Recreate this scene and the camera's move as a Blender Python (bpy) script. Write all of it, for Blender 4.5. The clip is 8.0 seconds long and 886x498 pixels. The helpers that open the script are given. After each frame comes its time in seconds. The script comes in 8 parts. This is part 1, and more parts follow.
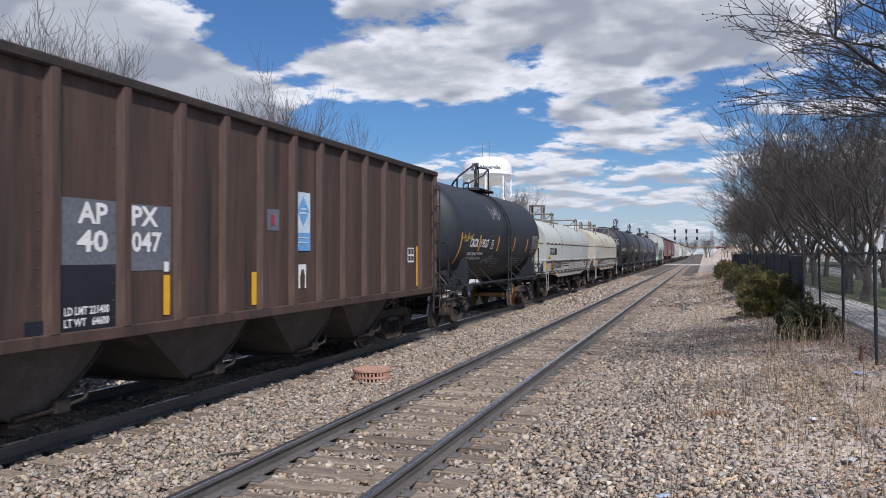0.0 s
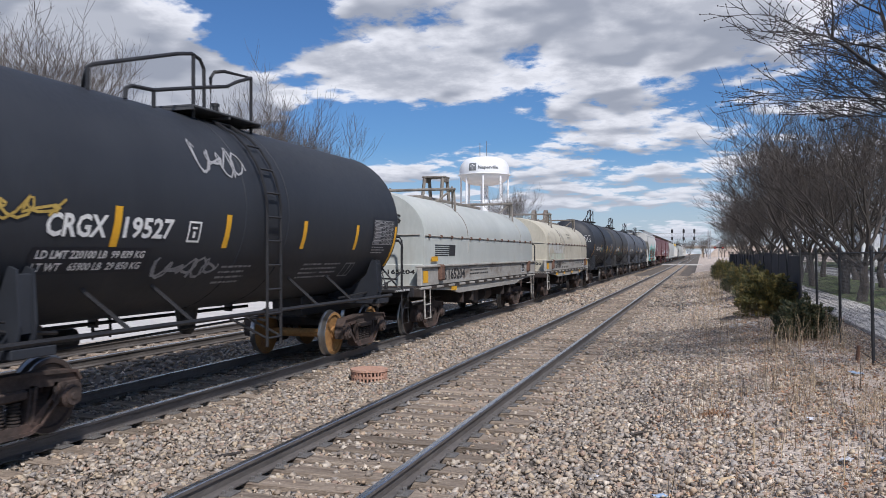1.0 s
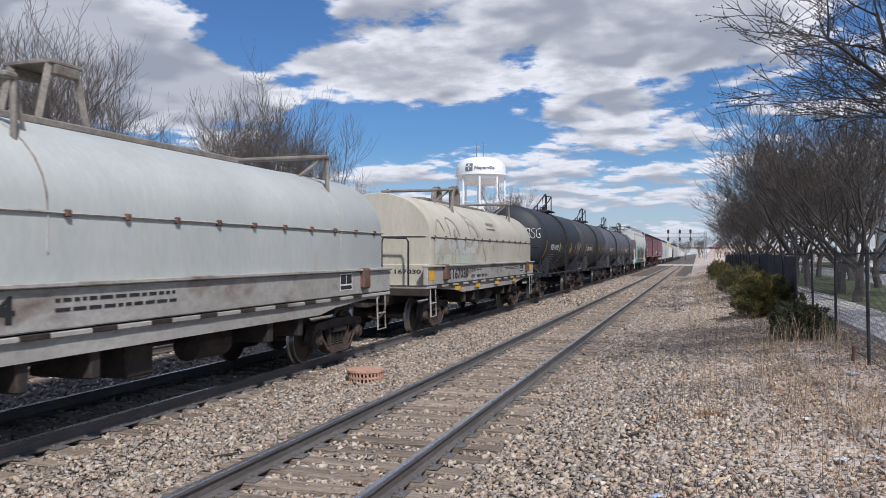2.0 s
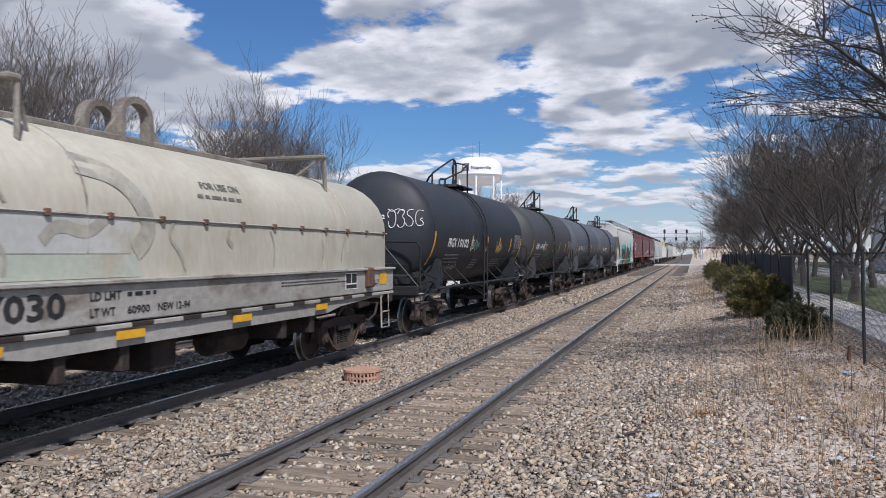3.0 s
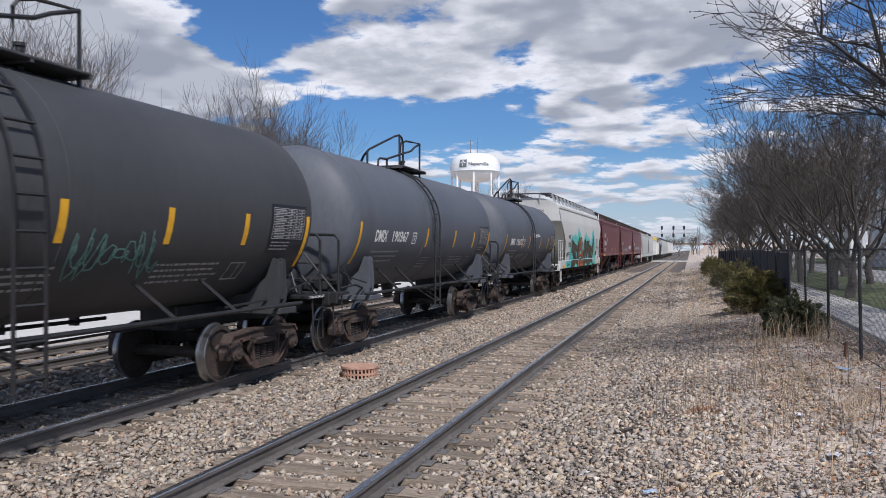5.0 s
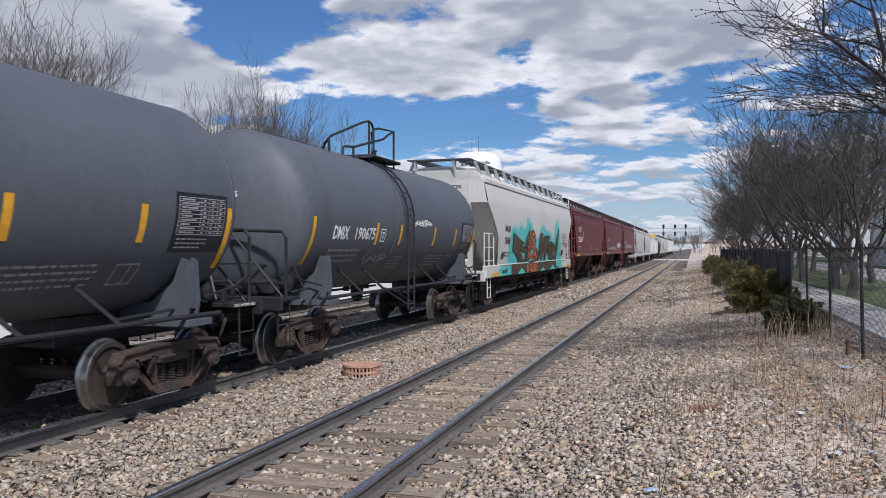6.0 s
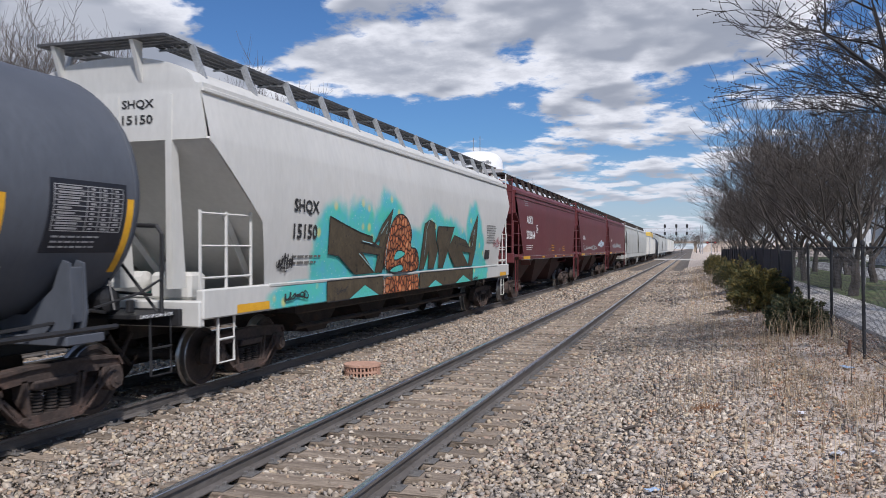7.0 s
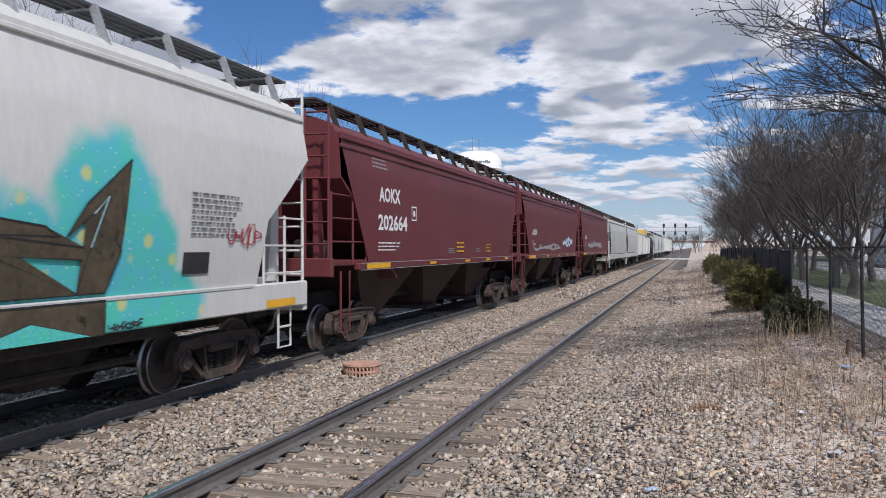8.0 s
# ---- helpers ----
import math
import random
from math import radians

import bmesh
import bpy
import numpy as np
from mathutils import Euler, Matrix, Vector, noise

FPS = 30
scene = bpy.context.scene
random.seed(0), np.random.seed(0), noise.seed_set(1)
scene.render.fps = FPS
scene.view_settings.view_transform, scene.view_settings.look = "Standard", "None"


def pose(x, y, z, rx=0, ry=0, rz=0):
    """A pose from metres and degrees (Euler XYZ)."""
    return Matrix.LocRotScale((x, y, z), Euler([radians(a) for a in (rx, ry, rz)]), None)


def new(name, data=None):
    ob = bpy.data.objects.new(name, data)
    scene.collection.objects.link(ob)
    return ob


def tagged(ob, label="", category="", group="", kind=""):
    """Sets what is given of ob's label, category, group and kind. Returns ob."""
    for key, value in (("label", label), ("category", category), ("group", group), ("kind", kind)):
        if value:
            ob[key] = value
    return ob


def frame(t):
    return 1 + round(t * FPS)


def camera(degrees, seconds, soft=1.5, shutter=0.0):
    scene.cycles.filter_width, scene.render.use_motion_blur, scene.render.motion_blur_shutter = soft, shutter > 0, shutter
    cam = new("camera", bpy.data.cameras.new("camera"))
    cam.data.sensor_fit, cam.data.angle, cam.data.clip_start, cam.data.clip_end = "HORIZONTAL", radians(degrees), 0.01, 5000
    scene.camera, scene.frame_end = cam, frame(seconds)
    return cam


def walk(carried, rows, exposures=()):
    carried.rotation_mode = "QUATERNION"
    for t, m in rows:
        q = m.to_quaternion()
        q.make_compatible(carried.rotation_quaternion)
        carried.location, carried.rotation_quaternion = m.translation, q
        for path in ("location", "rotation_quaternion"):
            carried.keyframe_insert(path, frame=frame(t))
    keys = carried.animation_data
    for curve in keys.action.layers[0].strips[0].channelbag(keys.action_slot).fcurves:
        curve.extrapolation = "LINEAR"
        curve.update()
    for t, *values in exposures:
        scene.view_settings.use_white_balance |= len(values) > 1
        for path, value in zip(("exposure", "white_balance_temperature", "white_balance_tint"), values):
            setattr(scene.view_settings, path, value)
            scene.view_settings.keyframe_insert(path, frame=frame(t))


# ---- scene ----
# ---- camera ----
EYE = (0.0, 0.0, 2.0)
cam = camera(58.0, 8.0, soft=0.5, shutter=0.07)


def aim(yaw, pitch):
    """Camera pose: degrees left of the rails' direction, and above the level."""
    return pose(*EYE, 90 + pitch, 0, yaw)


WALK = [
    (0, 18.053, 0.304),
    (0.5, 17.982, 0.284),
    (1, 17.875, 0.304),
    (1.5, 17.768, 0.344),
    (1.7, 17.714, 0.344),
    (2.8, 17.411, 0.324),
    (3, 17.375, 0.324),
    (3.5, 17.232, 0.304),
    (4, 17.196, 0.223),
    (4.5, 17.196, 0.122),
    (4.7, 17.196, 0.101),
    (5.8, 17.268, -0.032),
    (6, 17.304, -0.041),
    (6.5, 17.375, -0.061),
    (7, 17.393, -0.061),
    (7.5, 17.393, -0.081),
    (8, 17.322, -0.101),
]
walk(cam, [(t, aim(a, b)) for t, a, b in WALK], exposures=[(t, 0.15, 6180, 14) for t in (0, 8)])

# ---- world, sun ----
SUN_WAY = Vector((0.50, -0.62, 0.86)).normalized()
world = bpy.data.worlds.new("sky")
scene.world = world
world.use_nodes = True
scene.view_settings.exposure = 0.0


def build_sky():
    nt = world.node_tree
    nt.nodes.clear()
    N, L = nt.nodes.new, nt.links.new

    def math_node(op, a, b=None, clamp=False):
        n = N("ShaderNodeMath")
        n.operation, n.use_clamp = op, clamp
        for i, v in enumerate((a, b)):
            if v is None:
                continue
            if isinstance(v, (int, float)):
                n.inputs[i].default_value = v
            else:
                L(v, n.inputs[i])
        return n.outputs[0]

    def step(v, lo, hi):
        n = N("ShaderNodeMapRange")
        n.interpolation_type = "SMOOTHSTEP"
        L(v, n.inputs[0])
        n.inputs[1].default_value, n.inputs[2].default_value = lo, hi
        return n.outputs[0]

    def mix(f, a, b):
        n = N("ShaderNodeMix")
        n.data_type = "RGBA"
        L(f, n.inputs[0])
        for i, v in ((6, a), (7, b)):
            if isinstance(v, tuple):
                n.inputs[i].default_value = (*v, 1)
            else:
                L(v, n.inputs[i])
        return n.outputs[2]

    way = N("ShaderNodeTexCoord").outputs["Generated"]
    sep = N("ShaderNodeSeparateXYZ")
    L(way, sep.inputs[0])
    up = math_node("MAXIMUM", sep.outputs[2], 0.0)
    deep = math_node("ADD", up, 0.16)
    flat = N("ShaderNodeCombineXYZ")
    L(math_node("DIVIDE", sep.outputs[0], deep), flat.inputs[0])
    L(math_node("DIVIDE", sep.outputs[1], deep), flat.inputs[1])

    def cloud_noise(scale, detail, shift, rough=0.55):
        mp = N("ShaderNodeMapping")
        mp.inputs["Location"].default_value = shift
        L(flat.outputs[0], mp.inputs[0])
        n = N("ShaderNodeTexNoise")
        n.inputs["Scale"].default_value, n.inputs["Detail"].default_value = scale, detail
        n.inputs["Roughness"].default_value = rough
        L(mp.outputs[0], n.inputs["Vector"])
        return n.outputs["Fac"]

    big = cloud_noise(1.75, 10, (3.1, 1.7, 0.0), 0.6)
    # the same field a little nearer the zenith, to tell lit tops from grey bases
    smooth = cloud_noise(1.75, 3.5, (3.1, 1.7, 0.0), 0.55)
    low = cloud_noise(1.75, 3.5, (3.1, 1.60, 0.04), 0.55)
    fine = cloud_noise(5.0, 6, (0.0, 0.0, 2.0), 0.6)
    density = math_node("ADD", big, math_node("MULTIPLY", math_node("SUBTRACT", fine, 0.5), 0.40))
    for x, y, z, w, s in BLOBS:
        n = N("ShaderNodeVectorMath")
        n.operation = "SUBTRACT"
        L(way, n.inputs[0])
        n.inputs[1].default_value = (x, y, z)
        m = N("ShaderNodeVectorMath")
        m.operation = "MULTIPLY"
        L(n.outputs[0], m.inputs[0])
        m.inputs[1].default_value = (1, 1, 2.2)
        d = N("ShaderNodeVectorMath")
        d.operation = "LENGTH"
        L(m.outputs[0], d.inputs[0])
        q = math_node("DIVIDE", d.outputs["Value"], w)
        g = math_node("POWER", 2.718, math_node("MULTIPLY", math_node("MULTIPLY", q, q), -1.0))
        density = math_node("ADD", density, math_node("MULTIPLY", g, s))
    cover = step(density, 0.49, 0.585)
    thick = step(density, 0.54, 0.76)
    shade = step(math_node("SUBTRACT", low, smooth), -0.06, 0.07)
    sky = N("ShaderNodeTexSky")
    sky.sky_type, sky.sun_disc = "NISHITA", False
    sky.sun_elevation = math.asin(SUN_WAY.z)
    sky.sun_rotation = math.atan2(SUN_WAY.x, SUN_WAY.y)
    sky.air_density, sky.dust_density = 1.0, 0.6
    tint = N("ShaderNodeMix")
    tint.data_type, tint.blend_type = "RGBA", "MULTIPLY"
    tint.inputs[0].default_value = 1
    L(sky.outputs[0], tint.inputs[6])
    tint.inputs[7].default_value = (SKY_GAIN * 0.55, SKY_GAIN * 0.86, SKY_GAIN * 1.22, 1)
    lit = mix(shade, (10.0, 10.15, 10.4), (4.1, 4.45, 5.1))
    body = mix(math_node("MULTIPLY", thick, 0.7), lit, (3.7, 4.05, 4.7))
    whole = mix(cover, tint.outputs[2], body)
    # pale haze close to the horizon
    haze = step(sep.outputs[2], 0.14, 0.0)
    whole = mix(math_node("MULTIPLY", haze, 0.55), whole, (7.4, 7.9, 8.6))
    bg = N("ShaderNodeBackground")
    bg.inputs[1].default_value = 0.078
    L(whole, bg.inputs[0])
    out = N("ShaderNodeOutputWorld")
    L(bg.outputs[0], out.inputs[0])


SKY_GAIN = 0.85
# direction, width, amount: banks of cloud and blue gaps
BLOBS = [
    (-0.500, 0.820, 0.277, 0.10, -0.19),
    (-0.531, 0.810, 0.247, 0.06, -0.10),
    (-0.476, 0.845, 0.245, 0.05, -0.10),
    (-0.367, 0.916, 0.163, 0.09, -0.18),
    (-0.431, 0.888, 0.162, 0.07, -0.14),
    (-0.295, 0.941, 0.163, 0.05, -0.12),
    (-0.241, 0.955, 0.173, 0.08, -0.10),
    (-0.558, 0.782, 0.278, 0.06, -0.10),
    (-0.041, 0.979, 0.199, 0.05, -0.12),
    (-0.153, 0.968, 0.198, 0.06, -0.08),
    (-0.316, 0.916, 0.249, 0.03, -0.05),
    (-0.665, 0.707, 0.242, 0.17, 0.20),
    (-0.699, 0.695, 0.167, 0.15, 0.12),
    (-0.599, 0.775, 0.201, 0.10, 0.20),
    (-0.614, 0.745, 0.260, 0.09, 0.12),
    (-0.436, 0.868, 0.237, 0.06, 0.16),
    (-0.332, 0.919, 0.213, 0.11, 0.13),
    (-0.222, 0.937, 0.271, 0.16, 0.10),
    (-0.120, 0.977, 0.177, 0.08, 0.10),
    (-0.059, 0.961, 0.270, 0.17, 0.13),
    (-0.312, 0.905, 0.290, 0.12, 0.12),
    (-0.494, 0.849, 0.189, 0.06, 0.10),
    (-0.162, 0.983, 0.083, 0.20, 0.05),
    (-0.402, 0.907, 0.125, 0.10, 0.06),
    (-0.092, 0.969, 0.228, 0.07, 0.08),
]
build_sky()

sun = new("sun", bpy.data.lights.new("sun", "SUN"))
sun.data.energy, sun.data.angle, sun.data.color = 3.6, radians(3.0), (1.0, 0.95, 0.88)
sun.matrix_world = Matrix.Translation((0, 0, 60)) @ SUN_WAY.to_track_quat("Z", "Y").to_matrix().to_4x4()

# ---- materials ----
def surf(name, c1, c2, rough=0.6, metal=0.0, s1=2.0, s2=30.0, bump=0.15, fine=0.25, stretch=(1, 1, 1), dirt=None, dirt_at=(0.55, 0.75), dirt_scale=1.2, island=0.0, spec=0.4):
    """Two colours mixed by a broad noise, broken by a fine one; optional patches of dirt and a change from piece to piece."""
    m = bpy.data.materials.new(name)
    m.use_nodes = True
    nt = m.node_tree
    N, L = nt.nodes.new, nt.links.new
    b = nt.nodes["Principled BSDF"]
    b.inputs["Roughness"].default_value, b.inputs["Metallic"].default_value = rough, metal
    b.inputs["Specular IOR Level"].default_value = spec
    co = N("ShaderNodeTexCoord").outputs["Object"]
    mp = N("ShaderNodeMapping")
    mp.inputs["Scale"].default_value = stretch
    L(co, mp.inputs[0])

    def noise_node(scale, detail):
        n = N("ShaderNodeTexNoise")
        n.inputs["Scale"].default_value, n.inputs["Detail"].default_value = scale, detail
        n.inputs["Roughness"].default_value = 0.62
        L(mp.outputs[0], n.inputs["Vector"])
        return n.outputs["Fac"]

    def ramp(v, lo, hi, a, c):
        r = N("ShaderNodeMapRange")
        L(v, r.inputs[0])
        r.inputs[1].default_value, r.inputs[2].default_value = lo, hi
        x = N("ShaderNodeMix")
        x.data_type = "RGBA"
        L(r.outputs[0], x.inputs[0])
        for i, val in ((6, a), (7, c)):
            if isinstance(val, tuple):
                x.inputs[i].default_value = (*val, 1)
            else:
                L(val, x.inputs[i])
        return x.outputs[2]

    col = ramp(noise_node(s1, 5), 0.32, 0.68, c1, c2)
    grain = noise_node(s2, 4)
    if dirt:
        col = ramp(noise_node(dirt_scale, 7), dirt_at[0], dirt_at[1], col, dirt)
    v = N("ShaderNodeMapRange")
    L(grain, v.inputs[0])
    v.inputs[1].default_value, v.inputs[2].default_value = 0.3, 0.7
    v.inputs[3].default_value, v.inputs[4].default_value = 1 - fine, 1 + fine
    val = v.outputs[0]
    if island:
        g = N("ShaderNodeNewGeometry")
        o = N("ShaderNodeObjectInfo")
        s = N("ShaderNodeMath")
        s.operation = "ADD"
        L(g.outputs["Random Per Island"], s.inputs[0])
        L(o.outputs["Random"], s.inputs[1])
        f = N("ShaderNodeMath")
        f.operation = "FRACT"
        L(s.outputs[0], f.inputs[0])
        r = N("ShaderNodeMapRange")
        L(f.outputs[0], r.inputs[0])
        r.inputs[3].default_value, r.inputs[4].default_value = 1 - island, 1 + island
        k = N("ShaderNodeMath")
        k.operation = "MULTIPLY"
        L(val, k.inputs[0])
        L(r.outputs[0], k.inputs[1])
        val = k.outputs[0]
    sc = N("ShaderNodeVectorMath")
    sc.operation = "SCALE"
    L(col, sc.inputs[0])
    L(val, sc.inputs["Scale"])
    L(sc.outputs[0], b.inputs["Base Color"])
    if bump:
        bp = N("ShaderNodeBump")
        bp.inputs["Strength"].default_value, bp.inputs["Distance"].default_value = bump, 0.01
        L(grain, bp.inputs["Height"])
        L(bp.outputs[0], b.inputs["Normal"])
    rr = N("ShaderNodeMapRange")
    L(grain, rr.inputs[0])
    rr.inputs[3].default_value, rr.inputs[4].default_value = max(rough - 0.12, 0.05), min(rough + 0.12, 1)
    L(rr.outputs[0], b.inputs["Roughness"])
    return m


def piece_tints(m, tints):
    """Gives each loose piece of a joined mesh one of several base colours."""
    nt = m.node_tree
    N, L = nt.nodes.new, nt.links.new
    b = nt.nodes["Principled BSDF"]
    old = b.inputs["Base Color"].links[0].from_socket
    g = N("ShaderNodeNewGeometry")
    r = N("ShaderNodeValToRGB")
    r.color_ramp.interpolation = "CONSTANT"
    while len(r.color_ramp.elements) < len(tints):
        r.color_ramp.elements.new(0.5)
    for i, (e, c) in enumerate(zip(r.color_ramp.elements, tints)):
        e.position, e.color = i / len(tints), (*c, 1)
    L(g.outputs["Random Per Island"], r.inputs[0])
    x = N("ShaderNodeMix")
    x.data_type, x.blend_type = "RGBA", "MULTIPLY"
    x.inputs[0].default_value = 1
    L(old, x.inputs[6])
    L(r.outputs[0], x.inputs[7])
    L(x.outputs[2], b.inputs["Base Color"])
    return m


# bed colour is darkened to stand for shade in crevices between stones
M_BALLAST = surf("ballast_bed", (0.085, 0.072, 0.060), (0.165, 0.142, 0.12), 0.95, s1=1.2, s2=28, bump=0.9, fine=0.5)
M_STONE = piece_tints(surf("stone", (0.318, 0.290, 0.260), (0.465, 0.430, 0.392), 0.9, s1=9, s2=60, bump=0.2, fine=0.2),
                      [(0.95, 0.92, 0.88), (0.66, 0.62, 0.58), (1.1, 1.02, 0.92), (0.82, 0.72, 0.62), (0.5, 0.47, 0.45), (1.02, 0.84, 0.66), (0.76, 0.74, 0.73), (1.35, 1.28, 1.16), (0.88, 0.70, 0.60), (0.6, 0.54, 0.48), (0.92, 0.84, 0.74), (1.15, 1.02, 0.82)])
M_PALESTONE = piece_tints(surf("pale_stone", (0.40, 0.368, 0.335), (0.55, 0.512, 0.468), 0.9, s1=9, s2=60, bump=0.2, fine=0.2),
                      [(0.95, 0.92, 0.88), (0.66, 0.62, 0.58), (1.1, 1.02, 0.92), (0.82, 0.72, 0.62), (0.5, 0.47, 0.45), (1.02, 0.84, 0.66), (0.76, 0.74, 0.73), (1.35, 1.28, 1.16), (0.88, 0.70, 0.60), (0.6, 0.54, 0.48), (0.92, 0.84, 0.74), (1.15, 1.02, 0.82)])
M_DIRT = surf("dry_ground", (0.44, 0.365, 0.305), (0.60, 0.52, 0.45), 0.97, s1=0.7, s2=26, bump=0.9, fine=0.5, dirt=(0.36, 0.27, 0.21), dirt_scale=0.6)
M_TIE = surf("weathered_timber", (0.18, 0.140, 0.105), (0.34, 0.28, 0.22), 0.92, s1=3, s2=20, bump=0.7, fine=0.35, stretch=(1, 9, 9), island=0.3, dirt=(0.10, 0.07, 0.055))
M_RAIL = surf("rail_steel_sides", (0.095, 0.086, 0.080), (0.155, 0.140, 0.130), 0.6, 0.15, s1=6, s2=50, bump=0.1, fine=0.2, stretch=(1, 0.2, 1))
M_RAILTOP = surf("polished_rail_head", (0.50, 0.50, 0.50), (0.62, 0.62, 0.62), 0.28, 0.95, s1=4, s2=80, bump=0.02, fine=0.1, stretch=(1, 0.05, 1))
M_RUST = surf("rusty_steel", (0.11, 0.062, 0.045), (0.19, 0.11, 0.08), 0.85, 0.2, s1=5, s2=40, bump=0.2)
M_PLATE = surf("tie_plate_steel", (0.14, 0.135, 0.13), (0.2, 0.19, 0.18), 0.7, 0.3, s1=12, s2=60, bump=0.15)
M_TANK = surf("satin_black_tank_paint", (0.019, 0.022, 0.029), (0.030, 0.034, 0.042), 0.58, s1=0.6, s2=14, bump=0.02, fine=0.12, stretch=(1, 1, 0.35), dirt=(0.05, 0.045, 0.04), dirt_at=(0.6, 0.85), dirt_scale=0.9)
M_BROWN = surf("rust_brown_car_paint", (0.060, 0.038, 0.031), (0.100, 0.064, 0.051), 0.62, s1=1.1, s2=18, bump=0.06, fine=0.22, stretch=(1, 2.2, 0.14), dirt=(0.030, 0.024, 0.023), dirt_at=(0.50, 0.70), dirt_scale=1.5)

# ---- mesh helpers ----
def mesh_of(name, verts, faces, mats, smooth=False, mat_index=None):
    me = bpy.data.meshes.new(name)
    me.from_pydata([tuple(v) for v in verts], [], faces)
    for m in (mats if isinstance(mats, (list, tuple)) else [mats]):
        me.materials.append(m)
    if mat_index is not None:
        me.polygons.foreach_set("material_index", mat_index)
    if smooth:
        me.polygons.foreach_set("use_smooth", [True] * len(me.polygons))
    me.update()
    return me


class Shape:
    """Collects boxes, tubes and outlines into one mesh."""

    def __init__(self):
        self.v, self.f, self.mi = [], [], []

    def add(self, verts, faces, mat=0):
        k = len(self.v)
        self.v += [tuple(p) for p in verts]
        self.f += [tuple(i + k for i in f) for f in faces]
        self.mi += [mat] * len(faces)
        return self

    def box(self, x0, x1, y0, y1, z0, z1, bevel=0.0, mat=0):
        b = min(bevel, (x1 - x0) * 0.45, (y1 - y0) * 0.45, (z1 - z0) * 0.45)
        if b <= 0:
            v = [(x, y, z) for z in (z0, z1) for y in (y0, y1) for x in (x0, x1)]
            return self.add(v, [(0, 2, 3, 1), (4, 5, 7, 6), (0, 1, 5, 4), (2, 6, 7, 3), (0, 4, 6, 2), (1, 3, 7, 5)], mat)
        # chamfered box: outline rings
        def ring(x_0, x_1, y_0, y_1, z, c):
            return [(x_0 + c, y_0, z), (x_1 - c, y_0, z), (x_1, y_0 + c, z), (x_1, y_1 - c, z), (x_1 - c, y_1, z), (x_0 + c, y_1, z), (x_0, y_1 - c, z), (x_0, y_0 + c, z)]
        rings = [ring(x0 + b, x1 - b, y0 + b, y1 - b, z0, b * 0.4), ring(x0, x1, y0, y1, z0 + b, b), ring(x0, x1, y0, y1, z1 - b, b), ring(x0 + b, x1 - b, y0 + b, y1 - b, z1, b * 0.4)]
        f = [tuple(reversed(range(8))), tuple(range(24, 32))]
        for r in range(3):
            for i in range(8):
                j = (i + 1) % 8
                f.append((r * 8 + i, r * 8 + j, r * 8 + 8 + j, r * 8 + 8 + i))
        return self.add(sum(rings, []), f, mat)

    def tube(self, pts, r, n=6, mat=0, closed=False):
        """A round bar along points."""
        pts = [Vector(p) for p in pts]
        rs = r if isinstance(r, (list, tuple)) else [r] * len(pts)
        v = []
        for i, p in enumerate(pts):
            a = pts[i - 1] if i else (pts[-1] if closed else p)
            c = pts[i + 1] if i + 1 < len(pts) else (pts[0] if closed else p)
            d = (c - a).normalized()
            s = d.cross(Vector((0, 0, 1)))
            if s.length < 0.05:
                s = d.cross(Vector((0, 1, 0)))
            s.normalize()
            t = s.cross(d)
            for k in range(n):
                q = 2 * math.pi * k / n
                v.append(p + (s * math.cos(q) + t * math.sin(q)) * rs[i])
        f = []
        for i in range(len(pts) - (0 if closed else 1)):
            o = ((i + 1) % len(pts)) * n
            for k in range(n):
                j = (k + 1) % n
                f.append((i * n + k, i * n + j, o + j, o + k))
        if not closed:
            f += [tuple(reversed(range(n))), tuple(range(len(v) - n, len(v)))]
        return self.add(v, f, mat)

    def turned(self, prof, axis="y", n=24, at=(0, 0, 0), mat=0):
        """A solid of revolution: (along, radius) pairs round an axis."""
        v, f = [], []
        for a, r in prof:
            for k in range(n):
                q = 2 * math.pi * k / n
                c, s = r * math.cos(q), r * math.sin(q)
                p = {"x": (a, c, s), "y": (s, a, c), "z": (c, s, a)}[axis]
                v.append((p[0] + at[0], p[1] + at[1], p[2] + at[2]))
        for i in range(len(prof) - 1):
            for k in range(n):
                j = (k + 1) % n
                f.append((i * n + k, i * n + j, i * n + n + j, i * n + n + k))
        f += [tuple(reversed(range(n))), tuple(range(len(v) - n, len(v)))]
        return self.add(v, f, mat)

    def prism(self, outline, axis, lo, hi, mat=0):
        """An outline of (a, b) pairs pushed along an axis: x gives (y, z), y gives (x, z), z gives (x, y)."""
        n = len(outline)
        def at(p, d):
            return {"x": (d, p[0], p[1]), "y": (p[0], d, p[1]), "z": (p[0], p[1], d)}[axis]
        v = [at(p, lo) for p in outline] + [at(p, hi) for p in outline]
        f = [tuple(reversed(range(n))), tuple(range(n, 2 * n))]
        f += [(i, (i + 1) % n, n + (i + 1) % n, n + i) for i in range(n)]
        return self.add(v, f, mat)

    def mesh(self, name, mats, smooth=False):
        me = mesh_of(name, self.v, self.f, mats, smooth, self.mi)
        b = bmesh.new()
        b.from_mesh(me)
        bmesh.ops.recalc_face_normals(b, faces=b.faces)
        b.to_mesh(me)
        b.free()
        if smooth:
            me.set_sharp_from_angle(angle=radians(35))
        return me


def part(name, data, parent, label="", at=None, mats=None, smooth=False):
    """Links a mesh or a Shape as one object under a thing or a part."""
    if isinstance(data, Shape):
        data = data.mesh(name, mats, smooth)
    ob = new(name, data)
    ob.parent = parent
    if at is not None:
        ob.matrix_basis = at if isinstance(at, Matrix) else Matrix.Translation(at)
    return tagged(ob, label)


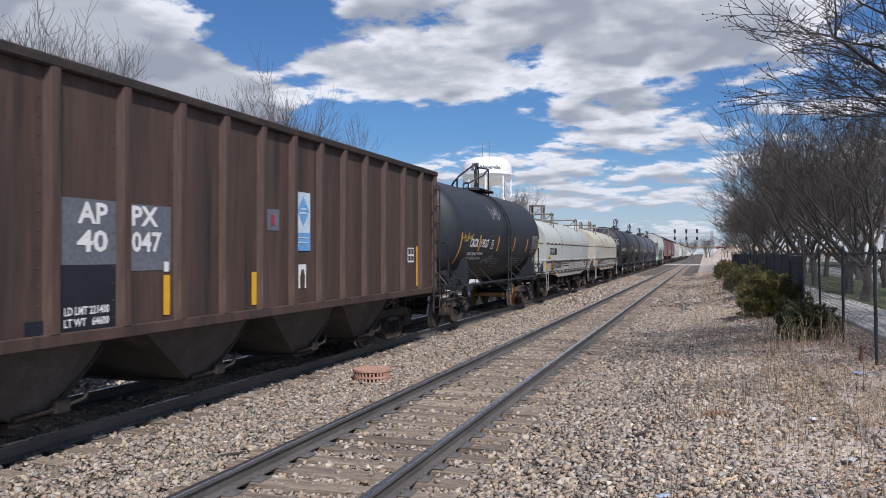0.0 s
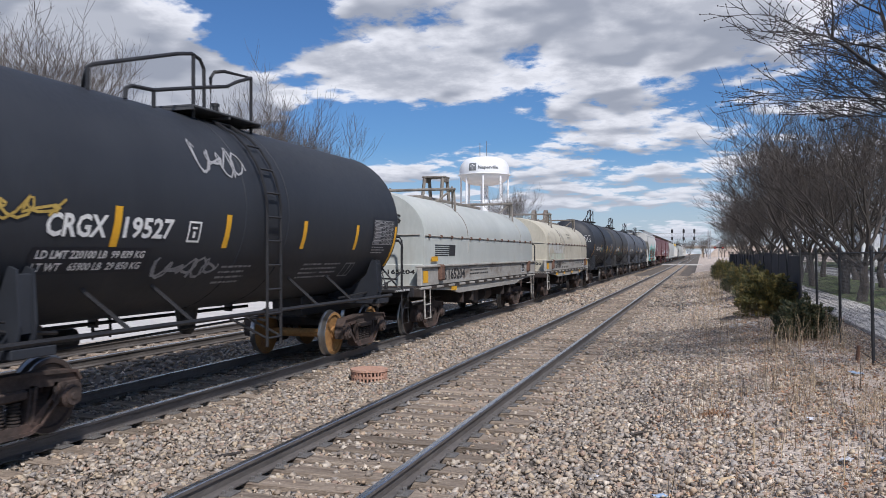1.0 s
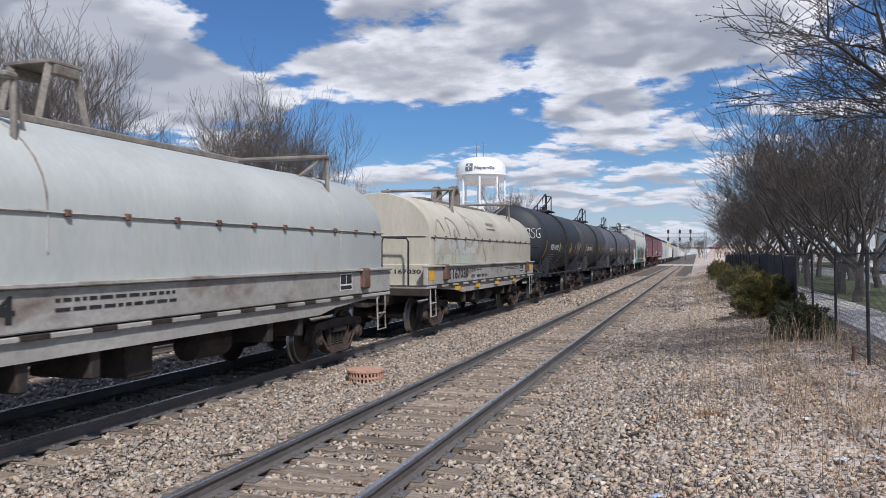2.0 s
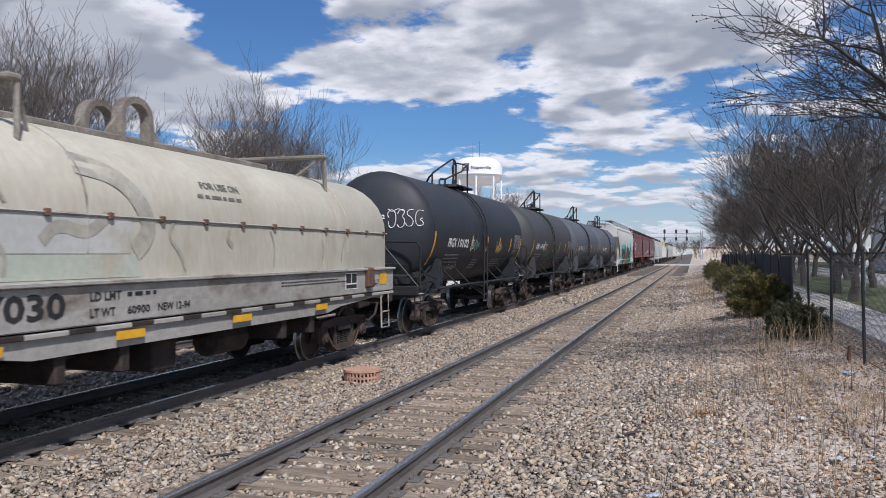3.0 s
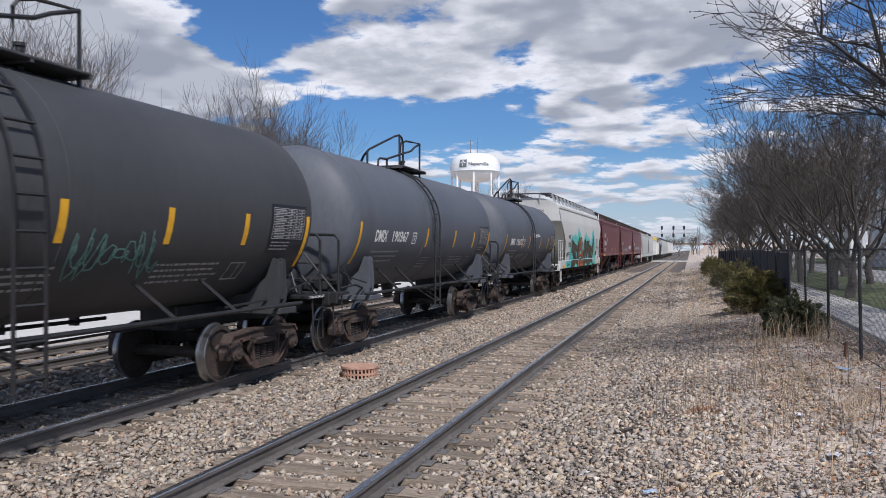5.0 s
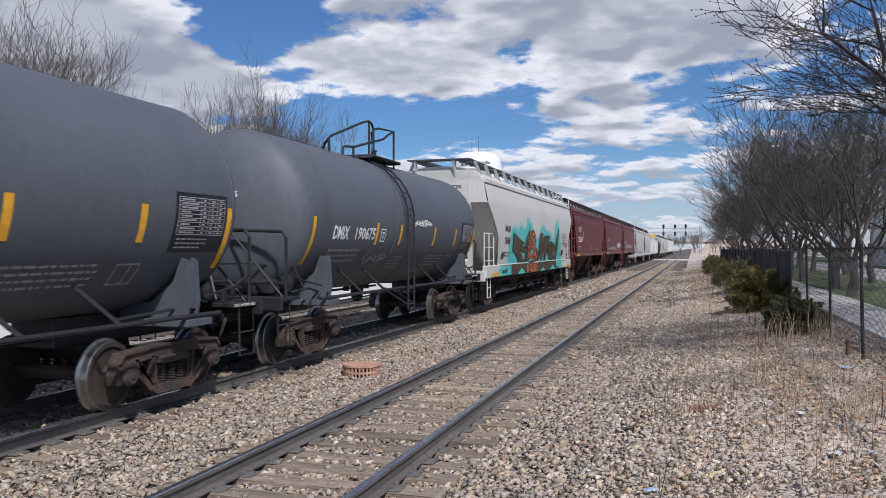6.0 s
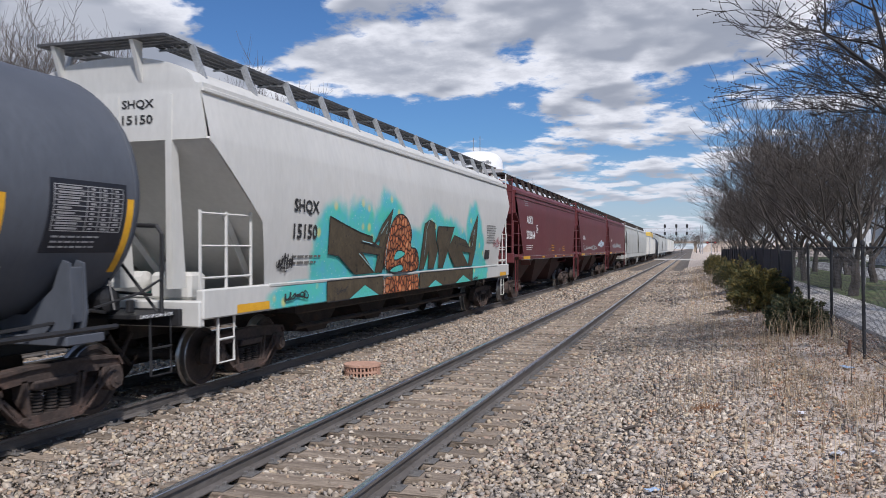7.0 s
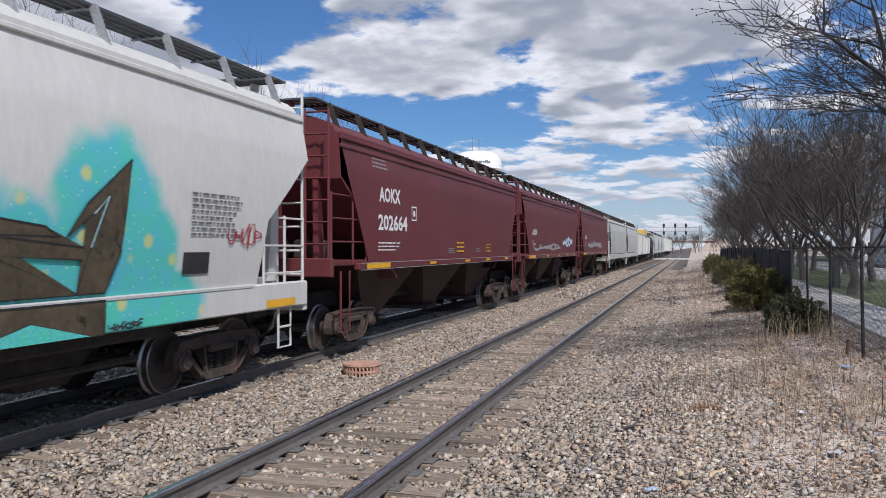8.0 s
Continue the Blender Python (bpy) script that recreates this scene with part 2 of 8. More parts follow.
def thing(name, label, category, at=(0, 0, 0), group="", data=None, kind=""):
    ob = new(name, data)
    ob.matrix_basis = at if isinstance(at, Matrix) else Matrix.Translation(at)
    return tagged(ob, label, category, group, kind)


# ---- ground ----
TRACKS = {"track_1": -3.42, "track_2": -7.68, "track_3": -11.94}
GROUND = [(-400, -0.6), (-60, -0.5), (-24, -0.35), (-15.5, -0.32), (-14.3, -0.30), (-13.4, -0.205), (-10.5, -0.205), (-9.8, -0.26), (-9.2, -0.205), (-6.2, -0.205), (-5.55, -0.25), (-4.9, -0.205), (-1.95, -0.215),
          (-1.2, -0.22), (-0.3, -0.08), (0.8, 0.12), (1.8, 0.28), (2.6, 0.34), (3.4, 0.32), (8, 0.32), (16, 0.35), (60, 0.6), (400, 0.8)]


def ground_z(x, y=0.0):
    for (a, za), (b, zb) in zip(GROUND, GROUND[1:]):
        if x <= b:
            return za + (zb - za) * (x - a) / (b - a)
    return GROUND[-1][1]


def build_ground():
    xs = sorted(set([a for a, _ in GROUND] + [x * 0.3 for x in range(-60, 30)]))
    ys = sorted(set([-60, -20, -8] + [i * 0.5 for i in range(0, 80)] + [40 + i * 4 for i in range(0, 40)] + [250, 400, 800, 1600, 3000]))
    v = [(x, y, ground_z(x) - 0.03 + (0.03 * noise.noise((x * 0.9, y * 0.9, 0)) if -60 < x < 30 and y < 200 else 0)) for y in ys for x in xs]
    n = len(xs)
    f, mi = [], []
    for j in range(len(ys) - 1):
        for i in range(n - 1):
            f.append((j * n + i, j * n + i + 1, j * n + n + i + 1, j * n + n + i))
            xm = (xs[i] + xs[i + 1]) / 2
            mi.append(0 if -14.5 < xm < -0.6 else 1)
    tagged(new("ground", mesh_of("ground", v, f, [M_BALLAST, M_DIRT], True, mi)), "stony railway ground of grey ballast and dry bare earth", "ground", kind="structure")


build_ground()

# ---- tracks ----
TIE_GAP = 0.495
RAIL_OUT = [(-0.076, -0.17), (0.076, -0.17), (0.076, -0.158), (0.012, -0.135), (0.010, -0.05), (0.035, -0.038), (0.035, -0.008), (0.027, 0.0), (-0.027, 0.0), (-0.035, -0.008), (-0.035, -0.038), (-0.010, -0.05), (-0.012, -0.135), (-0.076, -0.158)]


def rail_mesh():
    s = Shape()
    n = len(RAIL_OUT)
    ys = [-30, 0, 10, 20, 40, 80, 160, 320, 640]
    v = [(x, y, z) for y in ys for x, z in RAIL_OUT]
    for j in range(len(ys) - 1):
        for i in range(n):
            k = (i + 1) % n
            s.f.append((j * n + i, j * n + k, j * n + n + k, j * n + n + i))
            s.mi.append(1 if i in (6, 7, 8) else 0)
    s.v = v
    return s.mesh("rail", [M_RAIL, M_RAILTOP])


def build_tracks():
    rail = rail_mesh()
    ties = []
    for k in range(4):
        s = Shape()
        w = 0.115 + 0.008 * k % 0.02
        s.box(-1.29, 1.29, -w, w, -0.36, -0.178, 0.012)
        me = s.mesh("tie", M_TIE)
        for vert in me.vertices:
            vert.co += Vector((random.uniform(-0.02, 0.02), random.uniform(-0.01, 0.01), random.uniform(-0.006, 0.004)))
        ties.append(me)
    pl = Shape()
    pl.box(-0.18, 0.18, -0.095, 0.095, -0.177, -0.160, 0.004)
    for sx in (-1, 1):
        for sy in (-0.06, 0.06):
            pl.box(sx * 0.10 - 0.018, sx * 0.10 + 0.018, sy - 0.014, sy + 0.014, -0.165, -0.128, 0.004)
    plate = pl.mesh("tie_plate", M_PLATE)
    an = Shape()
    an.box(-0.085, 0.085, 0.115, 0.14, -0.19, -0.140, 0.006)
    anchor = an.mesh("rail_anchor", M_RAIL)
    for name, cx in TRACKS.items():
        tr = tagged(new(name), "railway track of steel rails on weathered timber ties in ballast", "railway track", kind="structure")
        tr.location = (cx, 0, 0)
        for sx in (-0.7525, 0.7525):
            part("rail", rail, tr, "steel rail with a polished head", (sx, 0, 0))
        rng = random.Random(cx)
        near = 300 if name == "track_1" else 130 if name == "track_2" else 60
        rest = Shape()
        for i in range(300):
            y = 2.3 + i * TIE_GAP + rng.uniform(-0.03, 0.03)
            x = rng.uniform(-0.05, 0.05)
            if i < near:
                t = part("tie", ties[i % 4], tr, "", pose(x, y, rng.uniform(-0.008, 0.004), 0, 0, rng.uniform(-0.8, 0.8)))
                if i < 50 and name != "track_3":
                    for sx in (-0.7525, 0.7525):
                        part("tie_plate", plate, tr, "", (sx, y, 0))
                        part("rail_anchor", anchor, tr, "", (sx, y, 0))
            else:
                rest.box(x - 1.29, x + 1.29, y - 0.115, y + 0.115, -0.36, -0.178)
        if rest.v:
            tagged(part("far_ties", rest, tr, "far timber ties", None, M_TIE), kind="stuff")


build_tracks()

# ---- train: materials ----
SPEED, TRACK_X = 15.2, -7.68
M_STEEL = surf("dark_cast_steel", (0.030, 0.025, 0.023), (0.056, 0.045, 0.040), 0.75, 0.25, s1=4, s2=30, bump=0.2, fine=0.3, dirt=(0.085, 0.052, 0.040), dirt_at=(0.5, 0.75), dirt_scale=3)
M_FRAME = surf("brown_truck_casting", (0.046, 0.036, 0.032), (0.085, 0.063, 0.054), 0.8, 0.1, s1=4, s2=26, bump=0.25, fine=0.35, dirt=(0.13, 0.078, 0.06), dirt_at=(0.52, 0.8), dirt_scale=2.5)
M_DUSTY = surf("dusty_brown_steel", (0.050, 0.042, 0.038), (0.10, 0.086, 0.078), 0.8, s1=1.4, s2=24, bump=0.1, fine=0.25, dirt=(0.16, 0.145, 0.135), dirt_at=(0.54, 0.8), dirt_scale=1.6)
M_LIFT = surf("grimy_lifting_steel", (0.15, 0.132, 0.112), (0.26, 0.235, 0.20), 0.75, s1=3, s2=24, bump=0.1, fine=0.2, dirt=(0.10, 0.06, 0.045))
M_BLACKPIPE = surf("black_painted_steel", (0.018, 0.018, 0.02), (0.03, 0.03, 0.032), 0.5, s1=3, s2=40, bump=0.05)
M_WHEEL = surf("wheel_plate_steel", (0.05, 0.040, 0.036), (0.085, 0.066, 0.058), 0.7, 0.35, s1=3, s2=25, bump=0.1)
M_TREAD = surf("worn_wheel_tread", (0.30, 0.29, 0.28), (0.42, 0.41, 0.40), 0.32, 0.95, s1=4, s2=60, bump=0.02, fine=0.15)
M_WHEEL_RUST = surf("orange_rust_wheel", (0.24, 0.12, 0.045), (0.36, 0.20, 0.07), 0.85, s1=3, s2=25, bump=0.1, dirt=(0.12, 0.07, 0.05))
M_GRAYTANK = surf("slate_grey_tank_paint", (0.075, 0.084, 0.102), (0.10, 0.11, 0.13), 0.58, s1=0.6, s2=14, bump=0.02, fine=0.1, stretch=(1, 1, 0.35), dirt=(0.06, 0.06, 0.065), dirt_at=(0.55, 0.85))
M_CHARTANK = surf("charcoal_tank_paint", (0.040, 0.042, 0.046), (0.058, 0.060, 0.064), 0.58, s1=0.6, s2=14, bump=0.02, fine=0.12, stretch=(1, 1, 0.35), dirt=(0.07, 0.064, 0.055), dirt_at=(0.58, 0.85))
M_COIL = surf("pale_grey_hood_paint", (0.40, 0.425, 0.40), (0.49, 0.51, 0.48), 0.5, s1=0.7, s2=12, bump=0.03, fine=0.06, stretch=(1, 1, 0.4), dirt=(0.36, 0.31, 0.24), dirt_at=(0.6, 0.85), dirt_scale=0.9)
M_COILOLD = surf("stained_cream_hood_paint", (0.43, 0.395, 0.31), (0.54, 0.51, 0.42), 0.6, s1=0.8, s2=12, bump=0.04, fine=0.08, stretch=(1, 1, 0.35), dirt=(0.38, 0.30, 0.2), dirt_at=(0.55, 0.8), dirt_scale=1.0)
M_GHOST = surf("faded_grey_mural_paint", (0.30, 0.285, 0.245), (0.40, 0.38, 0.325), 0.65, s1=1.5, s2=12, bump=0.0, fine=0.1, dirt=(0.44, 0.41, 0.33), dirt_at=(0.48, 0.6), dirt_scale=2.2)
M_GHOSTINK = surf("faded_black_stencil_paint", (0.10, 0.098, 0.09), (0.18, 0.172, 0.155), 0.7, s1=6, s2=30, bump=0.0, fine=0.2)
M_MINT = surf("faded_mint_mural_paint", (0.42, 0.46, 0.37), (0.50, 0.53, 0.44), 0.65, s1=1.2, s2=12, bump=0.0, fine=0.08, dirt=(0.46, 0.42, 0.33), dirt_at=(0.5, 0.62), dirt_scale=1.3)
M_PALEGHOST = surf("faded_pale_mural_paint", (0.47, 0.475, 0.45), (0.55, 0.55, 0.51), 0.65, s1=1.2, s2=12, bump=0.0, fine=0.08, dirt=(0.46, 0.42, 0.33), dirt_at=(0.5, 0.6), dirt_scale=1.1)
M_SILL = surf("grimy_grey_sill_paint", (0.30, 0.285, 0.255), (0.43, 0.415, 0.38), 0.7, s1=1.0, s2=14, bump=0.08, fine=0.15, stretch=(1, 0.6, 1), dirt=(0.14, 0.10, 0.075), dirt_at=(0.52, 0.72), dirt_scale=1.6)
M_GALV = surf("galvanised_steel", (0.30, 0.31, 0.32), (0.42, 0.43, 0.44), 0.5, 0.5, s1=3, s2=30, bump=0.05)
M_GRATE = surf("dark_walkway_grating", (0.06, 0.062, 0.066), (0.10, 0.102, 0.107), 0.7, 0.3, s1=5, s2=60, bump=0.2, fine=0.4)
M_WHITE = surf("white_hopper_paint", (0.53, 0.525, 0.495), (0.62, 0.612, 0.58), 0.5, s1=0.6, s2=12, bump=0.02, fine=0.05, stretch=(1, 1, 0.3), dirt=(0.52, 0.49, 0.44), dirt_at=(0.58, 0.9))
M_MAROON = surf("maroon_hopper_paint", (0.120, 0.026, 0.030), (0.155, 0.038, 0.042), 0.5, s1=0.6, s2=14, bump=0.02, fine=0.1, stretch=(1, 1, 0.3), dirt=(0.085, 0.03, 0.03), dirt_at=(0.5, 0.85))
# hopper maroon darkened for the shade under the body, with grime patches
M_DARKMAROON = surf("shaded_grimy_maroon_paint", (0.040, 0.018, 0.018), (0.070, 0.028, 0.027), 0.7, s1=1.0, s2=14, bump=0.03, fine=0.2, dirt=(0.03, 0.024, 0.022))
M_HOPGRAY = surf("light_grey_hopper_paint", (0.42, 0.43, 0.41), (0.52, 0.53, 0.50), 0.55, s1=0.6, s2=12, bump=0.02, fine=0.08, stretch=(1, 1, 0.3), dirt=(0.32, 0.29, 0.25))
M_YELLOWCAR = surf("yellow_car_paint", (0.55, 0.36, 0.07), (0.66, 0.45, 0.10), 0.55, s1=0.8, s2=12, bump=0.02)
M_LETTER = surf("white_lettering", (0.70, 0.70, 0.68), (0.80, 0.80, 0.78), 0.6, s1=4, s2=30, bump=0.0, fine=0.1)
M_LETTERDIM = surf("worn_white_lettering", (0.26, 0.26, 0.265), (0.38, 0.38, 0.385), 0.7, s1=5, s2=30, bump=0.0, fine=0.2)
M_INK = surf("black_lettering", (0.02, 0.02, 0.022), (0.035, 0.035, 0.036), 0.6, s1=4, s2=30, bump=0.0)
M_YELLOW = surf("yellow_reflective_tape", (0.70, 0.36, 0.02), (0.80, 0.43, 0.03), 0.5, s1=6, s2=30, bump=0.0, fine=0.06, dirt=(0.5, 0.25, 0.03), dirt_at=(0.6, 0.8), dirt_scale=5)
M_PATCH = surf("blue_grey_patch_paint", (0.115, 0.125, 0.15), (0.15, 0.16, 0.185), 0.65, s1=2, s2=20, bump=0.02)
M_PATCHBLACK = surf("black_patch_paint", (0.012, 0.014, 0.022), (0.02, 0.023, 0.032), 0.55, s1=2, s2=20, bump=0.02)
M_BLUE = surf("sky_blue_placard", (0.13, 0.33, 0.62), (0.18, 0.40, 0.70), 0.5, s1=4, s2=30, bump=0.0)
M_PALEBLUE = surf("pale_blue_placard", (0.50, 0.62, 0.72), (0.58, 0.70, 0.78), 0.5, s1=4, s2=30, bump=0.0)
M_RED = surf("red_paint", (0.30, 0.03, 0.05), (0.38, 0.05, 0.07), 0.6, s1=4, s2=30, bump=0.0)
M_GREENISH = surf("faded_green_spray", (0.10, 0.22, 0.19), (0.16, 0.30, 0.26), 0.7, s1=4, s2=30, bump=0.0)
M_TURQ = surf("turquoise_spray", (0.085, 0.55, 0.40), (0.11, 0.50, 0.52), 0.5, s1=4, s2=30, bump=0.0)
M_TEALSPRAY = surf("light_teal_spray", (0.30, 0.55, 0.58), (0.4, 0.64, 0.66), 0.7, s1=4, s2=30, bump=0.0)
M_GRAFDARK = surf("dark_olive_spray", (0.055, 0.042, 0.026), (0.105, 0.082, 0.050), 0.6, s1=2.5, s2=12, bump=0.0, fine=0.3, dirt=(0.018, 0.015, 0.012), dirt_at=(0.58, 0.66), dirt_scale=5)
M_GOLD = surf("ochre_spray", (0.40, 0.27, 0.06), (0.5, 0.36, 0.1), 0.7, s1=4, s2=30, bump=0.0)


def scales_material():
    """Orange cells with dark outlines, as sprayed on the hopper."""
    m = bpy.data.materials.new("orange_scale_spray")
    m.use_nodes = True
    nt = m.node_tree
    N, L = nt.nodes.new, nt.links.new
    co = N("ShaderNodeTexCoord")
    v = N("ShaderNodeTexVoronoi")
    v.feature = "DISTANCE_TO_EDGE"
    v.inputs["Scale"].default_value = 6.5
    L(co.outputs["Object"], v.inputs["Vector"])
    r = N("ShaderNodeValToRGB")
    e = r.color_ramp.elements
    e[0].position, e[0].color = 0.03, (0.025, 0.010, 0.007, 1)
    e[1].position, e[1].color = 0.10, (0.34, 0.095, 0.035, 1)
    for at, c in ((0.22, (0.60, 0.20, 0.07, 1)), (0.42, (0.72, 0.36, 0.18, 1))):
        k = e.new(at)
        k.color = c
    L(v.outputs["Distance"], r.inputs[0])
    t = N("ShaderNodeTexVoronoi")
    t.inputs["Scale"].default_value = 6.5
    L(co.outputs["Object"], t.inputs["Vector"])
    sep = N("ShaderNodeSeparateColor")
    L(t.outputs["Color"], sep.inputs[0])
    g = N("ShaderNodeMapRange")
    L(sep.outputs[0], g.inputs[0])
    g.inputs[3].default_value, g.inputs[4].default_value = 0.5, 1.15
    sc = N("ShaderNodeVectorMath")
    sc.operation = "SCALE"
    L(r.outputs[0], sc.inputs[0])
    L(g.outputs[0], sc.inputs["Scale"])
    L(sc.outputs[0], nt.nodes["Principled BSDF"].inputs["Base Color"])
    nt.nodes["Principled BSDF"].inputs["Roughness"].default_value = 0.6
    return m


M_SCALES = scales_material()


def graffiti_white():
    """White hopper paint with a sprayed turquoise cloud of soft edge and pale yellow dots."""
    m = surf("white_paint_with_turquoise_spray", (0.53, 0.525, 0.495), (0.62, 0.612, 0.58), 0.5, s1=0.6, s2=12, bump=0.02, fine=0.05, stretch=(1, 1, 0.3), dirt=(0.52, 0.49, 0.44), dirt_at=(0.58, 0.9))
    nt = m.node_tree
    N, L = nt.nodes.new, nt.links.new
    b = nt.nodes["Principled BSDF"]
    old = b.inputs["Base Color"].links[0].from_socket
    co = N("ShaderNodeTexCoord").outputs["Object"]
    sep = N("ShaderNodeSeparateXYZ")
    L(co, sep.inputs[0])

    def op(kind, a, c, clamp=False):
        n = N("ShaderNodeMath")
        n.operation, n.use_clamp = kind, clamp
        for i, v in enumerate((a, c)):
            if isinstance(v, (int, float)):
                n.inputs[i].default_value = v
            else:
                L(v, n.inputs[i])
        return n.outputs[0]

    total = None
    # centre along, centre up, half length, half height of each puff
    for cy, cz, ry, rz in ((-5.1, 1.8, 1.0, 1.15), (-4.0, 1.85, 1.2, 1.15), (-2.5, 2.0, 1.25, 1.25), (-0.9, 1.6, 1.4, 0.9), (0.6, 1.9, 1.3, 1.2), (1.9, 1.85, 1.4, 1.05), (3.0, 1.6, 1.3, 0.95), (4.3, 2.2, 1.0, 1.2), (4.95, 1.9, 0.65, 0.7), (5.2, 1.3, 1.05, 0.5), (-6.4, 1.2, 1.1, 0.3), (0.0, 1.2, 5.6, 0.5)):
        u = op("DIVIDE", op("SUBTRACT", sep.outputs[1], cy), ry)
        v = op("DIVIDE", op("SUBTRACT", sep.outputs[2], cz), rz)
        e = op("SUBTRACT", 1.0, op("ADD", op("MULTIPLY", u, u), op("MULTIPLY", v, v)))
        total = e if total is None else op("MAXIMUM", total, e)
    n = N("ShaderNodeTexNoise")
    n.inputs["Scale"].default_value, n.inputs["Detail"].default_value = 2.2, 5
    L(co, n.inputs["Vector"])
    edge = N("ShaderNodeMapRange")
    edge.interpolation_type = "SMOOTHSTEP"
    L(op("ADD", total, op("MULTIPLY", op("SUBTRACT", n.outputs["Fac"], 0.5), 0.7)), edge.inputs[0])
    edge.inputs[1].default_value, edge.inputs[2].default_value = -0.12, 0.40
    hue = N("ShaderNodeMix")
    hue.data_type = "RGBA"
    n2 = N("ShaderNodeTexNoise")
    n2.inputs["Scale"].default_value, n2.inputs["Detail"].default_value, n2.inputs["Roughness"].default_value = 2.4, 7, 0.72
    L(co, n2.inputs["Vector"])
    r2 = N("ShaderNodeMapRange")
    L(n2.outputs["Fac"], r2.inputs[0])
    r2.inputs[1].default_value, r2.inputs[2].default_value = 0.35, 0.65
    L(r2.outputs[0], hue.inputs[0])
    hue.inputs[6].default_value, hue.inputs[7].default_value = (0.085, 0.55, 0.40, 1), (0.10, 0.47, 0.58, 1)
    vo = N("ShaderNodeTexVoronoi")
    vo.inputs["Scale"].default_value = 2.3
    L(co, vo.inputs["Vector"])
    dot = N("ShaderNodeMapRange")
    dot.interpolation_type = "SMOOTHSTEP"
    L(vo.outputs["Distance"], dot.inputs[0])
    dot.inputs[1].default_value, dot.inputs[2].default_value = 0.26, 0.10
    dots = N("ShaderNodeMix")
    dots.data_type = "RGBA"
    L(op("MULTIPLY", dot.outputs[0], 0.8), dots.inputs[0])
    L(hue.outputs[2], dots.inputs[6])
    dots.inputs[7].default_value = (0.62, 0.58, 0.18, 1)
    # fine white specks
    sp = N("ShaderNodeTexVoronoi")
    sp.inputs["Scale"].default_value = 11
    L(co, sp.inputs["Vector"])
    speck = N("ShaderNodeMapRange")
    L(sp.outputs["Distance"], speck.inputs[0])
    speck.inputs[1].default_value, speck.inputs[2].default_value = 0.17, 0.10
    specks = N("ShaderNodeMix")
    specks.data_type = "RGBA"
    L(op("MULTIPLY", speck.outputs[0], 0.6), specks.inputs[0])
    L(dots.outputs[2], specks.inputs[6])
    specks.inputs[7].default_value = (0.6, 0.72, 0.68, 1)
    dots = specks
    x = N("ShaderNodeMix")
    x.data_type = "RGBA"
    L(edge.outputs[0], x.inputs[0])
    L(old, x.inputs[6])
    L(dots.outputs[2], x.inputs[7])
    L(x.outputs[2], b.inputs["Base Color"])
    return m


M_WHITEGRAF = graffiti_white()

# ---- train: lettering and marks laid on a side ----
TEXT_CACHE = {}


def text_faces(body):
    """The flat outline of a word as triangles, scaled to a unit box."""
    if body not in TEXT_CACHE:
        cu = bpy.data.curves.new("word", "FONT")
        cu.body, cu.resolution_u, cu.offset = body, 2, 0.028
        ob = bpy.data.objects.new("word", cu)
        scene.collection.objects.link(ob)
        me = bpy.data.meshes.new_from_object(ob.evaluated_get(bpy.context.evaluated_depsgraph_get()))
        v = np.array([p.co[:2] for p in me.vertices])
        f = [tuple(p.vertices) for p in me.polygons]
        bpy.data.objects.remove(ob)
        bpy.data.curves.remove(cu)
        bpy.data.meshes.remove(me)
        lo, hi = v.min(0), v.max(0)
        TEXT_CACHE[body] = ((v - lo) / (hi - lo), f)
    return TEXT_CACHE[body]


class Side:
    """A car's near side as a function x(y, z); marks are laid a little proud of it."""

    def __init__(self, fx, lift=0.006):
        self.fx, self.lift = fx, lift

    def at(self, y, z, more=0.0):
        return (self.fx(y, z) + self.lift + more, y, z)

    def word(self, s, body, y0, y1, z0, z1, slant=0.0, more=0.0):
        v, f = text_faces(body)
        s.add([self.at(y0 + (y1 - y0) * a + slant * b * (z1 - z0), z0 + (z1 - z0) * b, more) for a, b in v], f)

    def patch(self, s, y0, y1, z0, z1, more=0.0, mat=0, slant=0.0):
        n = max(1, int((z1 - z0) / 0.12))
        v = [self.at(y + slant * k / n, z0 + (z1 - z0) * k / n, more) for k in range(n + 1) for y in (y0, y1)]
        s.add(v, [(2 * k, 2 * k + 1, 2 * k + 3, 2 * k + 2) for k in range(n)], mat)

    def stroke(self, s, pts, w, more=0.0, closed=False):
        """A sprayed line of even width through (y, z) points."""
        pts = [Vector(p) for p in pts]
        v = []
        for i, p in enumerate(pts):
            d = pts[min(i + 1, len(pts) - 1)] - pts[max(i - 1, 0)]
            q = Vector((-d.y, d.x)).normalized() * w / 2
            for e in (p + q, p - q):
                v.append(self.at(e.x, e.y, more))
        s.add(v, [(2 * i, 2 * i + 1, 2 * i + 3, 2 * i + 2) for i in range(len(pts) - 1)])

    def outline(self, s, pts, more=0.0):
        s.add([self.at(y, z, more) for y, z in pts], [tuple(range(len(pts)))])


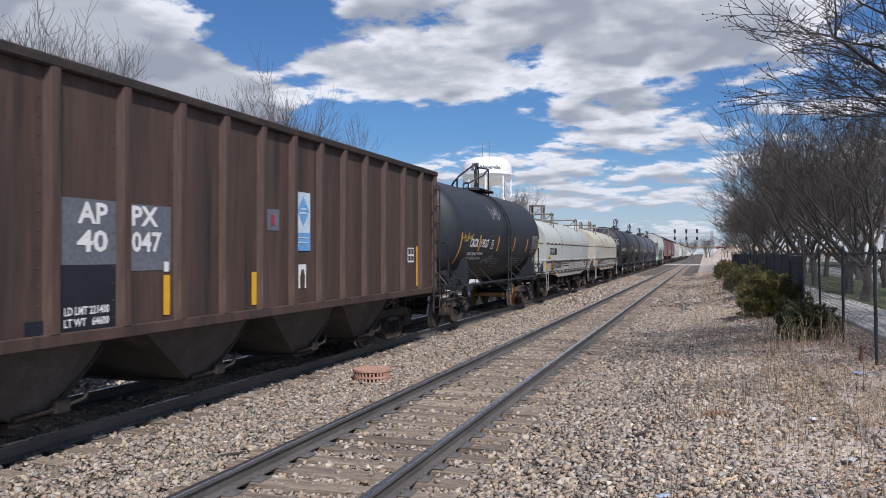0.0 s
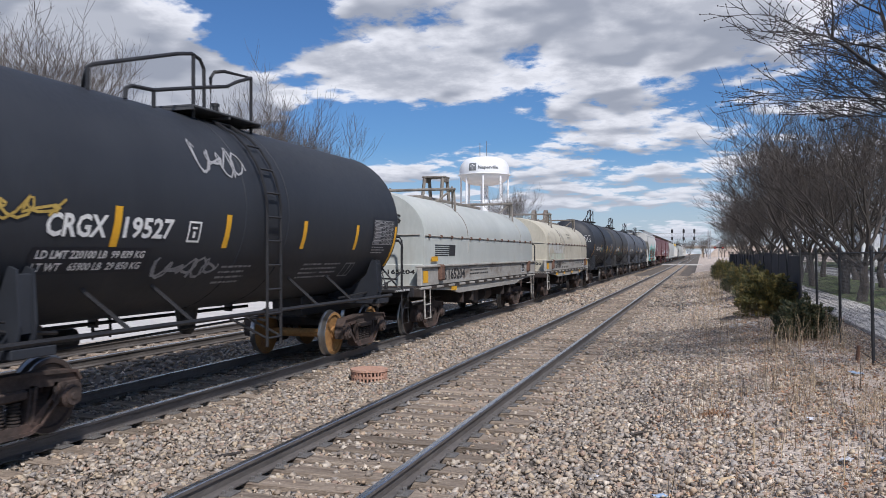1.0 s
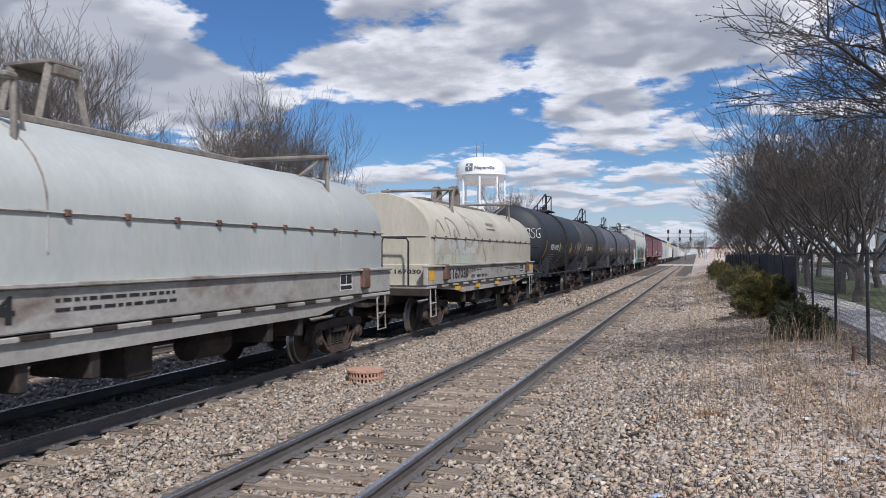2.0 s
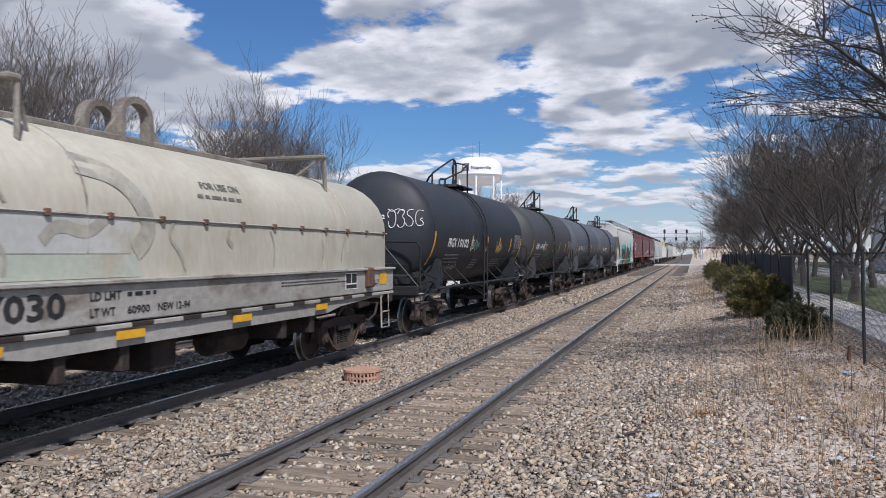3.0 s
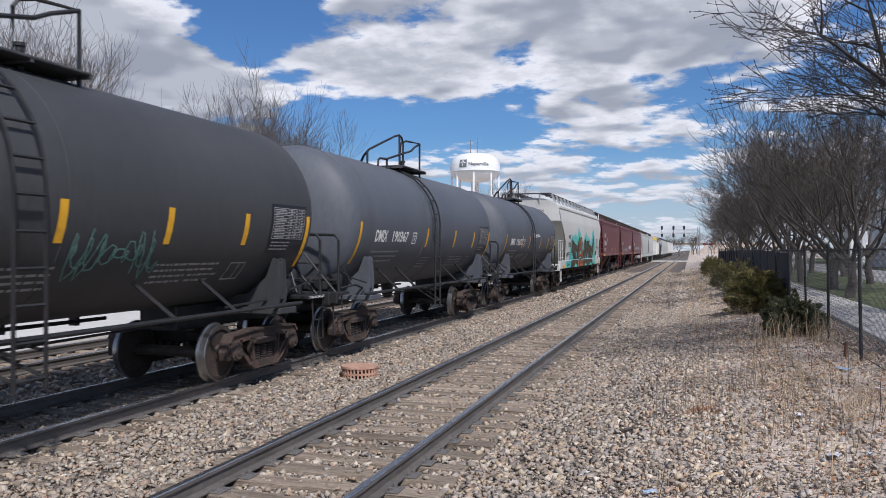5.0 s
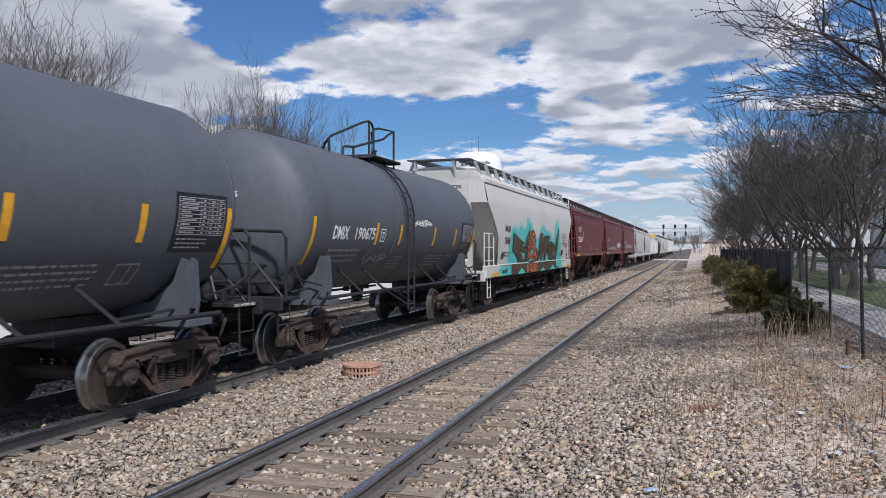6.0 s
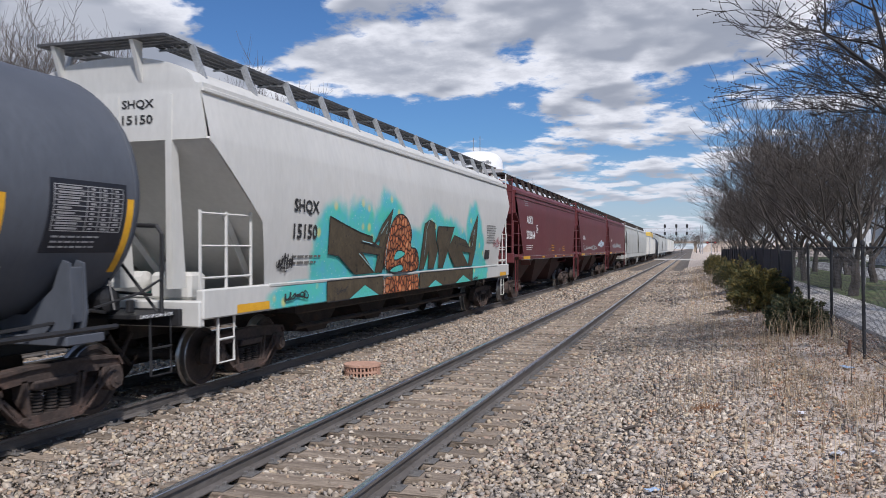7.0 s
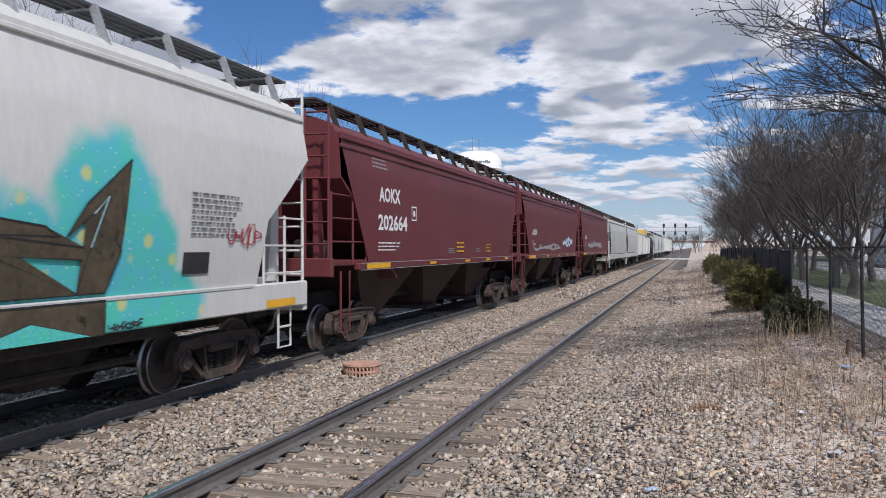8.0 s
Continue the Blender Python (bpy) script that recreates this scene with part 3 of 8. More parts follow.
def scribble(side, y0, y1, z0, z1, w, loops, seed, more=0.0):
    """A looping sprayed tag in a box: a wandering line with no letters in it."""
    rng = random.Random(seed)
    s = Shape()
    for part_of in range(2):
        n = loops * 8
        ph, a = rng.uniform(0, 6), rng.uniform(0.5, 0.9)
        pts = []
        for i in range(n):
            u = i / (n - 1)
            k = u * loops * 2 * math.pi
            pts.append((y0 + (y1 - y0) * (u + 0.35 / loops * math.cos(k + ph)), (z0 + z1) / 2 + (z1 - z0) / 2 * a * math.sin(k * (1 + 0.13 * part_of) + ph) * (0.6 + 0.4 * math.sin(u * 9 + ph))))
        side.stroke(s, pts, w, more + 0.001 * part_of)
    return s


def small_print(side, y0, y1, z0, z1, rows, seed, more=0.0):
    """Rows of short bars where lettering is too small to read."""
    rng = random.Random(seed)
    s = Shape()
    h = (z1 - z0) / rows
    for r in range(rows):
        y = y0
        end = y1 - rng.uniform(0, 0.25) * (y1 - y0)
        z = z1 - (r + 1) * h + h * 0.25
        while y < end:
            w = rng.uniform(0.5, 2.2) * h
            side.patch(s, y, min(y + w, end), z, z + h * 0.38, more)
            y += w + h * 0.4
    return s


def data_table(side, y0, y1, z0, z1, more=0.0, rows=9, cols=4):
    """A stencilled grid of lines and short bars on its dark panel."""
    s = Shape()
    for r in range(rows + 1):
        z = z0 + (z1 - z0) * r / rows
        side.patch(s, y0, y1, z - 0.005, z + 0.005, more)
    ys = [y0, y0 + (y1 - y0) * 0.46] + [y0 + (y1 - y0) * (0.46 + 0.54 * k / (cols - 1)) for k in range(1, cols)]
    for y in ys:
        side.patch(s, y - 0.006, y + 0.006, z0, z1, more + 0.001)
    for r in range(rows):
        for a, b in zip(ys, ys[1:]):
            side.patch(s, a + 0.05, a + 0.05 + (b - a - 0.09) * random.uniform(0.5, 1), z0 + (z1 - z0) * (r + 0.3) / rows, z0 + (z1 - z0) * (r + 0.7) / rows, more)
    return s


# ---- train: trucks (bogies), shared meshes ----
def wheelset_mesh(face):
    s = Shape()
    for sx in (-1, 1):
        x = sx * 0.7525
        # flange inside, tread outside, dished plate and hub
        prof = [(-0.075, 0.10), (-0.075, 0.36), (-0.068, 0.455), (-0.040, 0.465), (-0.022, 0.432), (0.062, 0.425), (0.070, 0.415), (0.070, 0.36), (0.045, 0.345), (0.030, 0.24), (0.045, 0.14), (0.085, 0.125), (0.085, 0.08)]
        n = 28
        k0 = len(s.f)
        s.turned([(x + sx * a, r) for a, r in prof], "x", n)
        for j in range(len(prof) - 1):
            if j in (2, 3, 4, 5):
                for q in range(n):
                    s.mi[k0 + j * n + q] = 1
    s.turned([(-1.05, 0.07), (-0.7, 0.085), (0.7, 0.085), (1.05, 0.07)], "x", 10)
    return s.mesh("wheelset", [face, M_TREAD], True)


def side_frame_mesh():
    s = Shape()
    x0, x1 = -0.075, 0.075
    # arched casting with two triangular windows and a spring opening: outer ring, then the inner bars
    s.prism([(-1.06, 0.62), (-0.98, 0.72), (-0.35, 0.76), (0.35, 0.76), (0.98, 0.72), (1.06, 0.62), (1.02, 0.55), (0.36, 0.60), (-0.36, 0.60), (-1.02, 0.55)], "x", x0, x1)
    for q in (-1, 1):
        s.prism([(q * 1.06, 0.62), (q * 1.10, 0.46), (q * 1.08, 0.34), (q * 1.0, 0.34), (q * 0.98, 0.58)], "x", x0, x1)
        s.prism([(q * 0.80, 0.60), (q * 0.70, 0.62), (q * 0.66, 0.44), (q * 0.44, 0.17), (q * 0.30, 0.14), (q * 0.34, 0.23), (q * 0.56, 0.40)], "x", x0, x1)
        s.prism([(q * 0.44, 0.62), (q * 0.36, 0.62), (q * 0.30, 0.20), (q * 0.38, 0.20)], "x", x0, x1)
        s.prism([(q * 0.78, 0.60), (q * 0.82, 0.42), (q * 0.72, 0.36), (q * 0.66, 0.44)], "x", x0, x1)
    s.prism([(-0.48, 0.21), (-0.36, 0.13), (0.36, 0.13), (0.48, 0.21), (0.42, 0.24), (-0.42, 0.24)], "x", x0 - 0.02, x1 + 0.02)
    # raised flanges along the edges of the casting
    for rim in ([(-1.07, 0.60), (-0.99, 0.72), (-0.35, 0.765), (0.35, 0.765), (0.99, 0.72), (1.07, 0.60), (1.03, 0.60), (0.97, 0.69), (0.35, 0.73), (-0.35, 0.73), (-0.97, 0.69), (-1.03, 0.60)],
                [(-0.49, 0.21), (-0.37, 0.125), (0.37, 0.125), (0.49, 0.21), (0.44, 0.21), (0.35, 0.16), (-0.35, 0.16), (-0.44, 0.21)]):
        s.prism(rim, "x", x1, x1 + 0.035)
    for q in (-1, 1):
        s.prism([(q * 0.84, 0.60), (q * 0.79, 0.61), (q * 0.70, 0.42), (q * 0.46, 0.17), (q * 0.50, 0.19), (q * 0.74, 0.42)], "x", x1, x1 + 0.03)
        s.prism([(q * 0.44, 0.60), (q * 0.40, 0.60), (q * 0.34, 0.22), (q * 0.38, 0.22)], "x", x1, x1 + 0.03)
    s.box(x0, x1 + 0.05, -0.30, 0.30, 0.50, 0.60, 0.02)
    return s.mesh("side_frame", M_FRAME)


def spring_mesh():
    prof = []
    for k in range(7):
        z = 0.235 + k * 0.036
        prof += [(z, 0.052), (z + 0.008, 0.072), (z + 0.02, 0.072), (z + 0.028, 0.052)]
    s = Shape()
    s.turned(prof, "z", 10, (0.02, 0, 0))
    return s.mesh("spring", M_STEEL)


def bearing_mesh():
    s = Shape()
    s.turned([(-0.10, 0.13), (0.09, 0.13), (0.11, 0.10), (0.135, 0.10), (0.135, 0.045), (0.15, 0.04)], "x", 14)
    s.box(-0.09, 0.07, -0.16, 0.16, 0.06, 0.17, 0.02)
    return s.mesh("bearing", M_FRAME)


def bolster_mesh():
    s = Shape()
    s.box(-1.05, 1.05, -0.2, 0.2, 0.48, 0.66, 0.03)
    s.box(-0.95, 0.95, -0.62, -0.54, 0.36, 0.46, 0.02)
    s.box(-0.95, 0.95, 0.54, 0.62, 0.36, 0.46, 0.02)
    s.turned([(0.66, 0.24), (0.80, 0.24)], "z", 16)
    return s.mesh("truck", M_STEEL)


WHEEL_PLAIN, WHEEL_RUSTY = wheelset_mesh(M_WHEEL), wheelset_mesh(M_WHEEL_RUST)
FRAME_MESH, SPRING_MESH, BEARING_MESH, BOLSTER_MESH = side_frame_mesh(), spring_mesh(), bearing_mesh(), bolster_mesh()
ROLLING = []


def add_truck(car, y, rusty=False, rolls=True):
    tr = part("truck", BOLSTER_MESH, car, "brown cast steel truck", (0, y, 0))
    for sx in (-1, 1):
        turn = pose(sx * 1.0, 0, 0, 0, 0, 0 if sx > 0 else 180)
        part("side_frame", FRAME_MESH, tr, "", turn)
        for dy in (-0.2, 0.0, 0.2):
            part("spring", SPRING_MESH, tr, "", turn @ pose(0, dy, 0))
        for wy in (-0.89, 0.89):
            part("bearing", BEARING_MESH, tr, "", pose(sx * 1.02, wy, 0.44, 0, 0, 0 if sx > 0 else 180))
    for k, wy in enumerate((-0.89, 0.89)):
        w = part("wheelset", WHEEL_RUSTY if rusty else WHEEL_PLAIN, tr, "rust-orange steel wheels" if rusty else "steel wheels with bright treads", (0, wy, 0.427))
        if rolls:
            ROLLING.append((w, wy))
    return tr


def add_coupler(car, y, q):
    s = Shape()
    s.box(-0.16, 0.16, min(y, y + q * 0.55), max(y, y + q * 0.55), 0.72, 1.02, 0.03)
    s.prism([(-0.12, y + q * 0.55), (0.18, y + q * 0.5), (0.2, y + q * 0.8), (0.05, y + q * 0.86), (-0.16, y + q * 0.78)], "z", 0.72, 1.0)
    s.tube([(0.35, y, 0.85), (0.38, y + q * 0.25, 0.55), (0.3, y + q * 0.5, 0.4), (0.2, y + q * 0.75, 0.5)], 0.03, 6)
    part("coupler", s, car, "brown knuckle coupler with air hose", None, M_STEEL)


def ladder(x, y0, y1, z0, z1, step=0.36, r=0.019, lean=None):
    """Two stiles and their rungs in a plane along the car."""
    s = Shape()
    fx = lean or (lambda z: x)
    n = max(2, int((z1 - z0) / 0.2))
    for y in (y0, y1):
        s.tube([(fx(z0 + (z1 - z0) * k / n), y, z0 + (z1 - z0) * k / n) for k in range(n + 1)], r * 1.25, 5)
    z = z0 + 0.12
    while z < z1:
        s.tube([(fx(z), y0, z), (fx(z), y1, z)], r, 5)
        z += step
    return s


def cross_ladder(y, x0, x1, z0, z1, step=0.38, r=0.016):
    s = Shape()
    for x in (x0, x1):
        s.tube([(x, y, z0), (x, y, z1)], r * 1.25, 5)
    z = z0 + 0.1
    while z < z1:
        s.tube([(x0, y, z), (x1, y, z)], r, 5)
        z += step
    return s


# ---- tank cars ----
TANK_R, TANK_Z = 1.49, 2.62


def tank_side(z):
    return math.sqrt(max(TANK_R ** 2 - (z - TANK_Z) ** 2, 0.01))


def build_tank_car(s0, label, paint, word, seed, half=6.5, ladder_y=-0.6, rusty=False, graffiti=(), trucks=4.5, number_y=(-4.4, -2.4), bars=(-3.3, -1.1, 1.15, 3.25), rolls=True, detail=True, split=None, head_tag=None, plate=()):
    car = thing("tank_car", label, "tank car", (TRACK_X, s0, 0), "freight train cars")
    # shell with flat-ellipse heads and a low weld ridge at each head seam
    prof = []
    cyl = 5.3
    for k in range(9):
        q = math.pi / 2 * k / 8
        prof.append((-cyl - 0.58 * math.cos(q), max(0.05, TANK_R * math.sin(q))))
    for y in (-cyl + 0.02, -cyl + 0.05, -2.6, -2.57, 0, 2.57, 2.6, cyl - 0.05, cyl - 0.02):
        prof.append((y, TANK_R))
    prof += [(-y, r) for y, r in reversed(prof[:9])]
    s = Shape()
    s.turned(prof, "y", 48, (0, 0, TANK_Z))
    tank = part("tank", s, car, "", None, paint, True)
    for y in (-cyl, cyl, ladder_y - 0.62, ladder_y + 0.62):
        s = Shape()
        s.tube([(math.sin(q * math.pi / 20) * (TANK_R + 0.002), y, TANK_Z + math.cos(q * math.pi / 20) * (TANK_R - 0.001)) for q in range(40)], 0.009, 6, closed=True)
        part("weld_seam", s, tank, "", None, paint)
    side = Side(lambda y, z: tank_side(z))
    # stub sills, end platforms, bolster saddles
    for q in (-1, 1):
        s = Shape()
        s.box(-0.33, 0.33, min(q * 3.2, q * (half - 0.25)), max(q * 3.2, q * (half - 0.25)), 0.78, 1.16, 0.02)
        s.box(-1.35, 1.35, min(q * 5.5, q * (half - 0.2)), max(q * 5.5, q * (half - 0.2)), 1.14, 1.20, 0.01)
        s.box(-1.42, 1.42, min(q * (half - 0.28), q * (half - 0.2)), max(q * (half - 0.28), q * (half - 0.2)), 1.0, 1.22, 0.01)
        part("end_sill", s, car, "black steel end platform", None, M_BLACKPIPE)
        s = Shape()
        for dy in (-0.10, 0.10):
            y = q * trucks + dy
            s.prism([(-1.38, 1.06), (1.38, 1.06), (1.42, 1.30), (1.38, 1.84), (1.28, 1.88), (1.16, 1.56), (0.8, 1.28), (-0.8, 1.28), (-1.16, 1.56), (-1.28, 1.88), (-1.38, 1.84), (-1.42, 1.30)], "y", y - 0.018, y + 0.018)
        s.box(-1.5, 1.5, q * trucks - 0.28, q * trucks + 0.28, 0.98, 1.08, 0.01)
        for sx in (-1, 1):
            s.box(min(sx * 1.32, sx * 1.38), max(sx * 1.32, sx * 1.38), q * trucks - 0.085, q * trucks + 0.085, 1.2, 1.80, 0.01)
        part("saddle", s, car, "", None, paint)
        for sx in (-1, 1):
            s = Shape()
            a = q * (half - 0.25)
            e = q * 5.98
            # a rail across the end platform, with a slanting brace and a short return along the side
            s.tube([(sx * 1.34, e, 1.18), (sx * 1.34, e, 2.18), (sx * 1.26, e, 2.28), (sx * 0.6, e, 2.30), (0, e, 2.30)], 0.028, 7)
            s.tube([(sx * 0.32, e, 2.26), (sx * 1.28, e, 1.20)], 0.020, 6)
            s.tube([(sx * 1.34, e, 1.62), (sx * 1.38, q * 5.5, 1.46), (sx * 1.38, q * 4.75, 1.34)], 0.016, 5)
            part("end_handrail", s, car, "", None, M_BLACKPIPE)
            s = Shape()
            s.tube([(sx * 1.3, a - q * 0.05, 1.15), (sx * 1.32, a - q * 0.05, 0.42), (sx * 1.32, a - q * 0.45, 0.42), (sx * 1.3, a - q * 0.45, 1.15)], 0.017, 5)
            s.tube([(sx * 1.32, a - q * 0.05, 0.76), (sx * 1.32, a - q * 0.45, 0.76)], 0.015, 5)
            part("sill_step", s, car, "", None, M_BLACKPIPE)
            # brake pipes and levers low at the end
        s = Shape()
        s.tube([(1.25, q * 5.9, 1.42), (0.4, q * 6.0, 1.45), (-0.6, q * 5.95, 1.43)], 0.02, 5)
        s.tube([(1.28, q * 5.2, 1.28), (1.1, q * 5.3, 1.7), (0.5, q * 5.95, 1.75), (-0.9, q * 5.98, 1.72)], 0.016, 5)
        s.box(0.45, 0.95, q * 5.6 - 0.14, q * 5.6 + 0.14, 1.2, 1.48, 0.05)
        part("brake_rigging", s, car, "", None, M_BLACKPIPE)
        add_coupler(car, q * (half - 0.3), q)
        s = Shape()
        s.turned([(-0.42, 0.05), (-0.38, 0.15), (0.32, 0.15), (0.36, 0.05)], "x", 12, (0.75, q * 5.35, 1.40))
        s.tube([(1.05, q * 5.3, 1.24), (1.2, q * 4.9, 1.3), (1.25, q * 4.6, 1.22), (0.9, q * 3.6, 1.12)], 0.022, 5)
        for x in (0.2, 0.62, 1.05):
            s.box(x - 0.03, x + 0.03, q * 5.75 - 0.05, q * 5.75 + 0.05, 1.2, 1.36, 0.01)
        part("brake_cylinder", s, car, "", None, M_BLACKPIPE)
        add_truck(car, q * trucks, rusty and q > 0, rolls)
    # running rail along the foot of the shell, with slanting stays
    for sx in (-1, 1):
        s = Shape()
        s.tube([(sx * 1.47, -5.0, 1.12), (sx * 1.47, 5.0, 1.12)], 0.032, 7)
        part("side_handrail", s, car, "", None, M_BLACKPIPE)
        for y in (-3.1, -1.9, 1.6, 3.0):
            s = Shape()
            s.tube([(sx * 1.47, y, 1.12), (sx * (tank_side(1.6) - 0.02), y - 0.32, 1.6)], 0.028, 5)
            part("rail_stay", s, car, "", None, M_BLACKPIPE)
        s = ladder(0, ladder_y - 0.2, ladder_y + 0.2, 0.62, 4.0, lean=lambda z: sx * (max(tank_side(min(max(z, TANK_Z), 4.05)), 0.35) + 0.09))
        part("ladder", s, car, "", None, M_BLACKPIPE)
        s = Shape()
        for y in (ladder_y - 0.2, ladder_y + 0.2):
            s.tube([(sx * 1.56, y, 1.0), (sx * 1.3, y, 1.05)], 0.02, 5)
            s.tube([(sx * 1.56, y, 0.75), (sx * 1.2, y - 0.5, 1.1)], 0.02, 5)
        part("ladder_brace", s, car, "", None, M_BLACKPIPE)
    # underframe clutter in the middle
    s = Shape()
    s.turned([(0.74, 0.08), (0.80, 0.13), (1.15, 0.18)], "z", 12, (0, 0, 0))
    s.tube([(-0.7, -2.9, 0.98), (-0.7, 2.9, 0.98)], 0.03, 6)
    s.turned([(-2.2, 0.05), (-2.15, 0.16), (-1.6, 0.16), (-1.55, 0.05)], "y", 10, (-0.75, 0, 0.8))
    s.tube([(0.25, -3.2, 0.82), (0.1, 3.2, 0.88)], 0.02, 5)
    for y in (-2.4, -1.2, 1.0, 2.3):
        s.box(-0.8, -0.66, y - 0.03, y + 0.03, 0.92, 1.3)
    part("outlet_valve", s, car, "", None, M_BLACKPIPE)
    # top walkway, rails and dome
    s = Shape()
    s.box(-0.5, 0.78, -0.95, 0.92, 4.10, 4.135, 0.008)
    for y in (-0.95, -0.02, 0.88):
        s.box(-0.5, 0.78, y, y + 0.04, 4.06, 4.10)
    part("walkway", s, car, "black grated walkway", None, M_GRATE)
    # bent pipe rails round the ladder's head
    x = 0.60
    for line in ([(x - 0.25, -2.62, 4.02), (x - 0.12, -2.72, 4.18), (x, -2.80, 4.26), (x, -2.70, 4.32), (x, -1.05, 4.84), (x, -0.72, 4.92), (x, -0.52, 4.88), (x, -0.42, 4.76), (x, -0.41, 4.10)],
                 [(x, -2.80, 4.26), (x, -2.80, 3.98)],
                 [(x, -0.68, 4.91), (x, -0.68, 3.98)],
                 [(x, -2.14, 4.0), (x, -2.12, 4.14), (x, -2.02, 4.19), (x, -1.57, 4.22), (x, -0.62, 4.44), (x, 0.2, 4.62), (x, 0.45, 4.74), (x, 0.90, 4.90)],
                 [(x, -1.57, 4.22), (x, -1.57, 3.98)],
                 [(x - 0.3, 0.2, 4.12), (x - 0.3, 0.2, 4.78), (x - 0.28, 0.27, 4.88), (x - 0.2, 0.42, 4.92), (x, 0.90, 4.90), (x, 0.90, 3.96)]):
        s = Shape()
        s.tube(line, 0.028, 8)
        part("top_railing", s, car, "", None, M_BLACKPIPE, True)
    s = Shape()
    s.turned([(3.95, 0.36), (4.12, 0.36), (4.12, 0.42), (4.17, 0.42), (4.19, 0.38), (4.22, 0.2)], "z", 20, (-0.15, 0.1, 0))
    for k in range(8):
        q = k * math.pi / 4
        s.box(-0.15 + 0.39 * math.cos(q) - 0.025, -0.15 + 0.39 * math.cos(q) + 0.025, 0.1 + 0.39 * math.sin(q) - 0.025, 0.1 + 0.39 * math.sin(q) + 0.025, 4.1, 4.22)
    part("manway", s, car, "", None, M_BLACKPIPE)
    s = Shape()
    s.turned([(4.0, 0.05), (4.33, 0.05), (4.33, 0.07), (4.37, 0.07), (4.38, 0.03)], "z", 10, (0.35, 0.25, 0))
    part("vent_valve", s, car, "", None, M_BLACKPIPE)
    if not detail:
        return car
    # reflective tape, lettering, stencils
    for q in (-1, 1):
        s = Shape()
        n = 8
        arc = [(q * (5.16 - 0.30 * (1 - k / n) ** 1.5 * 0), 1.72 + k * 0.84 / n) for k in range(n + 1)]
        v = [side.at(y + q * dy, z) for y, z in arc for dy in (0, 0.11)]
        s.add(v, [(2 * k, 2 * k + 1, 2 * k + 3, 2 * k + 2) for k in range(n)])
        part("reflective_strip", s, tank, "yellow reflective tape", None, M_YELLOW)
    for y in bars:
        s = Shape()
        side.patch(s, y - 0.06, y + 0.06, 2.07, 2.53)
        part("reflective_strip", s, tank, "yellow reflective tape", None, M_YELLOW)
    a, b = number_y
    s = Shape()
    m = len(word.split()[0]) / len(word.replace(" ", ""))
    w = (b - a) * 0.97
    e, g = split or (a + w * (m - 0.06), a + w * (m + 0.03))
    side.word(s, word.split()[0], a, e, 2.17, 2.42)
    part("lettering", s, tank, "white stencilled reporting marks", None, M_LETTER)
    s = Shape()
    side.word(s, word.split()[1], g, b, 2.17, 2.42)
    part("lettering", s, tank, "white stencilled reporting marks", None, M_LETTER)
    if plate:
        s = Shape()
        side.patch(s, a - 0.1, b - 0.3, 1.78, 2.06)
        part("table_panel", s, tank, "black stencil panel", None, M_PATCHBLACK)
        for k, line in enumerate(plate):
            s = Shape()
            side.word(s, line, a - 0.03, b - 0.42, 1.94 - k * 0.13, 2.03 - k * 0.13, 0, 0.004)
            part("lettering", s, tank, "white stencilled load limits", None, M_LETTER)
    else:
        part("lettering", small_print(side, a, b - 0.3, 1.72, 2.02, 3, seed), tank, "", None, M_LETTERDIM)
    for k, (p, r) in enumerate(((-0.95, 0.8), (1.5, 0.9), (2.3, 0.7))):
        part("lettering", small_print(side, p, p + r, 1.55, 1.85, 4, seed + k), tank, "", None, M_LETTERDIM)
    s = Shape()
    z0 = 2.14
    for f in ((b + 0.3, b + 0.33, z0, z0 + 0.27), (b + 0.54, b + 0.57, z0, z0 + 0.27), (b + 0.33, b + 0.54, z0, z0 + 0.025), (b + 0.33, b + 0.54, z0 + 0.245, z0 + 0.27), (b + 0.38, b + 0.49, z0 + 0.17, z0 + 0.2), (b + 0.41, b + 0.46, z0 + 0.06, z0 + 0.14)):
        side.patch(s, *f)
    part("plate_mark", s, tank, "", None, M_LETTER)
    s = Shape()
    side.patch(s, 4.0, 5.14, 1.95, 2.72)
    part("table_panel", s, tank, "black stencil panel", None, M_PATCHBLACK)
    part("table_grid", data_table(side, 4.06, 5.08, 2.18, 2.66, 0.004), tank, "white stencilled data table", None, M_LETTERDIM)
    part("table_grid", small_print(side, 4.1, 4.8, 1.99, 2.15, 3, seed + 9, 0.004), tank, "", None, M_LETTERDIM)
    s = Shape()
    for f in ((3.2, 3.62, 1.56, 1.58), (3.2, 3.62, 1.80, 1.82)):
        side.patch(s, *f)
    for y in (3.2, 3.44, 3.6):
        side.patch(s, y, y + 0.02, 1.56, 1.82, 0.001)
    part("plate_mark", s, tank, "", None, M_LETTERDIM)
    s = Shape()
    Side(lambda y, z: 1.352, 0.002).word(s, "2 INCH HP COMP SHOES", 5.55, half - 0.32, 1.148, 1.192)
    part("lettering", s, tank, "white stencilled note", None, M_LETTER)
    # head end lettering, on the end that faces back along the track
    def head_x(x, z):
        r2 = min((x * x + (z - TANK_Z) ** 2) / TANK_R ** 2, 0.999)
        return -cyl - 0.58 * math.sqrt(1 - r2) - 0.012
    s = Shape()
    lines = [(word.split()[0], -0.48, -0.08, 2.86, 2.97), (word.split()[1], -0.02, 0.36, 2.86, 2.97)]
    if head_tag:
        lines += [("CAPY 19600 GALS", -0.40, 0.32, 2.755, 2.815), ("CAPY 74228 LITERS", -0.40, 0.34, 2.655, 2.715)]
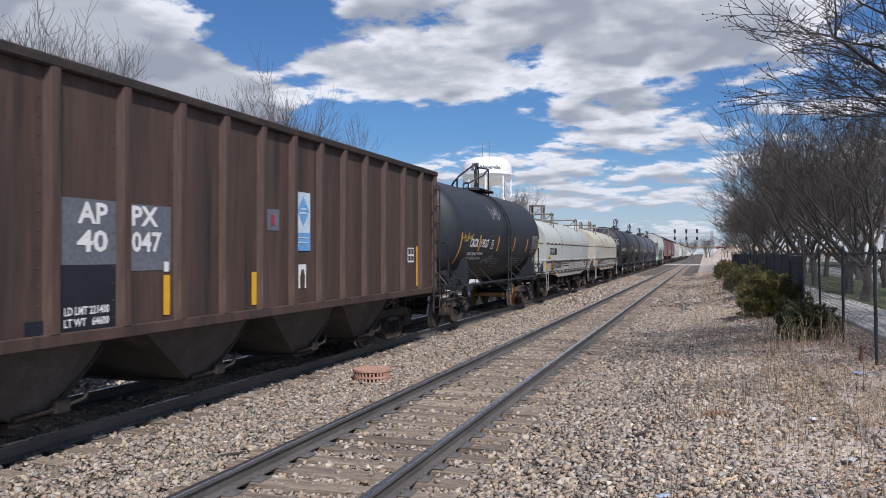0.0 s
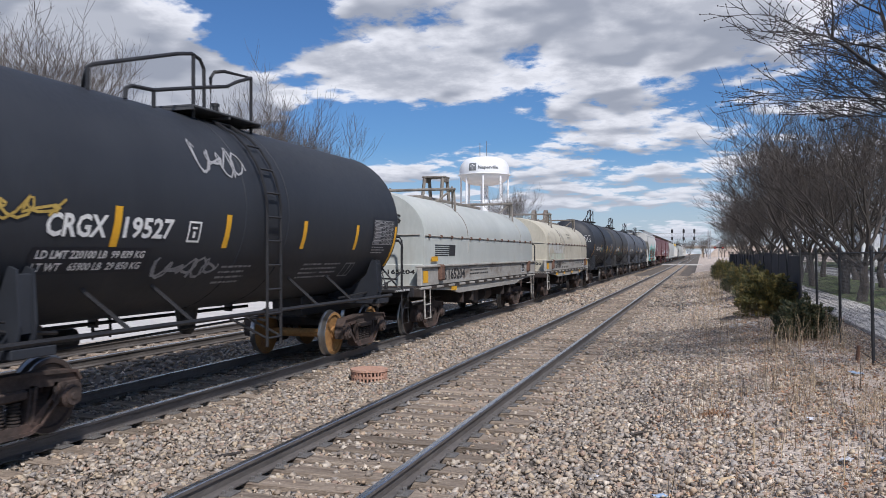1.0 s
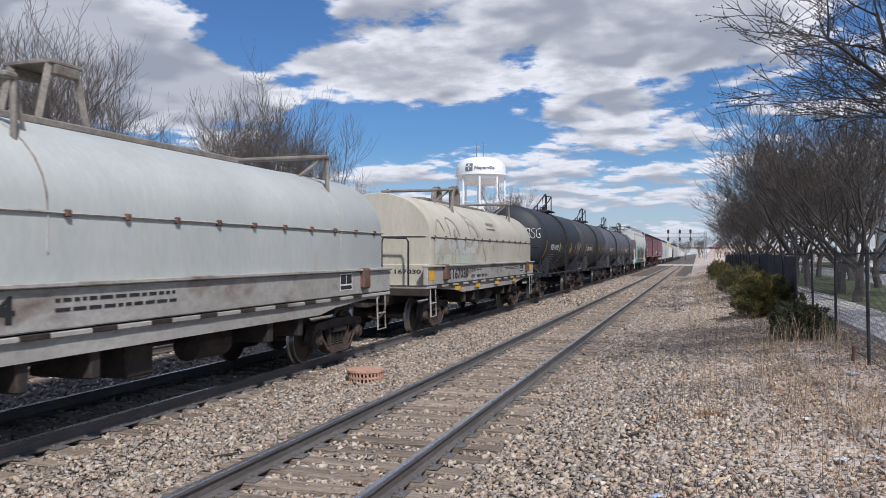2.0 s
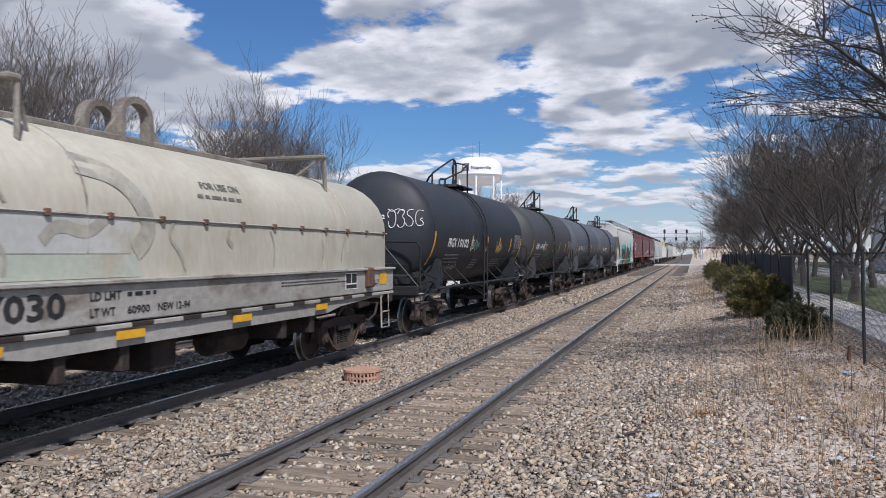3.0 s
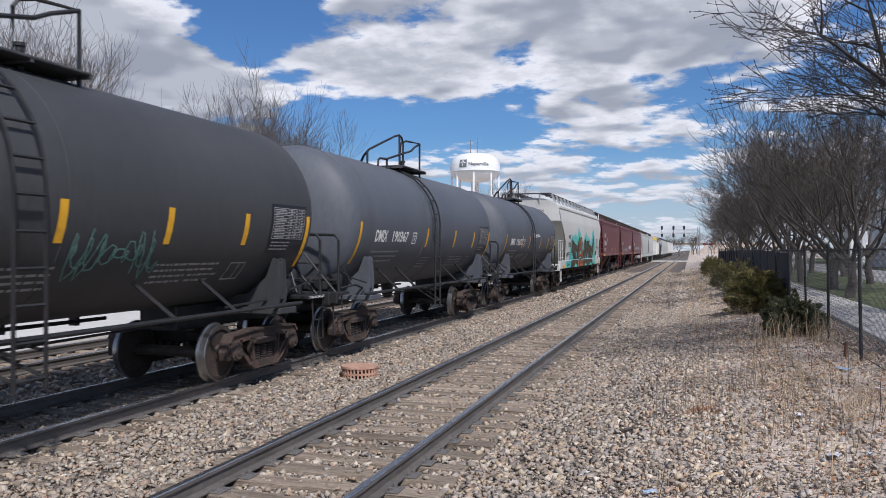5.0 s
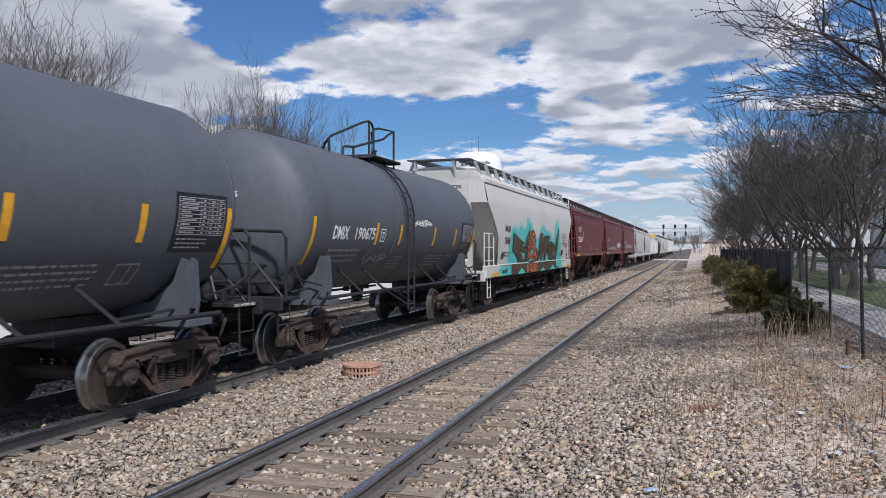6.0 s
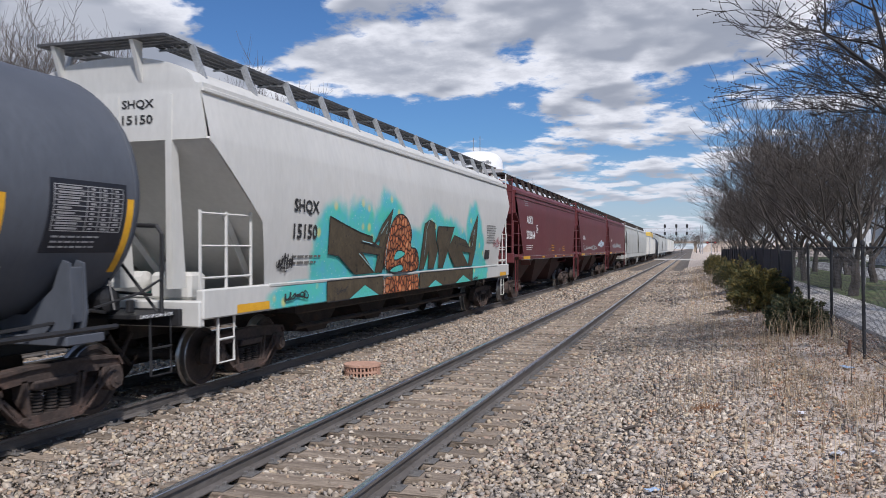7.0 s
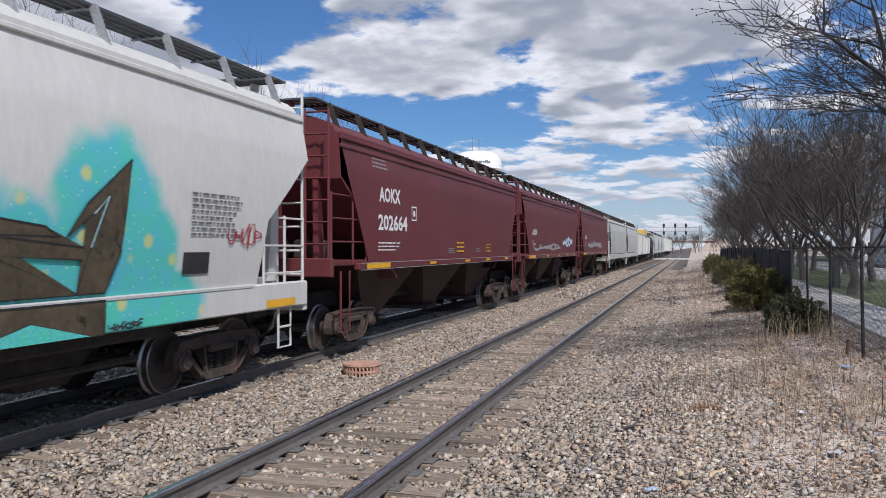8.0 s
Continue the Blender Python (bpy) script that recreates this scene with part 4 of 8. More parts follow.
    for body, x0, x1, z0, z1 in lines:
        v, f = text_faces(body)
        s.add([(x0 + (x1 - x0) * p, head_x(x0 + (x1 - x0) * p, z0 + (z1 - z0) * r), z0 + (z1 - z0) * r) for p, r in v], f)
    if not head_tag:
        for z in (2.75, 2.66):
            for x in (-0.38, -0.14, 0.1):
                v = [(x + dx, head_x(x + dx, z + dz), z + dz) for dz in (0, 0.035) for dx in (0, 0.17)]
                s.add(v, [(0, 1, 3, 2)])
    part("lettering", s, tank, "white stencilled reporting marks", None, M_LETTER)
    if head_tag:
        x0, x1, z0, z1 = head_tag
        # four rounded hollow strokes in a row
        glyphs = [[(0.06, 0.55), (0.0, 0.75), (0.07, 0.95), (0.17, 0.98), (0.26, 0.7), (0.24, 0.2), (0.14, 0.0), (0.05, 0.12), (0.05, 0.4)],
                  [(0.30, 0.75), (0.33, 0.95), (0.45, 1.0), (0.50, 0.85), (0.42, 0.62), (0.50, 0.45), (0.48, 0.12), (0.36, 0.02), (0.29, 0.2)],
                  [(0.72, 0.98), (0.58, 0.96), (0.55, 0.72), (0.66, 0.6), (0.74, 0.38), (0.68, 0.1), (0.55, 0.12), (0.52, 0.3)],
                  [(0.98, 0.92), (0.84, 0.98), (0.78, 0.7), (0.79, 0.3), (0.86, 0.12), (1.0, 0.2), (0.96, 0.4), (0.88, 0.45), (0.97, 0.55)],
                  [(0.02, 1.02), (0.14, 0.84), (0.3, 1.06), (0.46, 0.9)]]
        for line in glyphs:
            s = Shape()
            for cut in range(3):
                line = line[:1] + [q for (a, b), (c, d) in zip(line, line[1:]) for q in ((a * 0.75 + c * 0.25, b * 0.75 + d * 0.25), (a * 0.25 + c * 0.75, b * 0.25 + d * 0.75))] + line[-1:]
            pts = []
            for a, b in line:
                x, z = x0 + (x1 - x0) * a, z0 + (z1 - z0) * b
                pts.append((x, head_x(x, z), z))
            s.tube(pts, 0.011, 4)
            part("graffiti", s, tank, "looping white graffiti line", None, M_LETTER)
    for mat, box, w, loops, sd in graffiti:
        part("graffiti", scribble(side, *box, w, loops, sd, 0.005), tank, "sprayed graffiti tag", None, mat)
    return car


# ---- coil cars ----
def hood_x(z):
    """Half width of the hood at a height: upright skirt, then an arch."""
    if z <= 2.42:
        return 1.43
    q = min((z - 2.42) / 1.13, 1.0)
    return max(0.02, 1.43 * math.sqrt(1 - q ** 2.1))


def build_coil_car(s0, label, hood_paint, number, half, rolls, stencil, brackets, old):
    car = thing("coil_car", label, "coil car", (TRACK_X, s0, 0), "freight train cars")
    side = Side(lambda y, z: hood_x(z))
    zs = [1.70, 2.0, 2.42] + [2.42 + 1.13 * math.sin(math.pi / 2 * k / 9) for k in range(1, 10)]
    ring = [(hood_x(z), z) for z in zs]
    ring = ring + [(-x, z) for x, z in reversed(ring[:-1])]
    s = Shape()
    n = len(ring)
    ys = [-half, -half + 0.06, -half * 0.36, half * 0.36, half - 0.06, half]
    v = []
    for i, y in enumerate(ys):
        k = 0.985 if i in (0, len(ys) - 1) else 1.0
        v += [(x * k, y, 1.7 + (z - 1.7) * k) for x, z in ring]
    f = [tuple(range(n)), tuple(reversed(range((len(ys) - 1) * n, len(ys) * n)))]
    for j in range(len(ys) - 1):
        f += [(j * n + i, j * n + i + 1, j * n + n + i + 1, j * n + n + i) for i in range(n - 1)]
    s.add(v, f)
    hood = part("hood", s, car, "rounded steel coil hood", None, hood_paint, True)
    # seam bands and the clamped cover joint
    for y in (-half * 0.42, half * 0.68):
        s = Shape()
        s.tube([(x * 1.002, y, z + 0.002) for x, z in ring[1:-1]], 0.012, 6)
        part("seam_band", s, hood, "rust-streaked seam band", None, M_SILL)
    for sx in (-1, 1):
        s = Shape()
        s.tube([(sx * 1.445, -half, 2.42), (sx * 1.445, half, 2.42)], 0.016, 5)
        part("clamp_rail", s, hood, "", None, M_SILL)
        k = 0
        y = -half + 0.25
        while y < half:
            s = Shape()
            s.box(min(sx * 1.43, sx * 1.48), max(sx * 1.43, sx * 1.48), y - 0.04, y + 0.04, 2.38, 2.46, 0.01)
            part("clamp", s, hood, "", None, M_RUST)
            y += 0.92
    s = Shape()
    s.tube([(x, -half - 0.015, 2.44) for x in (-1.3, -0.6, 0, 0.7, 1.3)], 0.016, 5)
    part("clamp_rail", s, hood, "", None, M_SILL)
    # lifting lugs and guide frames on the hood
    for y, tall in brackets:
        s = Shape()
        if tall and old:
            for dx in (-0.30, 0.30):
                arch = [(0.34 * math.cos(math.pi * k / 10), 3.86 + 0.30 * math.sin(math.pi * k / 10)) for k in range(11)]
                rim = [(0.34, 3.5)] + arch + [(-0.34, 3.5)]
                hole = [(a * 0.72, 3.5 if b < 3.6 else 3.86 + (b - 3.86) * 0.7) for a, b in rim]
                n = len(rim)
                v = [(dx + w, y + a, b) for w in (-0.08, 0.08) for ring in (rim, hole) for a, b in ring]
                f = []
                for k in range(n - 1):
                    f += [(k, k + 1, n + k + 1, n + k), (2 * n + k, 2 * n + k + 1, 3 * n + k + 1, 3 * n + k), (k, k + 1, 2 * n + k + 1, 2 * n + k), (n + k, n + k + 1, 3 * n + k + 1, 3 * n + k)]
                s.add(v, f)
                for q in (-1, 1):
                    s.prism([(y + q * 0.33, 3.56), (y + q * 0.60, 3.56), (y + q * 0.33, 3.86)], "x", dx - 0.02, dx + 0.02)
            s.box(-0.34, 0.34, y - 3.2, y + 3.6, 3.50, 3.60, 0.02)
        elif tall:
            for dx in (-0.3, 0.3):
                for dy in (-1, 1):
                    s.tube([(dx, y + dy * 0.42, 3.5), (dx * 0.95, y + dy * 0.22, 4.28)], 0.055, 4)
                s.box(dx - 0.06, dx + 0.06, y - 0.2, y + 0.2, 4.16, 4.28, 0.01)
            s.box(-0.36, 0.36, y - 0.27, y + 0.27, 4.28, 4.33, 0.01)
            s.box(-0.38, 0.38, y - 2.4, y + 3.8, 3.50, 3.60, 0.02)
        else:
            for sx in (-1, 1):
                s.tube([(sx * 1.08, y, 3.10), (sx * 1.02, y + 0.05, 3.84)], 0.035, 6)
                s.tube([(sx * 0.55, y - 0.25, 3.42), (sx * 1.0, y + 0.02, 3.82)], 0.03, 6)
                s.tube([(sx * 0.9, y + 0.3, 3.3), (sx * 0.95, y + 0.1, 3.9)], 0.025, 6)
            s.box(-1.08, 1.08, y - 0.12, y + 0.06, 3.78, 3.85, 0.02)
        part("lifting_frame", s, hood, "grimy lifting frame", None, M_LIFT)
    # underframe
    s = Shape()
    e = half + 0.35
    s.box(-1.47, 1.47, -e, e, 1.14, 1.20, 0.01)
    part("deck", s, car, "grimy grey steel deck", None, M_SILL)
    for sx in (-1, 1):
        s = Shape()
        a, b = sorted((sx * 1.30, sx * 1.52))
        s.box(a, b, -e, e, 1.66, 1.71, 0.01)
        part("sill_flange", s, car, "", None, M_SILL)
        s = Shape()
        a, b = sorted((sx * 1.34, sx * 1.46))
        s.box(a, b, -e, e, 1.22, 1.66, 0.015)
        under = part("side_sill", s, car, "grimy grey steel sill", None, M_SILL)
        s = Shape()
        s.prism([(-e + 0.3, 1.14), (e - 0.3, 1.14), (e - 2.6, 1.02), (e - 3.2, 0.93), (-e + 3.2, 0.93), (-e + 2.6, 1.02)], "x", min(sx * 1.36, sx * 1.42), max(sx * 1.36, sx * 1.42))
        part("belly_plate", s, car, "", None, M_SILL)
        # dark stake pockets under the sill
        y = -e + 0.9
        while y < e - 0.8:
            s = Shape()
            s.box(min(sx * 1.43, sx * 1.475), max(sx * 1.43, sx * 1.475), y - 0.2, y + 0.2, 1.145, 1.205, 0.008)
            part("stake_pocket", s, car, "", None, M_STEEL)
            y += 0.98
    s = Shape()
    s.box(-0.38, 0.38, -e, e, 0.72, 1.14, 0.02)
    for q in (-1, 1):
        s.box(-1.45, 1.45, min(q * e, q * (e - 0.22)), max(q * e, q * (e - 0.22)), 0.96, 1.22, 0.02)
    s.turned([(-0.9, 0.06), (-0.82, 0.22), (0.0, 0.22), (0.08, 0.06)], "y", 14, (0.9, 1.2, 0.72))
    s.box(0.6, 1.2, -1.2, -0.7, 0.5, 0.9, 0.03)
    s.tube([(0.7, -3.6, 0.8), (0.7, 3.6, 0.75)], 0.03, 6)
    for y in (-2.9, -1.9, 1.9, 2.9):
        s.box(0.5, 1.36, y - 0.08, y + 0.08, 0.62, 1.14, 0.02)
    part("centre_sill", s, car, "", None, M_STEEL)
    for q in (-1, 1):
        for sx in (-1, 1):
            a = q * (e - 0.25)
            s = Shape()
            s.tube([(sx * 1.44, a, 1.16), (sx * 1.46, a, 0.45), (sx * 1.46, a - q * 0.42, 0.45), (sx * 1.44, a - q * 0.42, 1.16)], 0.02, 5)
            s.tube([(sx * 1.46, a, 0.78), (sx * 1.46, a - q * 0.42, 0.78)], 0.018, 5)
            part("sill_step", s, car, "", None, M_SILL)
            s = Shape()
            s.box(min(sx * 1.36, sx * 1.55), max(sx * 1.36, sx * 1.55), q * (half - 1.05) - 0.16, q * (half - 1.05) + 0.16, 1.32, 1.72, 0.03)
            part("hood_guide", s, car, "", None, M_RUST)
        s = Shape()
        s.tube([(0.95, q * (e - 0.03), 1.2), (0.95, q * (e - 0.03), 2.3), (0.9, q * (e - 0.03), 2.38), (0.3, q * (e - 0.03), 2.40), (0.25, q * (e - 0.03), 2.3), (0.25, q * (e - 0.03), 1.2)], 0.026, 6)
        part("end_handrail", s, car, "", None, M_BLACKPIPE)
        add_coupler(car, q * (e - 0.1), q)
        add_truck(car, q * (e - 1.75), False, rolls)
    for q in (-1, 1):
        s = Shape()
        a, b = sorted((q * (half - 0.05), q * (half + 0.03)))
        s.box(-1.36, 1.36, a, b, 1.06, 1.74, 0.015)
        s.box(-1.40, 1.40, a, b, 1.62, 1.68, 0.01)
        part("end_bulkhead", s, car, "", None, hood_paint)
    for body, x0, x1 in (("NS", 0.15, 0.38), (number, 0.48, 1.18)):
        s = Shape()
        v, f = text_faces(body)
        s.add([(x0 + (x1 - x0) * p, -half - 0.036, 1.50 + 0.11 * r) for p, r in v], f)
        part("lettering", s, hood, "black stencilled reporting marks", None, M_INK)
    # marks on the sill and hood
    sill = Side(lambda y, z: 1.46)
    s = Shape()
    a = -half + 1.25
    sill.word(s, "NS", a - 0.05, a + 0.32, 1.32, 1.60)
    part("lettering", s, under, "black stencilled reporting marks", None, M_INK)
    s = Shape()
    sill.word(s, number, a + 0.5, a + 2.0, 1.32, 1.60)
    part("lettering", s, under, "black stencilled reporting marks", None, M_INK)
    if old:
        for body, y0, y1, z0 in (("LT WT", a + 2.35, a + 2.75, 1.30), ("60900", a + 2.95, a + 3.35, 1.30), ("NEW 12-94", a + 3.5, a + 4.15, 1.30), ("LD LMT", a + 2.35, a + 2.85, 1.48)):
            s = Shape()
            sill.word(s, body, y0, y1, z0, z0 + 0.10)
            part("lettering", s, under, "black stencilled weights", None, M_INK)
        part("lettering", small_print(sill, a + 2.95, a + 3.5, 1.48, 1.60, 1, 4), under, "", None, M_INK)
        part("lettering", small_print(sill, 1.6, 4.2, 1.46, 1.56, 2, 6), under, "", None, M_INK)
    else:
        part("lettering", small_print(sill, a + 2.5, a + 4.6, 1.38, 1.58, 2, 4), under, "", None, M_INK)
    for y, z, w, h in stencil:
        s = Shape()
        sill.patch(s, y, y + w, z, z + h, 0.012 if z < 1.2 else 0.002)
        part("reflective_strip", s, under, "yellow reflective tape", None, M_YELLOW)
    y = half - 2.16
    s = Shape()
    sill.patch(s, y, y + 0.55, 1.32, 1.63)
    part("stencil_panel", s, under, "white stencil panel", None, M_LETTER)
    for y0, y1, z0, z1 in ((0.03, 0.26, 1.44, 1.61), (0.29, 0.52, 1.44, 1.61), (0.03, 0.52, 1.34, 1.41)):
        s = Shape()
        sill.patch(s, y + y0, y + y1, z0, z1, 0.004)
        part("stencil_panel", s, under, "black stencil panel", None, M_INK)
    return car, side, hood


def coil_logo(side, hood, y0, z0, y1, z1):
    """The railway's emblem as plain stripes and bars."""
    s = Shape()
    w = y1 - y0
    for k in range(6):
        z = z0 + (z1 - z0) * k / 6
        side.patch(s, y0, y0 + w * (0.62 + 0.03 * k), z, z + (z1 - z0) * 0.09)
    h = z1 - z0
    side.outline(s, [(y0 + w * 0.66, z0), (y0 + w * 0.97, z0), (y0 + w, z1 - 0.02), (y0 + w * 0.69, z1 - 0.02)], 0.002)
    part("emblem", s, hood, "black striped emblem", None, M_INK)


# ---- open-top hopper ----
def build_coal_hopper(s0):
    car = thing("open_hopper_car", "rust-brown ribbed steel hopper car with patched blue-grey lettering panels", "hopper car", (TRACK_X, s0, 0), "freight train cars")
    half = 7.55
    for sx in (-1, 1):
        s = Shape()
        a, b = sorted((sx * 1.50, sx * 1.54))
        s.box(a, b, -half, half, 1.12, 3.86)
        body = part("side_wall", s, car, "", None, M_BROWN)
    for q in (-1, 1):
        s = Shape()
        a, b = sorted((q * (half - 0.04), q * half))
        s.box(-1.5, 1.5, a, b, 1.6, 3.86)
        part("end_wall", s, car, "", None, M_BROWN)
        s = Shape()
        s.prism([(q * half, 1.62), (q * (half - 0.05), 1.62), (q * (half - 2.6), 1.0), (q * (half - 2.6), 0.94)], "x", -1.45, 1.45)
        part("slope_sheet", s, car, "", None, M_BROWN)
    s = Shape()
    for sx in (-1, 1):
        a, b = sorted((sx * 1.47, sx * 1.63))
        s.box(a, b, -half - 0.03, half + 0.03, 3.83, 3.95, 0.02)
    for q in (-1, 1):
        a, b = sorted((q * (half - 0.08), q * (half + 0.05)))
        s.box(-1.47, 1.47, a, b, 3.83, 3.94, 0.02)
    part("top_chord", s, car, "dark steel top chord", None, M_STEEL)
    for sx in (-1, 1):
        s = Shape()
        a, b = sorted((sx * 1.36, sx * 1.62))
        s.box(a, b, -half, half, 1.07, 1.118, 0.01)
        a, b = sorted((sx * 1.545, sx * 1.62))
        s.box(a, b, -half, half, 1.07, 1.2, 0.01)
        part("side_sill", s, car, "", None, M_BROWN)
    rib_at = [-7.45, -6.5, -5.35, -4.3, -3.27, -2.27, -1.31, -0.36, 0.57, 1.5, 2.42, 3.37, 4.33, 5.4, 6.5, 7.45]
    rb = Shape()
    rb.prism([(1.54, -0.09), (1.625, -0.055), (1.625, 0.055), (1.54, 0.09)], "z", 1.2, 3.84)
    rib = rb.mesh("rib", M_BROWN)
    for y in rib_at:
        for rot, sx in ((0, 1), (180, -1)):
            part("rib", rib, body, "", pose(0, y, 0, 0, 0, rot))
    rv = Shape()
    for k in range(14):
        rv.turned([(1.54, 0.011), (1.548, 0.011), (1.551, 0.005)], "x", 6, (0, 0, 1.3 + k * 0.185))
    rivets = rv.mesh("rivet_row", M_BROWN)
    for y in rib_at[1:]:
        tagged(part("rivet_row", rivets, body, "", (0, y - 0.14, 0)), kind="stuff")
    # discharge chutes
    for yr in (-3.3, -0.4, 2.5, 5.0):
        s = Shape()
        top = [(-1.42, yr - 2.35), (1.42, yr - 2.35), (1.42, yr - 0.05), (-1.42, yr - 0.05)]
        low = [(-0.95, yr - 1.05), (1.10, yr - 1.05), (1.10, yr - 0.42), (-0.95, yr - 0.42)]
        v = [(x, y, 1.1) for x, y in top] + [(x, y, 0.30) for x, y in low]
        s.add(v, [(0, 1, 2, 3), (7, 6, 5, 4), (0, 4, 5, 1), (1, 5, 6, 2), (2, 6, 7, 3), (3, 7, 4, 0)])
        chute = part("chute", s, car, "dusty brown discharge chute", None, M_DUSTY)
        s = Shape()
        s.tube([(1.14, yr - 1.05, 0.33), (1.18, yr - 0.62, 0.35), (1.2, yr - 0.42, 0.5), (1.30, yr - 0.16, 0.82), (1.40, yr - 0.05, 1.05)], 0.03, 6)
        s.tube([(1.2, yr - 0.5, 0.36), (1.26, yr - 0.22, 0.42), (1.24, yr - 0.12, 0.56)], 0.025, 6)
        s.box(1.1, 1.24, yr - 0.6, yr - 0.38, 0.3, 0.46, 0.02)
        s.box(-1.0, 1.14, yr - 1.1, yr - 0.38, 0.25, 0.30, 0.01)
        part("chute_gate", s, chute, "grimy gate latch", None, M_STEEL)
    s = Shape()
    s.box(-0.3, 0.3, -half - 0.2, half + 0.2, 0.75, 1.08, 0.02)
    for q in (-1, 1):
        a, b = sorted((q * (half - 0.1), q * (half + 0.15)))
        s.box(-1.5, 1.5, a, b, 0.98, 1.22, 0.02)
    part("centre_sill", s, car, "", None, M_STEEL)
    for q in (-1, 1):
        part("ladder", ladder(1.66, q * (half - 0.16) - 0.22, q * (half - 0.16) + 0.22, 0.6, 3.6, 0.4, 0.015), car, "", None, M_STEEL)
        part("end_ladder", cross_ladder(q * (half + 0.08), 1.0, 1.45, 0.7, 3.7), car, "", None, M_STEEL)
        add_coupler(car, q * (half + 0.1), q)
        add_truck(car, q * (half - 1.55))
    side = Side(lambda y, z: 1.54)
    def marks(name, mat, boxes, label, lift=0.0):
        s = Shape()
        for bx in boxes:
            side.patch(s, *bx, lift)
        part(name, s, body, label, None, mat)
    marks("lettering_patch", M_PATCH, [(-4.18, -3.37, 1.88, 2.57), (-3.17, -2.42, 1.80, 2.56)], "blue-grey paint patch")
    marks("stencil_panel", M_PATCHBLACK, [(-4.18, -3.37, 1.18, 1.877)], "black stencil panel")
    for word, y0, y1, z0, z1 in (("AP", -3.94, -3.50, 2.31, 2.54), ("40", -3.95, -3.50, 2.01, 2.25), ("PX", -3.12, -2.66, 2.31, 2.54), ("047", -3.12, -2.60, 2.01, 2.25), ("LD LMT 221400", -4.12, -3.48, 1.36, 1.45), ("LT WT   64600", -4.12, -3.48, 1.24, 1.33)):
        s = Shape()
        side.word(s, word, y0, y1, z0, z1, 0, 0.005)
        part("lettering", s, body, "white stencilled lettering", None, M_LETTER)
    marks("reflective_strip", M_YELLOW, [(-2.56, -2.44, 1.26, 1.74)], "yellow reflective tape", 0.004)
    marks("reflective_strip", M_YELLOW, [(-0.60, -0.47, 1.26, 1.73)], "yellow reflective tape", 0.004)
    marks("reflective_strip", M_YELLOW, [(3.48, 3.59, 1.26, 1.73)], "yellow reflective tape", 0.004)
    marks("reflective_strip", M_YELLOW, [(6.26, 6.36, 1.26, 2.16)], "yellow reflective tape", 0.004)
    marks("sticker", M_LETTER, [(-2.55, -2.46, 1.78, 1.90)], "white sticker", 0.004)
    marks("placard", M_PALEBLUE, [(0.70, 1.18, 2.04, 2.98)], "pale blue placard", 0.004)
    marks("placard", M_BLUE, [(0.70, 1.18, 2.04, 2.33)], "sky blue placard foot", 0.008)
    s = Shape()
    side.outline(s, [(0.94, 2.92), (0.74, 2.68), (0.94, 2.44), (1.14, 2.68)], 0.008)
    part("placard", s, body, "sky blue diamond", None, M_BLUE)
    marks("placard", M_PALEBLUE, [(0.80, 1.08, 2.63, 2.66), (0.84, 1.04, 2.70, 2.73), (0.75, 1.12, 2.24, 2.26), (0.75, 1.1, 2.16, 2.18)], "", 0.012)
    marks("hatch", M_PATCHBLACK, [(-4.62, -4.36, 1.20, 1.34)], "small dark hatch plate", 0.004)
    marks("lettering_patch", M_PATCH, [(-0.22, 0.18, 2.34, 2.66)], "faded patch with a red mark", 0.002)
    marks("sticker", M_RED, [(-0.06, 0.04, 2.42, 2.58)], "", 0.006)
    marks("sticker", M_LETTER, [(0.78, 1.04, 1.44, 1.82)], "torn white sticker", 0.004)
    s = Shape()
    side.outline(s, [(0.84, 1.44), (0.98, 1.44), (1.0, 1.62), (0.95, 1.74), (0.88, 1.74), (0.83, 1.62)], 0.008)
    part("sticker", s, body, "", None, M_BROWN)
    marks("stencil_panel", M_LETTER, [(5.72, 6.12, 1.80, 2.12)], "white stencil panel", 0.004)
    marks("stencil_panel", M_BROWN, [(5.75, 5.9, 1.98, 2.1), (5.94, 6.09, 1.98, 2.1), (5.75, 5.9, 1.84, 1.94), (5.94, 6.09, 1.84, 1.94)], "", 0.008)
    return car


